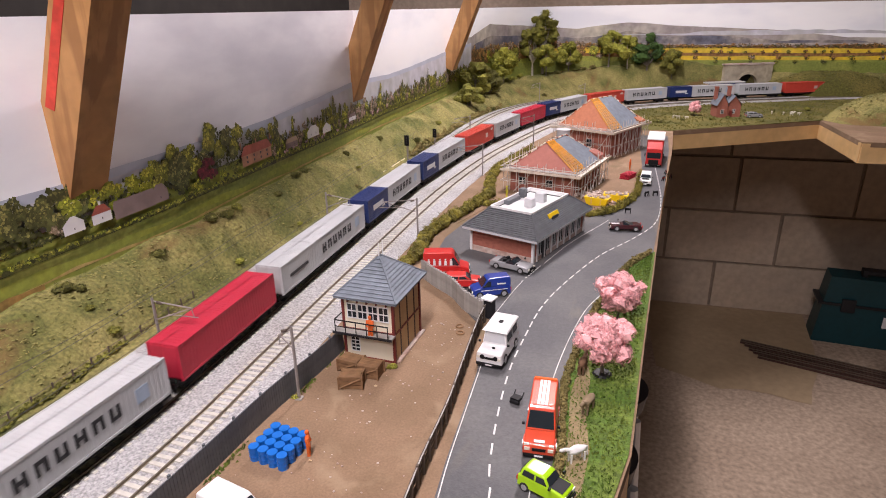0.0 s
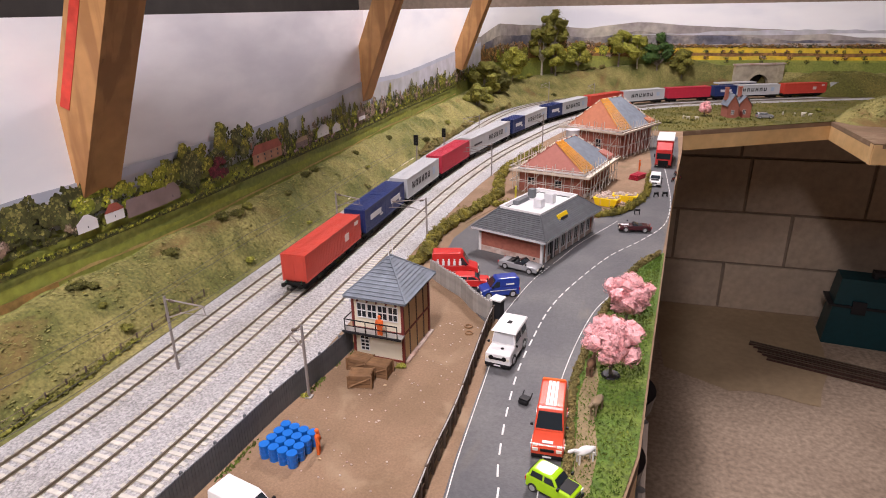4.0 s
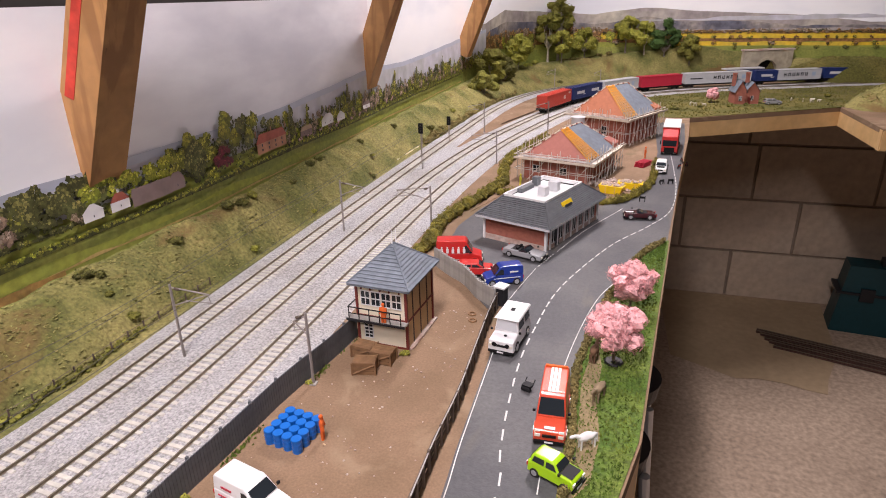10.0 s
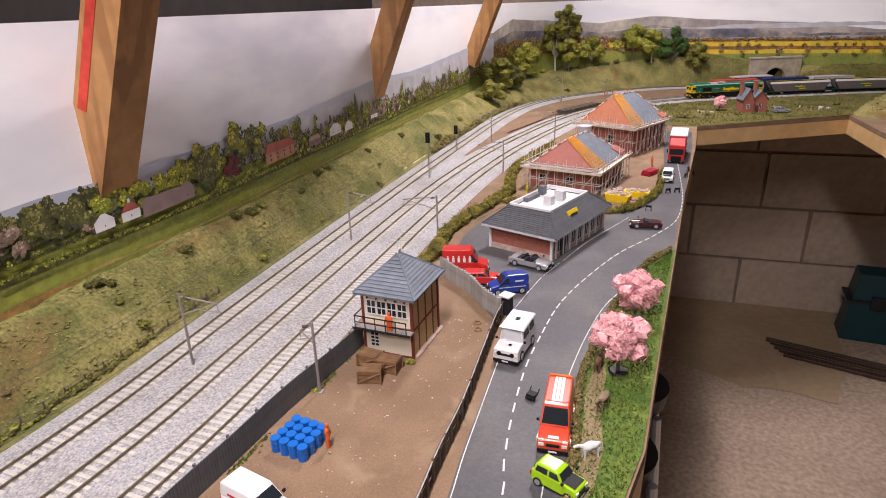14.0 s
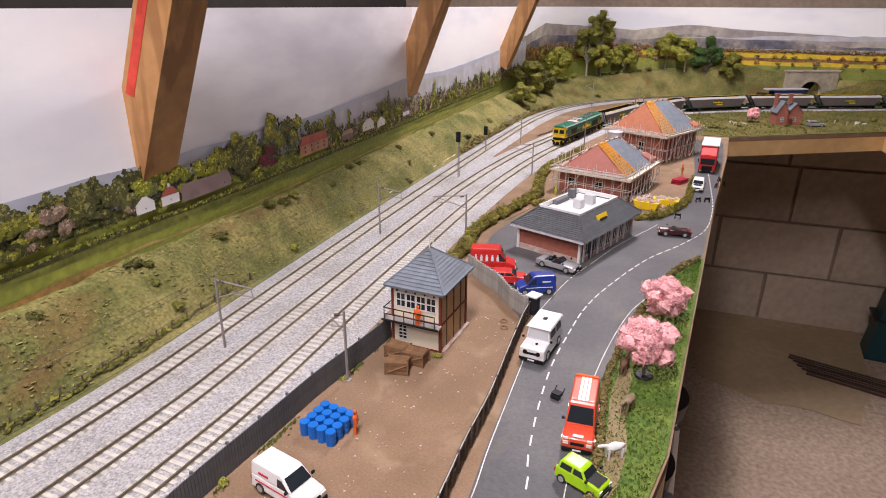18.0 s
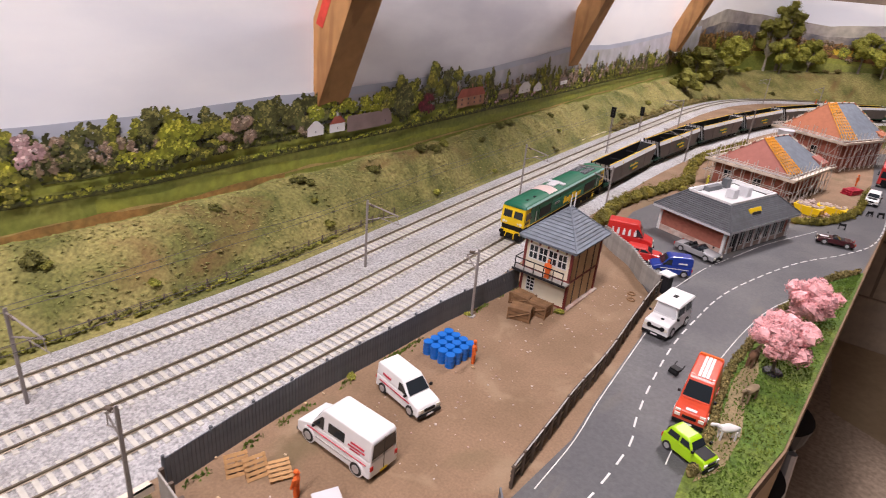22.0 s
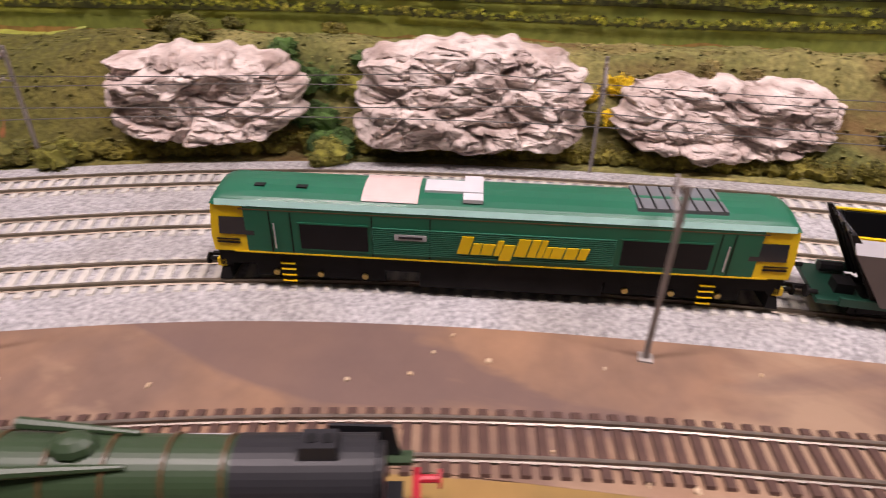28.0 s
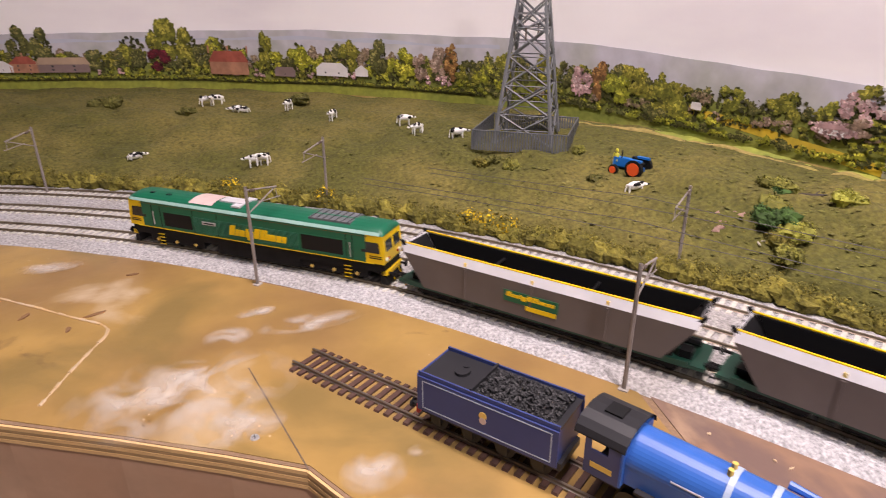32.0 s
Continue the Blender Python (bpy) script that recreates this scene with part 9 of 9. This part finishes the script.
def crate(x, y, z, rz, tx=0.0):
    ob = thing("crate", "brown open-topped timber crate by the signal box", "crate", x, y, z, rz, "crates by the signal box")
    w, d, h = 20, 14, 13
    for k in range(3):
        for s in (-1, 1):
            part("slat", Geo().box(0, s * d / 2, 0.6 + k * 4.3, w, 0.9, 3.6), CRATE, ob)
            part("slat", Geo().box(s * w / 2, 0, 0.6 + k * 4.3, 0.9, d - 1, 3.6), CRATE, ob)
    for sx in (-1, 1):
        for sy in (-1, 1):
            part("corner_batten", Geo().box(sx * (w / 2 + 0.7), sy * (d / 2 + 0.7), 0, 1.4, 1.4, h), CRATE, ob)
    part("brace", Geo().rod((-w / 2, -d / 2 - 0.9, 1.5), (w / 2, -d / 2 - 0.9, 11.5), 0.8, 4), CRATE, ob)
    part("base_board", Geo().box(0, 0, 0, w - 1, d - 1, 1), CRATE, ob)
    for k in range(5):
        part("lid_board", Geo().box(0, (k - 2) * 2.7, 12.2, w - 1.4, 2.4, 0.8), CRATE, ob)
    return ob


crate(-166, 657, 0, -8)
crate(-145, 652, 0, -3)
crate(-155, 632, 0, 12)


def pallet(x, y, z, rz, tilt=0.0):
    ob = thing("pallet", "brown timber pallet leaning in the yard corner", "pallet", x, y, z, rz, "pallets in the yard")
    ob.matrix_basis = place(x, y, z, rz) @ Matrix.Rotation(radians(tilt), 4, "X")
    for k in range(5):
        part("deck_board", Geo().box(0, -6.4 + k * 3.2, 1.4, 15, 2.2, 0.7), PALLET, ob)
    for k in (-6.5, 0, 6.5):
        part("bearer", Geo().box(k, 0, 0, 1.6, 15, 1.5), PALLET, ob)
    return ob


pallet(-203, 332, 5, 62, 55)
pallet(-192, 338, 5, 70, 52)
pallet(-180, 347, 2, 60, 14)
ob = thing("trestle", "grey sheet on a small timber trestle in the yard", "trestle", -137, 346, 0, -30)
part("sheet", Geo().box(0, 0, 8, 12, 17, 0.8), HOPPER_TOP, ob)
for sx in (-1, 1):
    for sy in (-1, 1):
        part("leg", Geo().rod((sx * 5, sy * 7, 8), (sx * 5.5, sy * 8.5, 0), 0.7, 5), PALLET, ob)
part("board", Geo().box(9, -4, 0, 6, 15, 1), PALLET, ob)
single("road_barrow", Geo().box(0, 0, 3, 7, 8, 2.5).rod((-3, -4, 2), (-3, 4, 2), 2, 8).rod((3, -4, 5), (6, -4, 8), 0.6, 5).rod((3, 4, 5), (6, 4, 8), 0.6, 5), BLACK, "small black two-wheeled barrow on the road", "barrow", -6, 640, 1, 70)
for k, (x, y) in enumerate(((90, 1199), (138, 1312), (123, 1306), (158, 1420), (172, 1440), (165, 1470))):
    b = thing("road_barrier", "small dark A-shaped barrier at the road works", "barrier", x, y, 1, 20 * k, "road works barriers")
    part("frame", Geo().rod((-4, -2, 0), (-4, 0, 9), 0.7, 5).rod((-4, 2, 0), (-4, 0, 9), 0.7, 5).rod((4, -2, 0), (4, 0, 9), 0.7, 5).rod((4, 2, 0), (4, 0, 9), 0.7, 5).rod((-4, 0, 8), (4, 0, 8), 0.7, 5), BLACK, b)
    part("board", Geo().box(0, 0, 5, 9, 0.8, 2.4), BOX_RED if k > 2 else BLACK, b)


def skip(x, y, rz):
    ob = thing("rubble_skip", "yellow skip heaped with rubble on the building site", "skip", x, y, 0.8, rz)
    part("tub", Geo().slab([(-16, 0), (16, 0), (21, 13), (-21, 13)], -10, 10), LOCO_YELLOW, ob)
    for s in (-1, 1):
        part("side_rib", Geo().box(s * 8, -10.4, 1, 2, 0.8, 11).box(s * 8, 10.4, 1, 2, 0.8, 11), GOLD, ob)
    rr = random.Random(5)
    g = Geo()
    for _ in range(40):
        g.blob(rr.uniform(-17, 17), rr.uniform(-8, 8), 12 + rr.random() * 3, 2.6, 2.4, 2.0, rr, 0.6, 4, 6)
    tagged(part("rubble", g, STONE_BASE, ob), kind="stuff")
    return ob


skip(40, 1240, -15)
skip(70, 1265, -5)
rr = random.Random(15)
g = Geo()
for _ in range(60):
    g.blob(30 + rr.gauss(0, 14), 1282 + rr.gauss(0, 10), 2 + 5 * rr.random(), 4, 4, 3, rr, 0.6, 4, 6)
tagged(part("rubble_heap", g, STONE_BASE), "heap of pale broken rubble on the site", "rubble", kind="stuff")
b = thing("truss_stack", "stack of red-painted roof trusses on the building site", "timber stack", 92, 1432, 0.8, 62)
for q in range(5):
    for k in range(3):
        part("truss", Geo().box(k * 1.5 - 1.5, (q - 2) * 4.0, k * 3.2, 34, 2.2, 2.4), BOX_CRIMSON, b)
single("water_tank", Geo().rod((0, 0, 0), (0, 0, 66), 15, 24, 14.5).rod((0, 0, 66), (0, 0, 68), 15.5, 24), HOPPER_TOP, "tall white cylindrical tank between the houses", "tank", -48, 1560, 0.8)
ob = thing("track_stack", "stack of spare track panels beside the far line", "track", -120, 2170, 4, 62)
for k in range(3):
    part("track_panel", Geo().box(0, 0, k * 4, 190, 30, 2.4).box(0, -8, k * 4 + 2.4, 190, 1.4, 1.4).box(0, 8, k * 4 + 2.4, 190, 1.4, 1.4), FENCE_BROWN, ob)
ob = thing("flat_lorry", "blue-sided flat lorry standing before the tunnel", "lorry", 440, 2735, 0, 25)
part("bed", Geo().box(0, 0, 12, 150, 30, 6), HOPPER_TOP, ob)
part("side_panel", Geo().box(8, -16, 16, 120, 2, 26).box(8, 16, 16, 120, 2, 26), BOX_NAVY, ob, "blue lettered side")
part("roof", Geo().box(0, 0, 44, 150, 34, 4), HOPPER_TOP, ob)
part("lettering_bar", Geo().box(8, -17.2, 26, 90, 0.5, 6), HOPPER_TOP, ob)
part("cab", Geo().box(-86, 0, 4, 22, 30, 30), SMOKEBOX, ob)
for x in (-86, -40, 40, 56):
    for s in (-1, 1):
        wheel(ob, x, s * 13, 7, 5, SMOKEBOX)
r = random.Random(31)
one = Geo()
for _ in range(90):
    y = r.uniform(-1000, 700)
    s = T3.nearest(-250, y)
    p = T3.side(s, r.uniform(40, 120))
    one.blob(p[0], p[1], 1.0, r.uniform(0.6, 2.2), r.uniform(0.5, 1.4), 0.6, r, 0.4, 3, 6)
tagged(part("litter", one, SPLASH), "tiny pale chips scattered on the ground", "litter", kind="stuff")
for x, y in ((-86, 762), (-82, 748)):
    single("rusty_hoop", Geo().strip([[(r1 * math.cos(w), r1 * math.sin(w), z1) for r1, z1 in ((4.6, 0), (4.4, 1.2), (2.9, 1.2), (2.7, 0))] for w in [2 * math.pi * i / 18 for i in range(19)]]), CRATE, "flat rusty brown hoop lying on the earth", "hoop", x, y, 0.2)
bush(-129, 668, 6, LEAF_GREEN, "tuft of bright weeds at the signal box corner", 0, 91)
bush(-214, 452, 6, LEAF_GREEN, "tuft of weeds at the fence foot", 0, 92)
bush(-207, 275, 7, LEAF_GREEN, "tuft of weeds outside the yard fence", 0, 93)
bush(-196, 600, 5, LEAF_GREEN, "tuft of weeds at the fence foot", 0, 94)
bush(-148, 246, 5, LEAF_GREEN, "tuft of weeds outside the yard fence", 0, 95)


# ---- under and behind the layout ----
def tool_case(x, y, z, rz):
    ob = thing("tool_case", "teal plastic tool case leaning on the block wall", "tool case", x, y, z, rz)
    part("shell", Geo().prism([(-210, -60), (210, -60), (210, 60), (-210, 60)], 0, 272, [(-182, -48), (190, -48), (190, 48), (-182, 48)]), CASE_TEAL, ob)
    part("seam", Geo().box(0, 0, 160, 424, 124, 8), SMOKEBOX, ob)
    part("handle", Geo().box(0, 0, 284, 150, 40, 14).box(-68, 0, 270, 16, 36, 24).box(68, 0, 270, 16, 36, 24), SMOKEBOX, ob)
    for s in (-1, 1):
        part("latch", Geo().box(s * 110, -62, 140, 46, 10, 50), SMOKEBOX, ob)
    g = Geo()
    for k in range(5):
        g.box(20 + k * 32, -63.5, 92 + (k % 2) * 6, 20, 2, 44 - (k % 2) * 8)
    part("logo_bars", g, WHITE, ob, "white logo bars")
    return ob


tool_case(1092, 2680, FLOOR_Z, -6)
ob = thing("track_bundle", "loose lengths of dark spare track lying on the floor", "track", 925, 2462, FLOOR_Z, -16.5)
for k in range(5):
    part("track_length", Geo().box(k * 18 - 20, -k * 22, 4 + 4 * (k % 2), 620, 30, 5), WOOD_SLEEPER, ob)
    part("rail", Geo().box(k * 18 - 20, -k * 22 - 8, 9 + 4 * (k % 2), 620, 2, 3).box(k * 18 - 20, -k * 22 + 8, 9 + 4 * (k % 2), 620, 2, 3), RAIL, ob)
for k, (x, y) in enumerate(((92, 1400), (66, 1170), (40, 990))):
    st = thing("stool", "dark round-topped stool tucked under the layout", "stool", x, y, FLOOR_Z, 20 * k)
    part("seat", Geo().rod((0, 0, 430), (0, 0, 470), 78, 28, 84), SMOKEBOX, st)
    part("ring", Geo().rod((0, 0, 300), (0, 0, 312), 70, 24), SILVER, st)
    for sx in (-1, 1):
        for sy in (-1, 1):
            part("leg", Geo().rod((sx * 60, sy * 60, 430), (sx * 84, sy * 84, 0), 10, 8), SILVER, st)


# ---- far hills beside the tunnel ----
def mound(x, y, rx, ry, h, rz, mat, tuft, label, seed):
    r = random.Random(seed)
    rows, c, s = [], math.cos(radians(rz)), math.sin(radians(rz))
    top = lambda u, v: h * (1 - min(1.0, u * u + v * v)) ** 0.6 * (1 + 0.25 * noise.noise(Vector((u * 2.2, v * 2.2, seed)))) + 2.5 * noise.noise(Vector((u * 9, v * 9, seed)))
    at = lambda u, v: (x + rx * u * c - ry * v * s, y + rx * u * s + ry * v * c, max(-0.5, top(u, v)) if u * u + v * v < 1 else -0.5)
    for i in range(41):
        rows.append([at(i / 20 - 1, j / 20 - 1) for j in range(41)])
    ob = thing("hillock", label, "hill", kind="structure")
    part("slope", Geo().strip([q[::-1] for q in rows]), mat, ob, smooth=True)
    g = Geo()
    for _ in range(2600):
        u, v = r.uniform(-0.95, 0.95), r.uniform(-0.95, 0.95)
        if u * u + v * v < 0.9:
            p = at(u, v)
            g.tufts(*p, 1.5, 1, r, 3.2)
    tagged(part("rough_grass", g, tuft, ob), kind="stuff")


mound(790, 2775, 250, 75, 82, 0, MOSS, TUFT_GREEN, "dark green grassy hill beside the tunnel mouth", 5)
mound(860, 2270, 230, 120, 74, 25, BANK, TUFT_DRY, "straw-coloured bare hill at the board's end", 6)
for i, (x, y) in enumerate(((330, 2150), (380, 2180), (470, 2230), (530, 2330), (420, 2330), (180, 2080), (120, 2040), (300, 2300), (640, 2380), (250, 2130))):
    bush(x, y, 9 + (i % 3) * 3, BUSH if i % 2 else LEAF_DARK, "small dark bush in the far meadow", 1.2, 200 + i)


def ground_patch(name, label, pts, width, mat, seed, rise=0.9):
    """A strip of other ground cover that follows the scenery, with a torn edge."""
    l, rows = Line(pts, 5.0), []
    for s in np.arange(0, l.s[-1], 5.0):
        e = min(1.0, s / 25 + 0.15, (l.s[-1] - s) / 25 + 0.15)
        row = []
        for k in range(-6, 7):
            side = 1 if k > 0 else -1
            q = l.side(s, k / 6 * width * 0.5 * e * (1 + 0.5 * noise.noise(Vector((s / 22, side * 3.0, seed)))))
            row.append((q[0], q[1], ground_at(*q) + (rise if abs(k) < 6 else -0.8)))
        rows.append(row)
    return tagged(part(name, Geo().strip(rows), mat, smooth=True), label, "ground", kind="structure")


ground_patch("bare_soil", "rust-brown bare soil on the bank", [(-318, -842), (-334, -815), (-352, -785), (-366, -755), (-376, -728)], 34, RUST_SCRUB, 1)
ground_patch("field_path", "straw-coloured path worn across the field", [(-268, -1440), (-300, -1376), (-326, -1322), (-354, -1245), (-377, -1184), (-392, -1120), (-401, -1063), (-420, -980)], 8, STRAW_PATH, 2, 1.5)
ground_patch("field_edge", "yellow-green field edge below the trees", [(-352, -1290), (-374, -1235), (-392, -1180), (-404, -1125), (-414, -1066), (-428, -1000), (-446, -915), (-462, -840), (-474, -760)], 24, PRINT["lawn"], 3, 1.0)
r, g = random.Random(55), Geo()
for _ in range(2600):
    k = r.random()
    y = 290 + 560 * r.random() if k < 0.5 else r.uniform(280, 860)
    s = r.choice((-1, 1))
    x = np.interp(y, (280, 420, 500, 575, 690, 860), (-222, -219, -212, -205, -188, -170)) + s * abs(r.gauss(0, 2.5)) + (3 if s > 0 else -1)
    if noise.noise(Vector((x / 20, y / 25, 2))) < 0.12:
        continue
    w, q = r.random() * 3.14, r.uniform(1.2, 3.4)
    c, d = math.cos(w) * q * 0.5, math.sin(w) * q * 0.5
    g.face([(x - c, y - d, 0), (x + c, y + d, 0), (x + c * 0.4 + r.uniform(-1, 1), y + d * 0.4, q)])
tagged(part("weeds", g, TUFT_BRIGHT), "thin green weeds along the fence foot", "weeds", kind="stuff")


# ---- scrub and hedges along the bank ----
def bank_point(s, v):
    a, b = FOOT_LINE.at(s), BACK_LINE.at(np.interp(s, FOOT_S, BACK_S))
    return a + (b - a) * v


r = random.Random(63)
foot_a, foot_b = FOOT_LINE.nearest(-330, 2150), FOOT_LINE.nearest(-440, -380)
for k in range(22):
    s, v = r.uniform(foot_a, foot_b), r.choice((r.uniform(0.0, 0.12), r.uniform(0.25, 0.6)))
    x, y = bank_point(s, v)
    bush(x, y, r.uniform(5, 12), r.choice((BUSH, LEAF_DARK, HEDGE_TAN, BUSH)), "small scrub bush on the grassy bank", None, 300 + k, r.uniform(0.4, 0.65))
for x, y, q, m, k in ((-404, -528, 22, LEAF_DEEP, 1), (-414, -536, 24, LEAF_DEEP, 2), (-396, -530, 20, LEAF_DARK, 3), (-424, -544, 24, LEAF_DEEP, 11), (-436, -550, 24, LEAF_DEEP, 12), (-440, -530, 20, LEAF_DARK, 15), (-438, -572, 18, LEAF_DEEP, 16), (-470, -410, 16, BUSH, 13), (-474, -338, 15, GORSE, 14), (-464, -346, 12, GORSE, 4), (-486, -280, 14, HEDGE_TAN, 17), (-490, -250, 15, HEDGE_TAN, 18), (-350, -700, 20, LEAF_DARK, 5), (-345, -730, 18, BUSH, 6), (-130, -1250, 18, LEAF_DARK, 7)):
    bush(x, y, q, m, "green leafy bush among rocks and grass" if m is not GORSE else "yellow flowering gorse between the rocks", None, 400 + k, 0.95)
r, g = random.Random(71), Geo()
for _ in range(170):
    y = r.uniform(300, 770)
    x = r.uniform(np.interp(y, (300, 430, 575, 690, 770), (-205, -208, -196, -125, -115)), np.interp(y, (300, 420, 770), (-60, -66, -70)))
    k = r.uniform(0.4, 1.3)
    g.blob(x, y, 0.2, k, k * r.uniform(0.6, 1), k * 0.6, r, 0.5, 3, 5)
tagged(part("stones", g, STONE_BASE), "small scattered stones on the yard's bare earth", "stones", kind="stuff")
for y0, y1, v, w, h, m, k in ((640, 60, 0.04, 8, 4, LEAF_DARK, 81), (2300, 1500, 0.05, 14, 10, HEDGE_TAN, 83)):
    ss = np.arange(FOOT_LINE.nearest(-400, y0), FOOT_LINE.nearest(-440, y1), 45.0)
    hedge([tuple(bank_point(s, v + 0.03 * noise.noise(Vector((s / 90, k, 0))))) for s in ss], w, h, m, "low ragged scrub along the bank foot", base=ground_at, step=5.5, seed=k)

# ---- the trains and how they run ----
RAIL_TOP = 6.1


def pose_on(line, s, direction, half=60.0):
    """The pose of a vehicle whose middle is at s and whose bogies ride the line."""
    a, b = line.at(s - half), line.at(s + half)
    m, w = (a + b) / 2, (b - a) * direction
    return place(m[0], m[1], RAIL_TOP, math.degrees(math.atan2(w[1], w[0])))


def still_on(line, ob, s, direction, half, z):
    a, b = line.at(s - half), line.at(s + half)
    m, w = (a + b) / 2, (b - a) * direction
    ob.matrix_basis = place(m[0], m[1], z, math.degrees(math.atan2(w[1], w[0])))


R, N, G2, M4, C4 = ("red40", 160), ("navy20", 80), ("grey20", 80), ("grey40", 160), ("crimson40", 160)
FORMATION = [[R], [N, N], [M4], [C4], [M4, G2], [M4, N], [M4, N], [R], [M4], [C4], [M4, N], [R], [M4], [M4, N], [M4], [R]]
CONTAINER_TRAIN, gap_at = [], 0.0
for boxes in FORMATION:
    wagon, full = flat_wagon(boxes)
    CONTAINER_TRAIN.append((wagon, gap_at + full / 2))
    gap_at += full + 11
LOCO = diesel()
HOPPERS = [hopper()]
for k in range(8):
    HOPPERS.append(copy_thing(HOPPERS[0], place(0, 0, 0)))

# the steam engines stand on the siding, blue behind green
blue_tender, blue_engine, green_tender, green_engine = tender(True), steam_engine(True), tender(False), steam_engine(False)
tail = SPUR2.nearest(58, -898)
for ob, back, half in ((blue_tender, 0, 26), (blue_engine, 150, 56), (green_tender, 299, 26), (green_engine, 447, 56)):
    still_on(SPUR2, ob, tail - back, -1, half, 4.1)


def container_rear(t):
    """Place of the train's tail on the middle line, which it follows towards the far end."""
    marks = [(-352, 44), (-304, 603), (-299, 1140), (-225, 1745)]
    ways = [T2.nearest(*m) for m in marks]
    ways += [ways[3] - 197.0 * 23.0]
    return float(np.interp(t, (0, 3, 6, 9, 32), ways))


def loco_front(t):
    """Place of the locomotive's front on the inner line."""
    return T3.nearest(-262, 336) + 222.0 * (t - 24.0) + float(np.interp(t, (24, 26.5, 28.5, 30.5, 32), (0, -12, -19, -7, 10)))


def keep(line, s, margin=140.0):
    return min(max(s, margin), line.s[-1] - margin)


def motions():
    times = [k * 0.5 for k in range(65)]
    for wagon, back in CONTAINER_TRAIN:
        walk(wagon, [(t, pose_on(T2, keep(T2, container_rear(t) - back), -1)) for t in times])
    walk(LOCO, [(t, pose_on(T3, keep(T3, loco_front(t) - 135.5), 1, 85)) for t in times])
    for k, wagon in enumerate(HOPPERS):
        walk(wagon, [(t, pose_on(T3, keep(T3, loco_front(t) - 268 - 8 - 118 - k * 234), 1, 80)) for t in times])


motions()
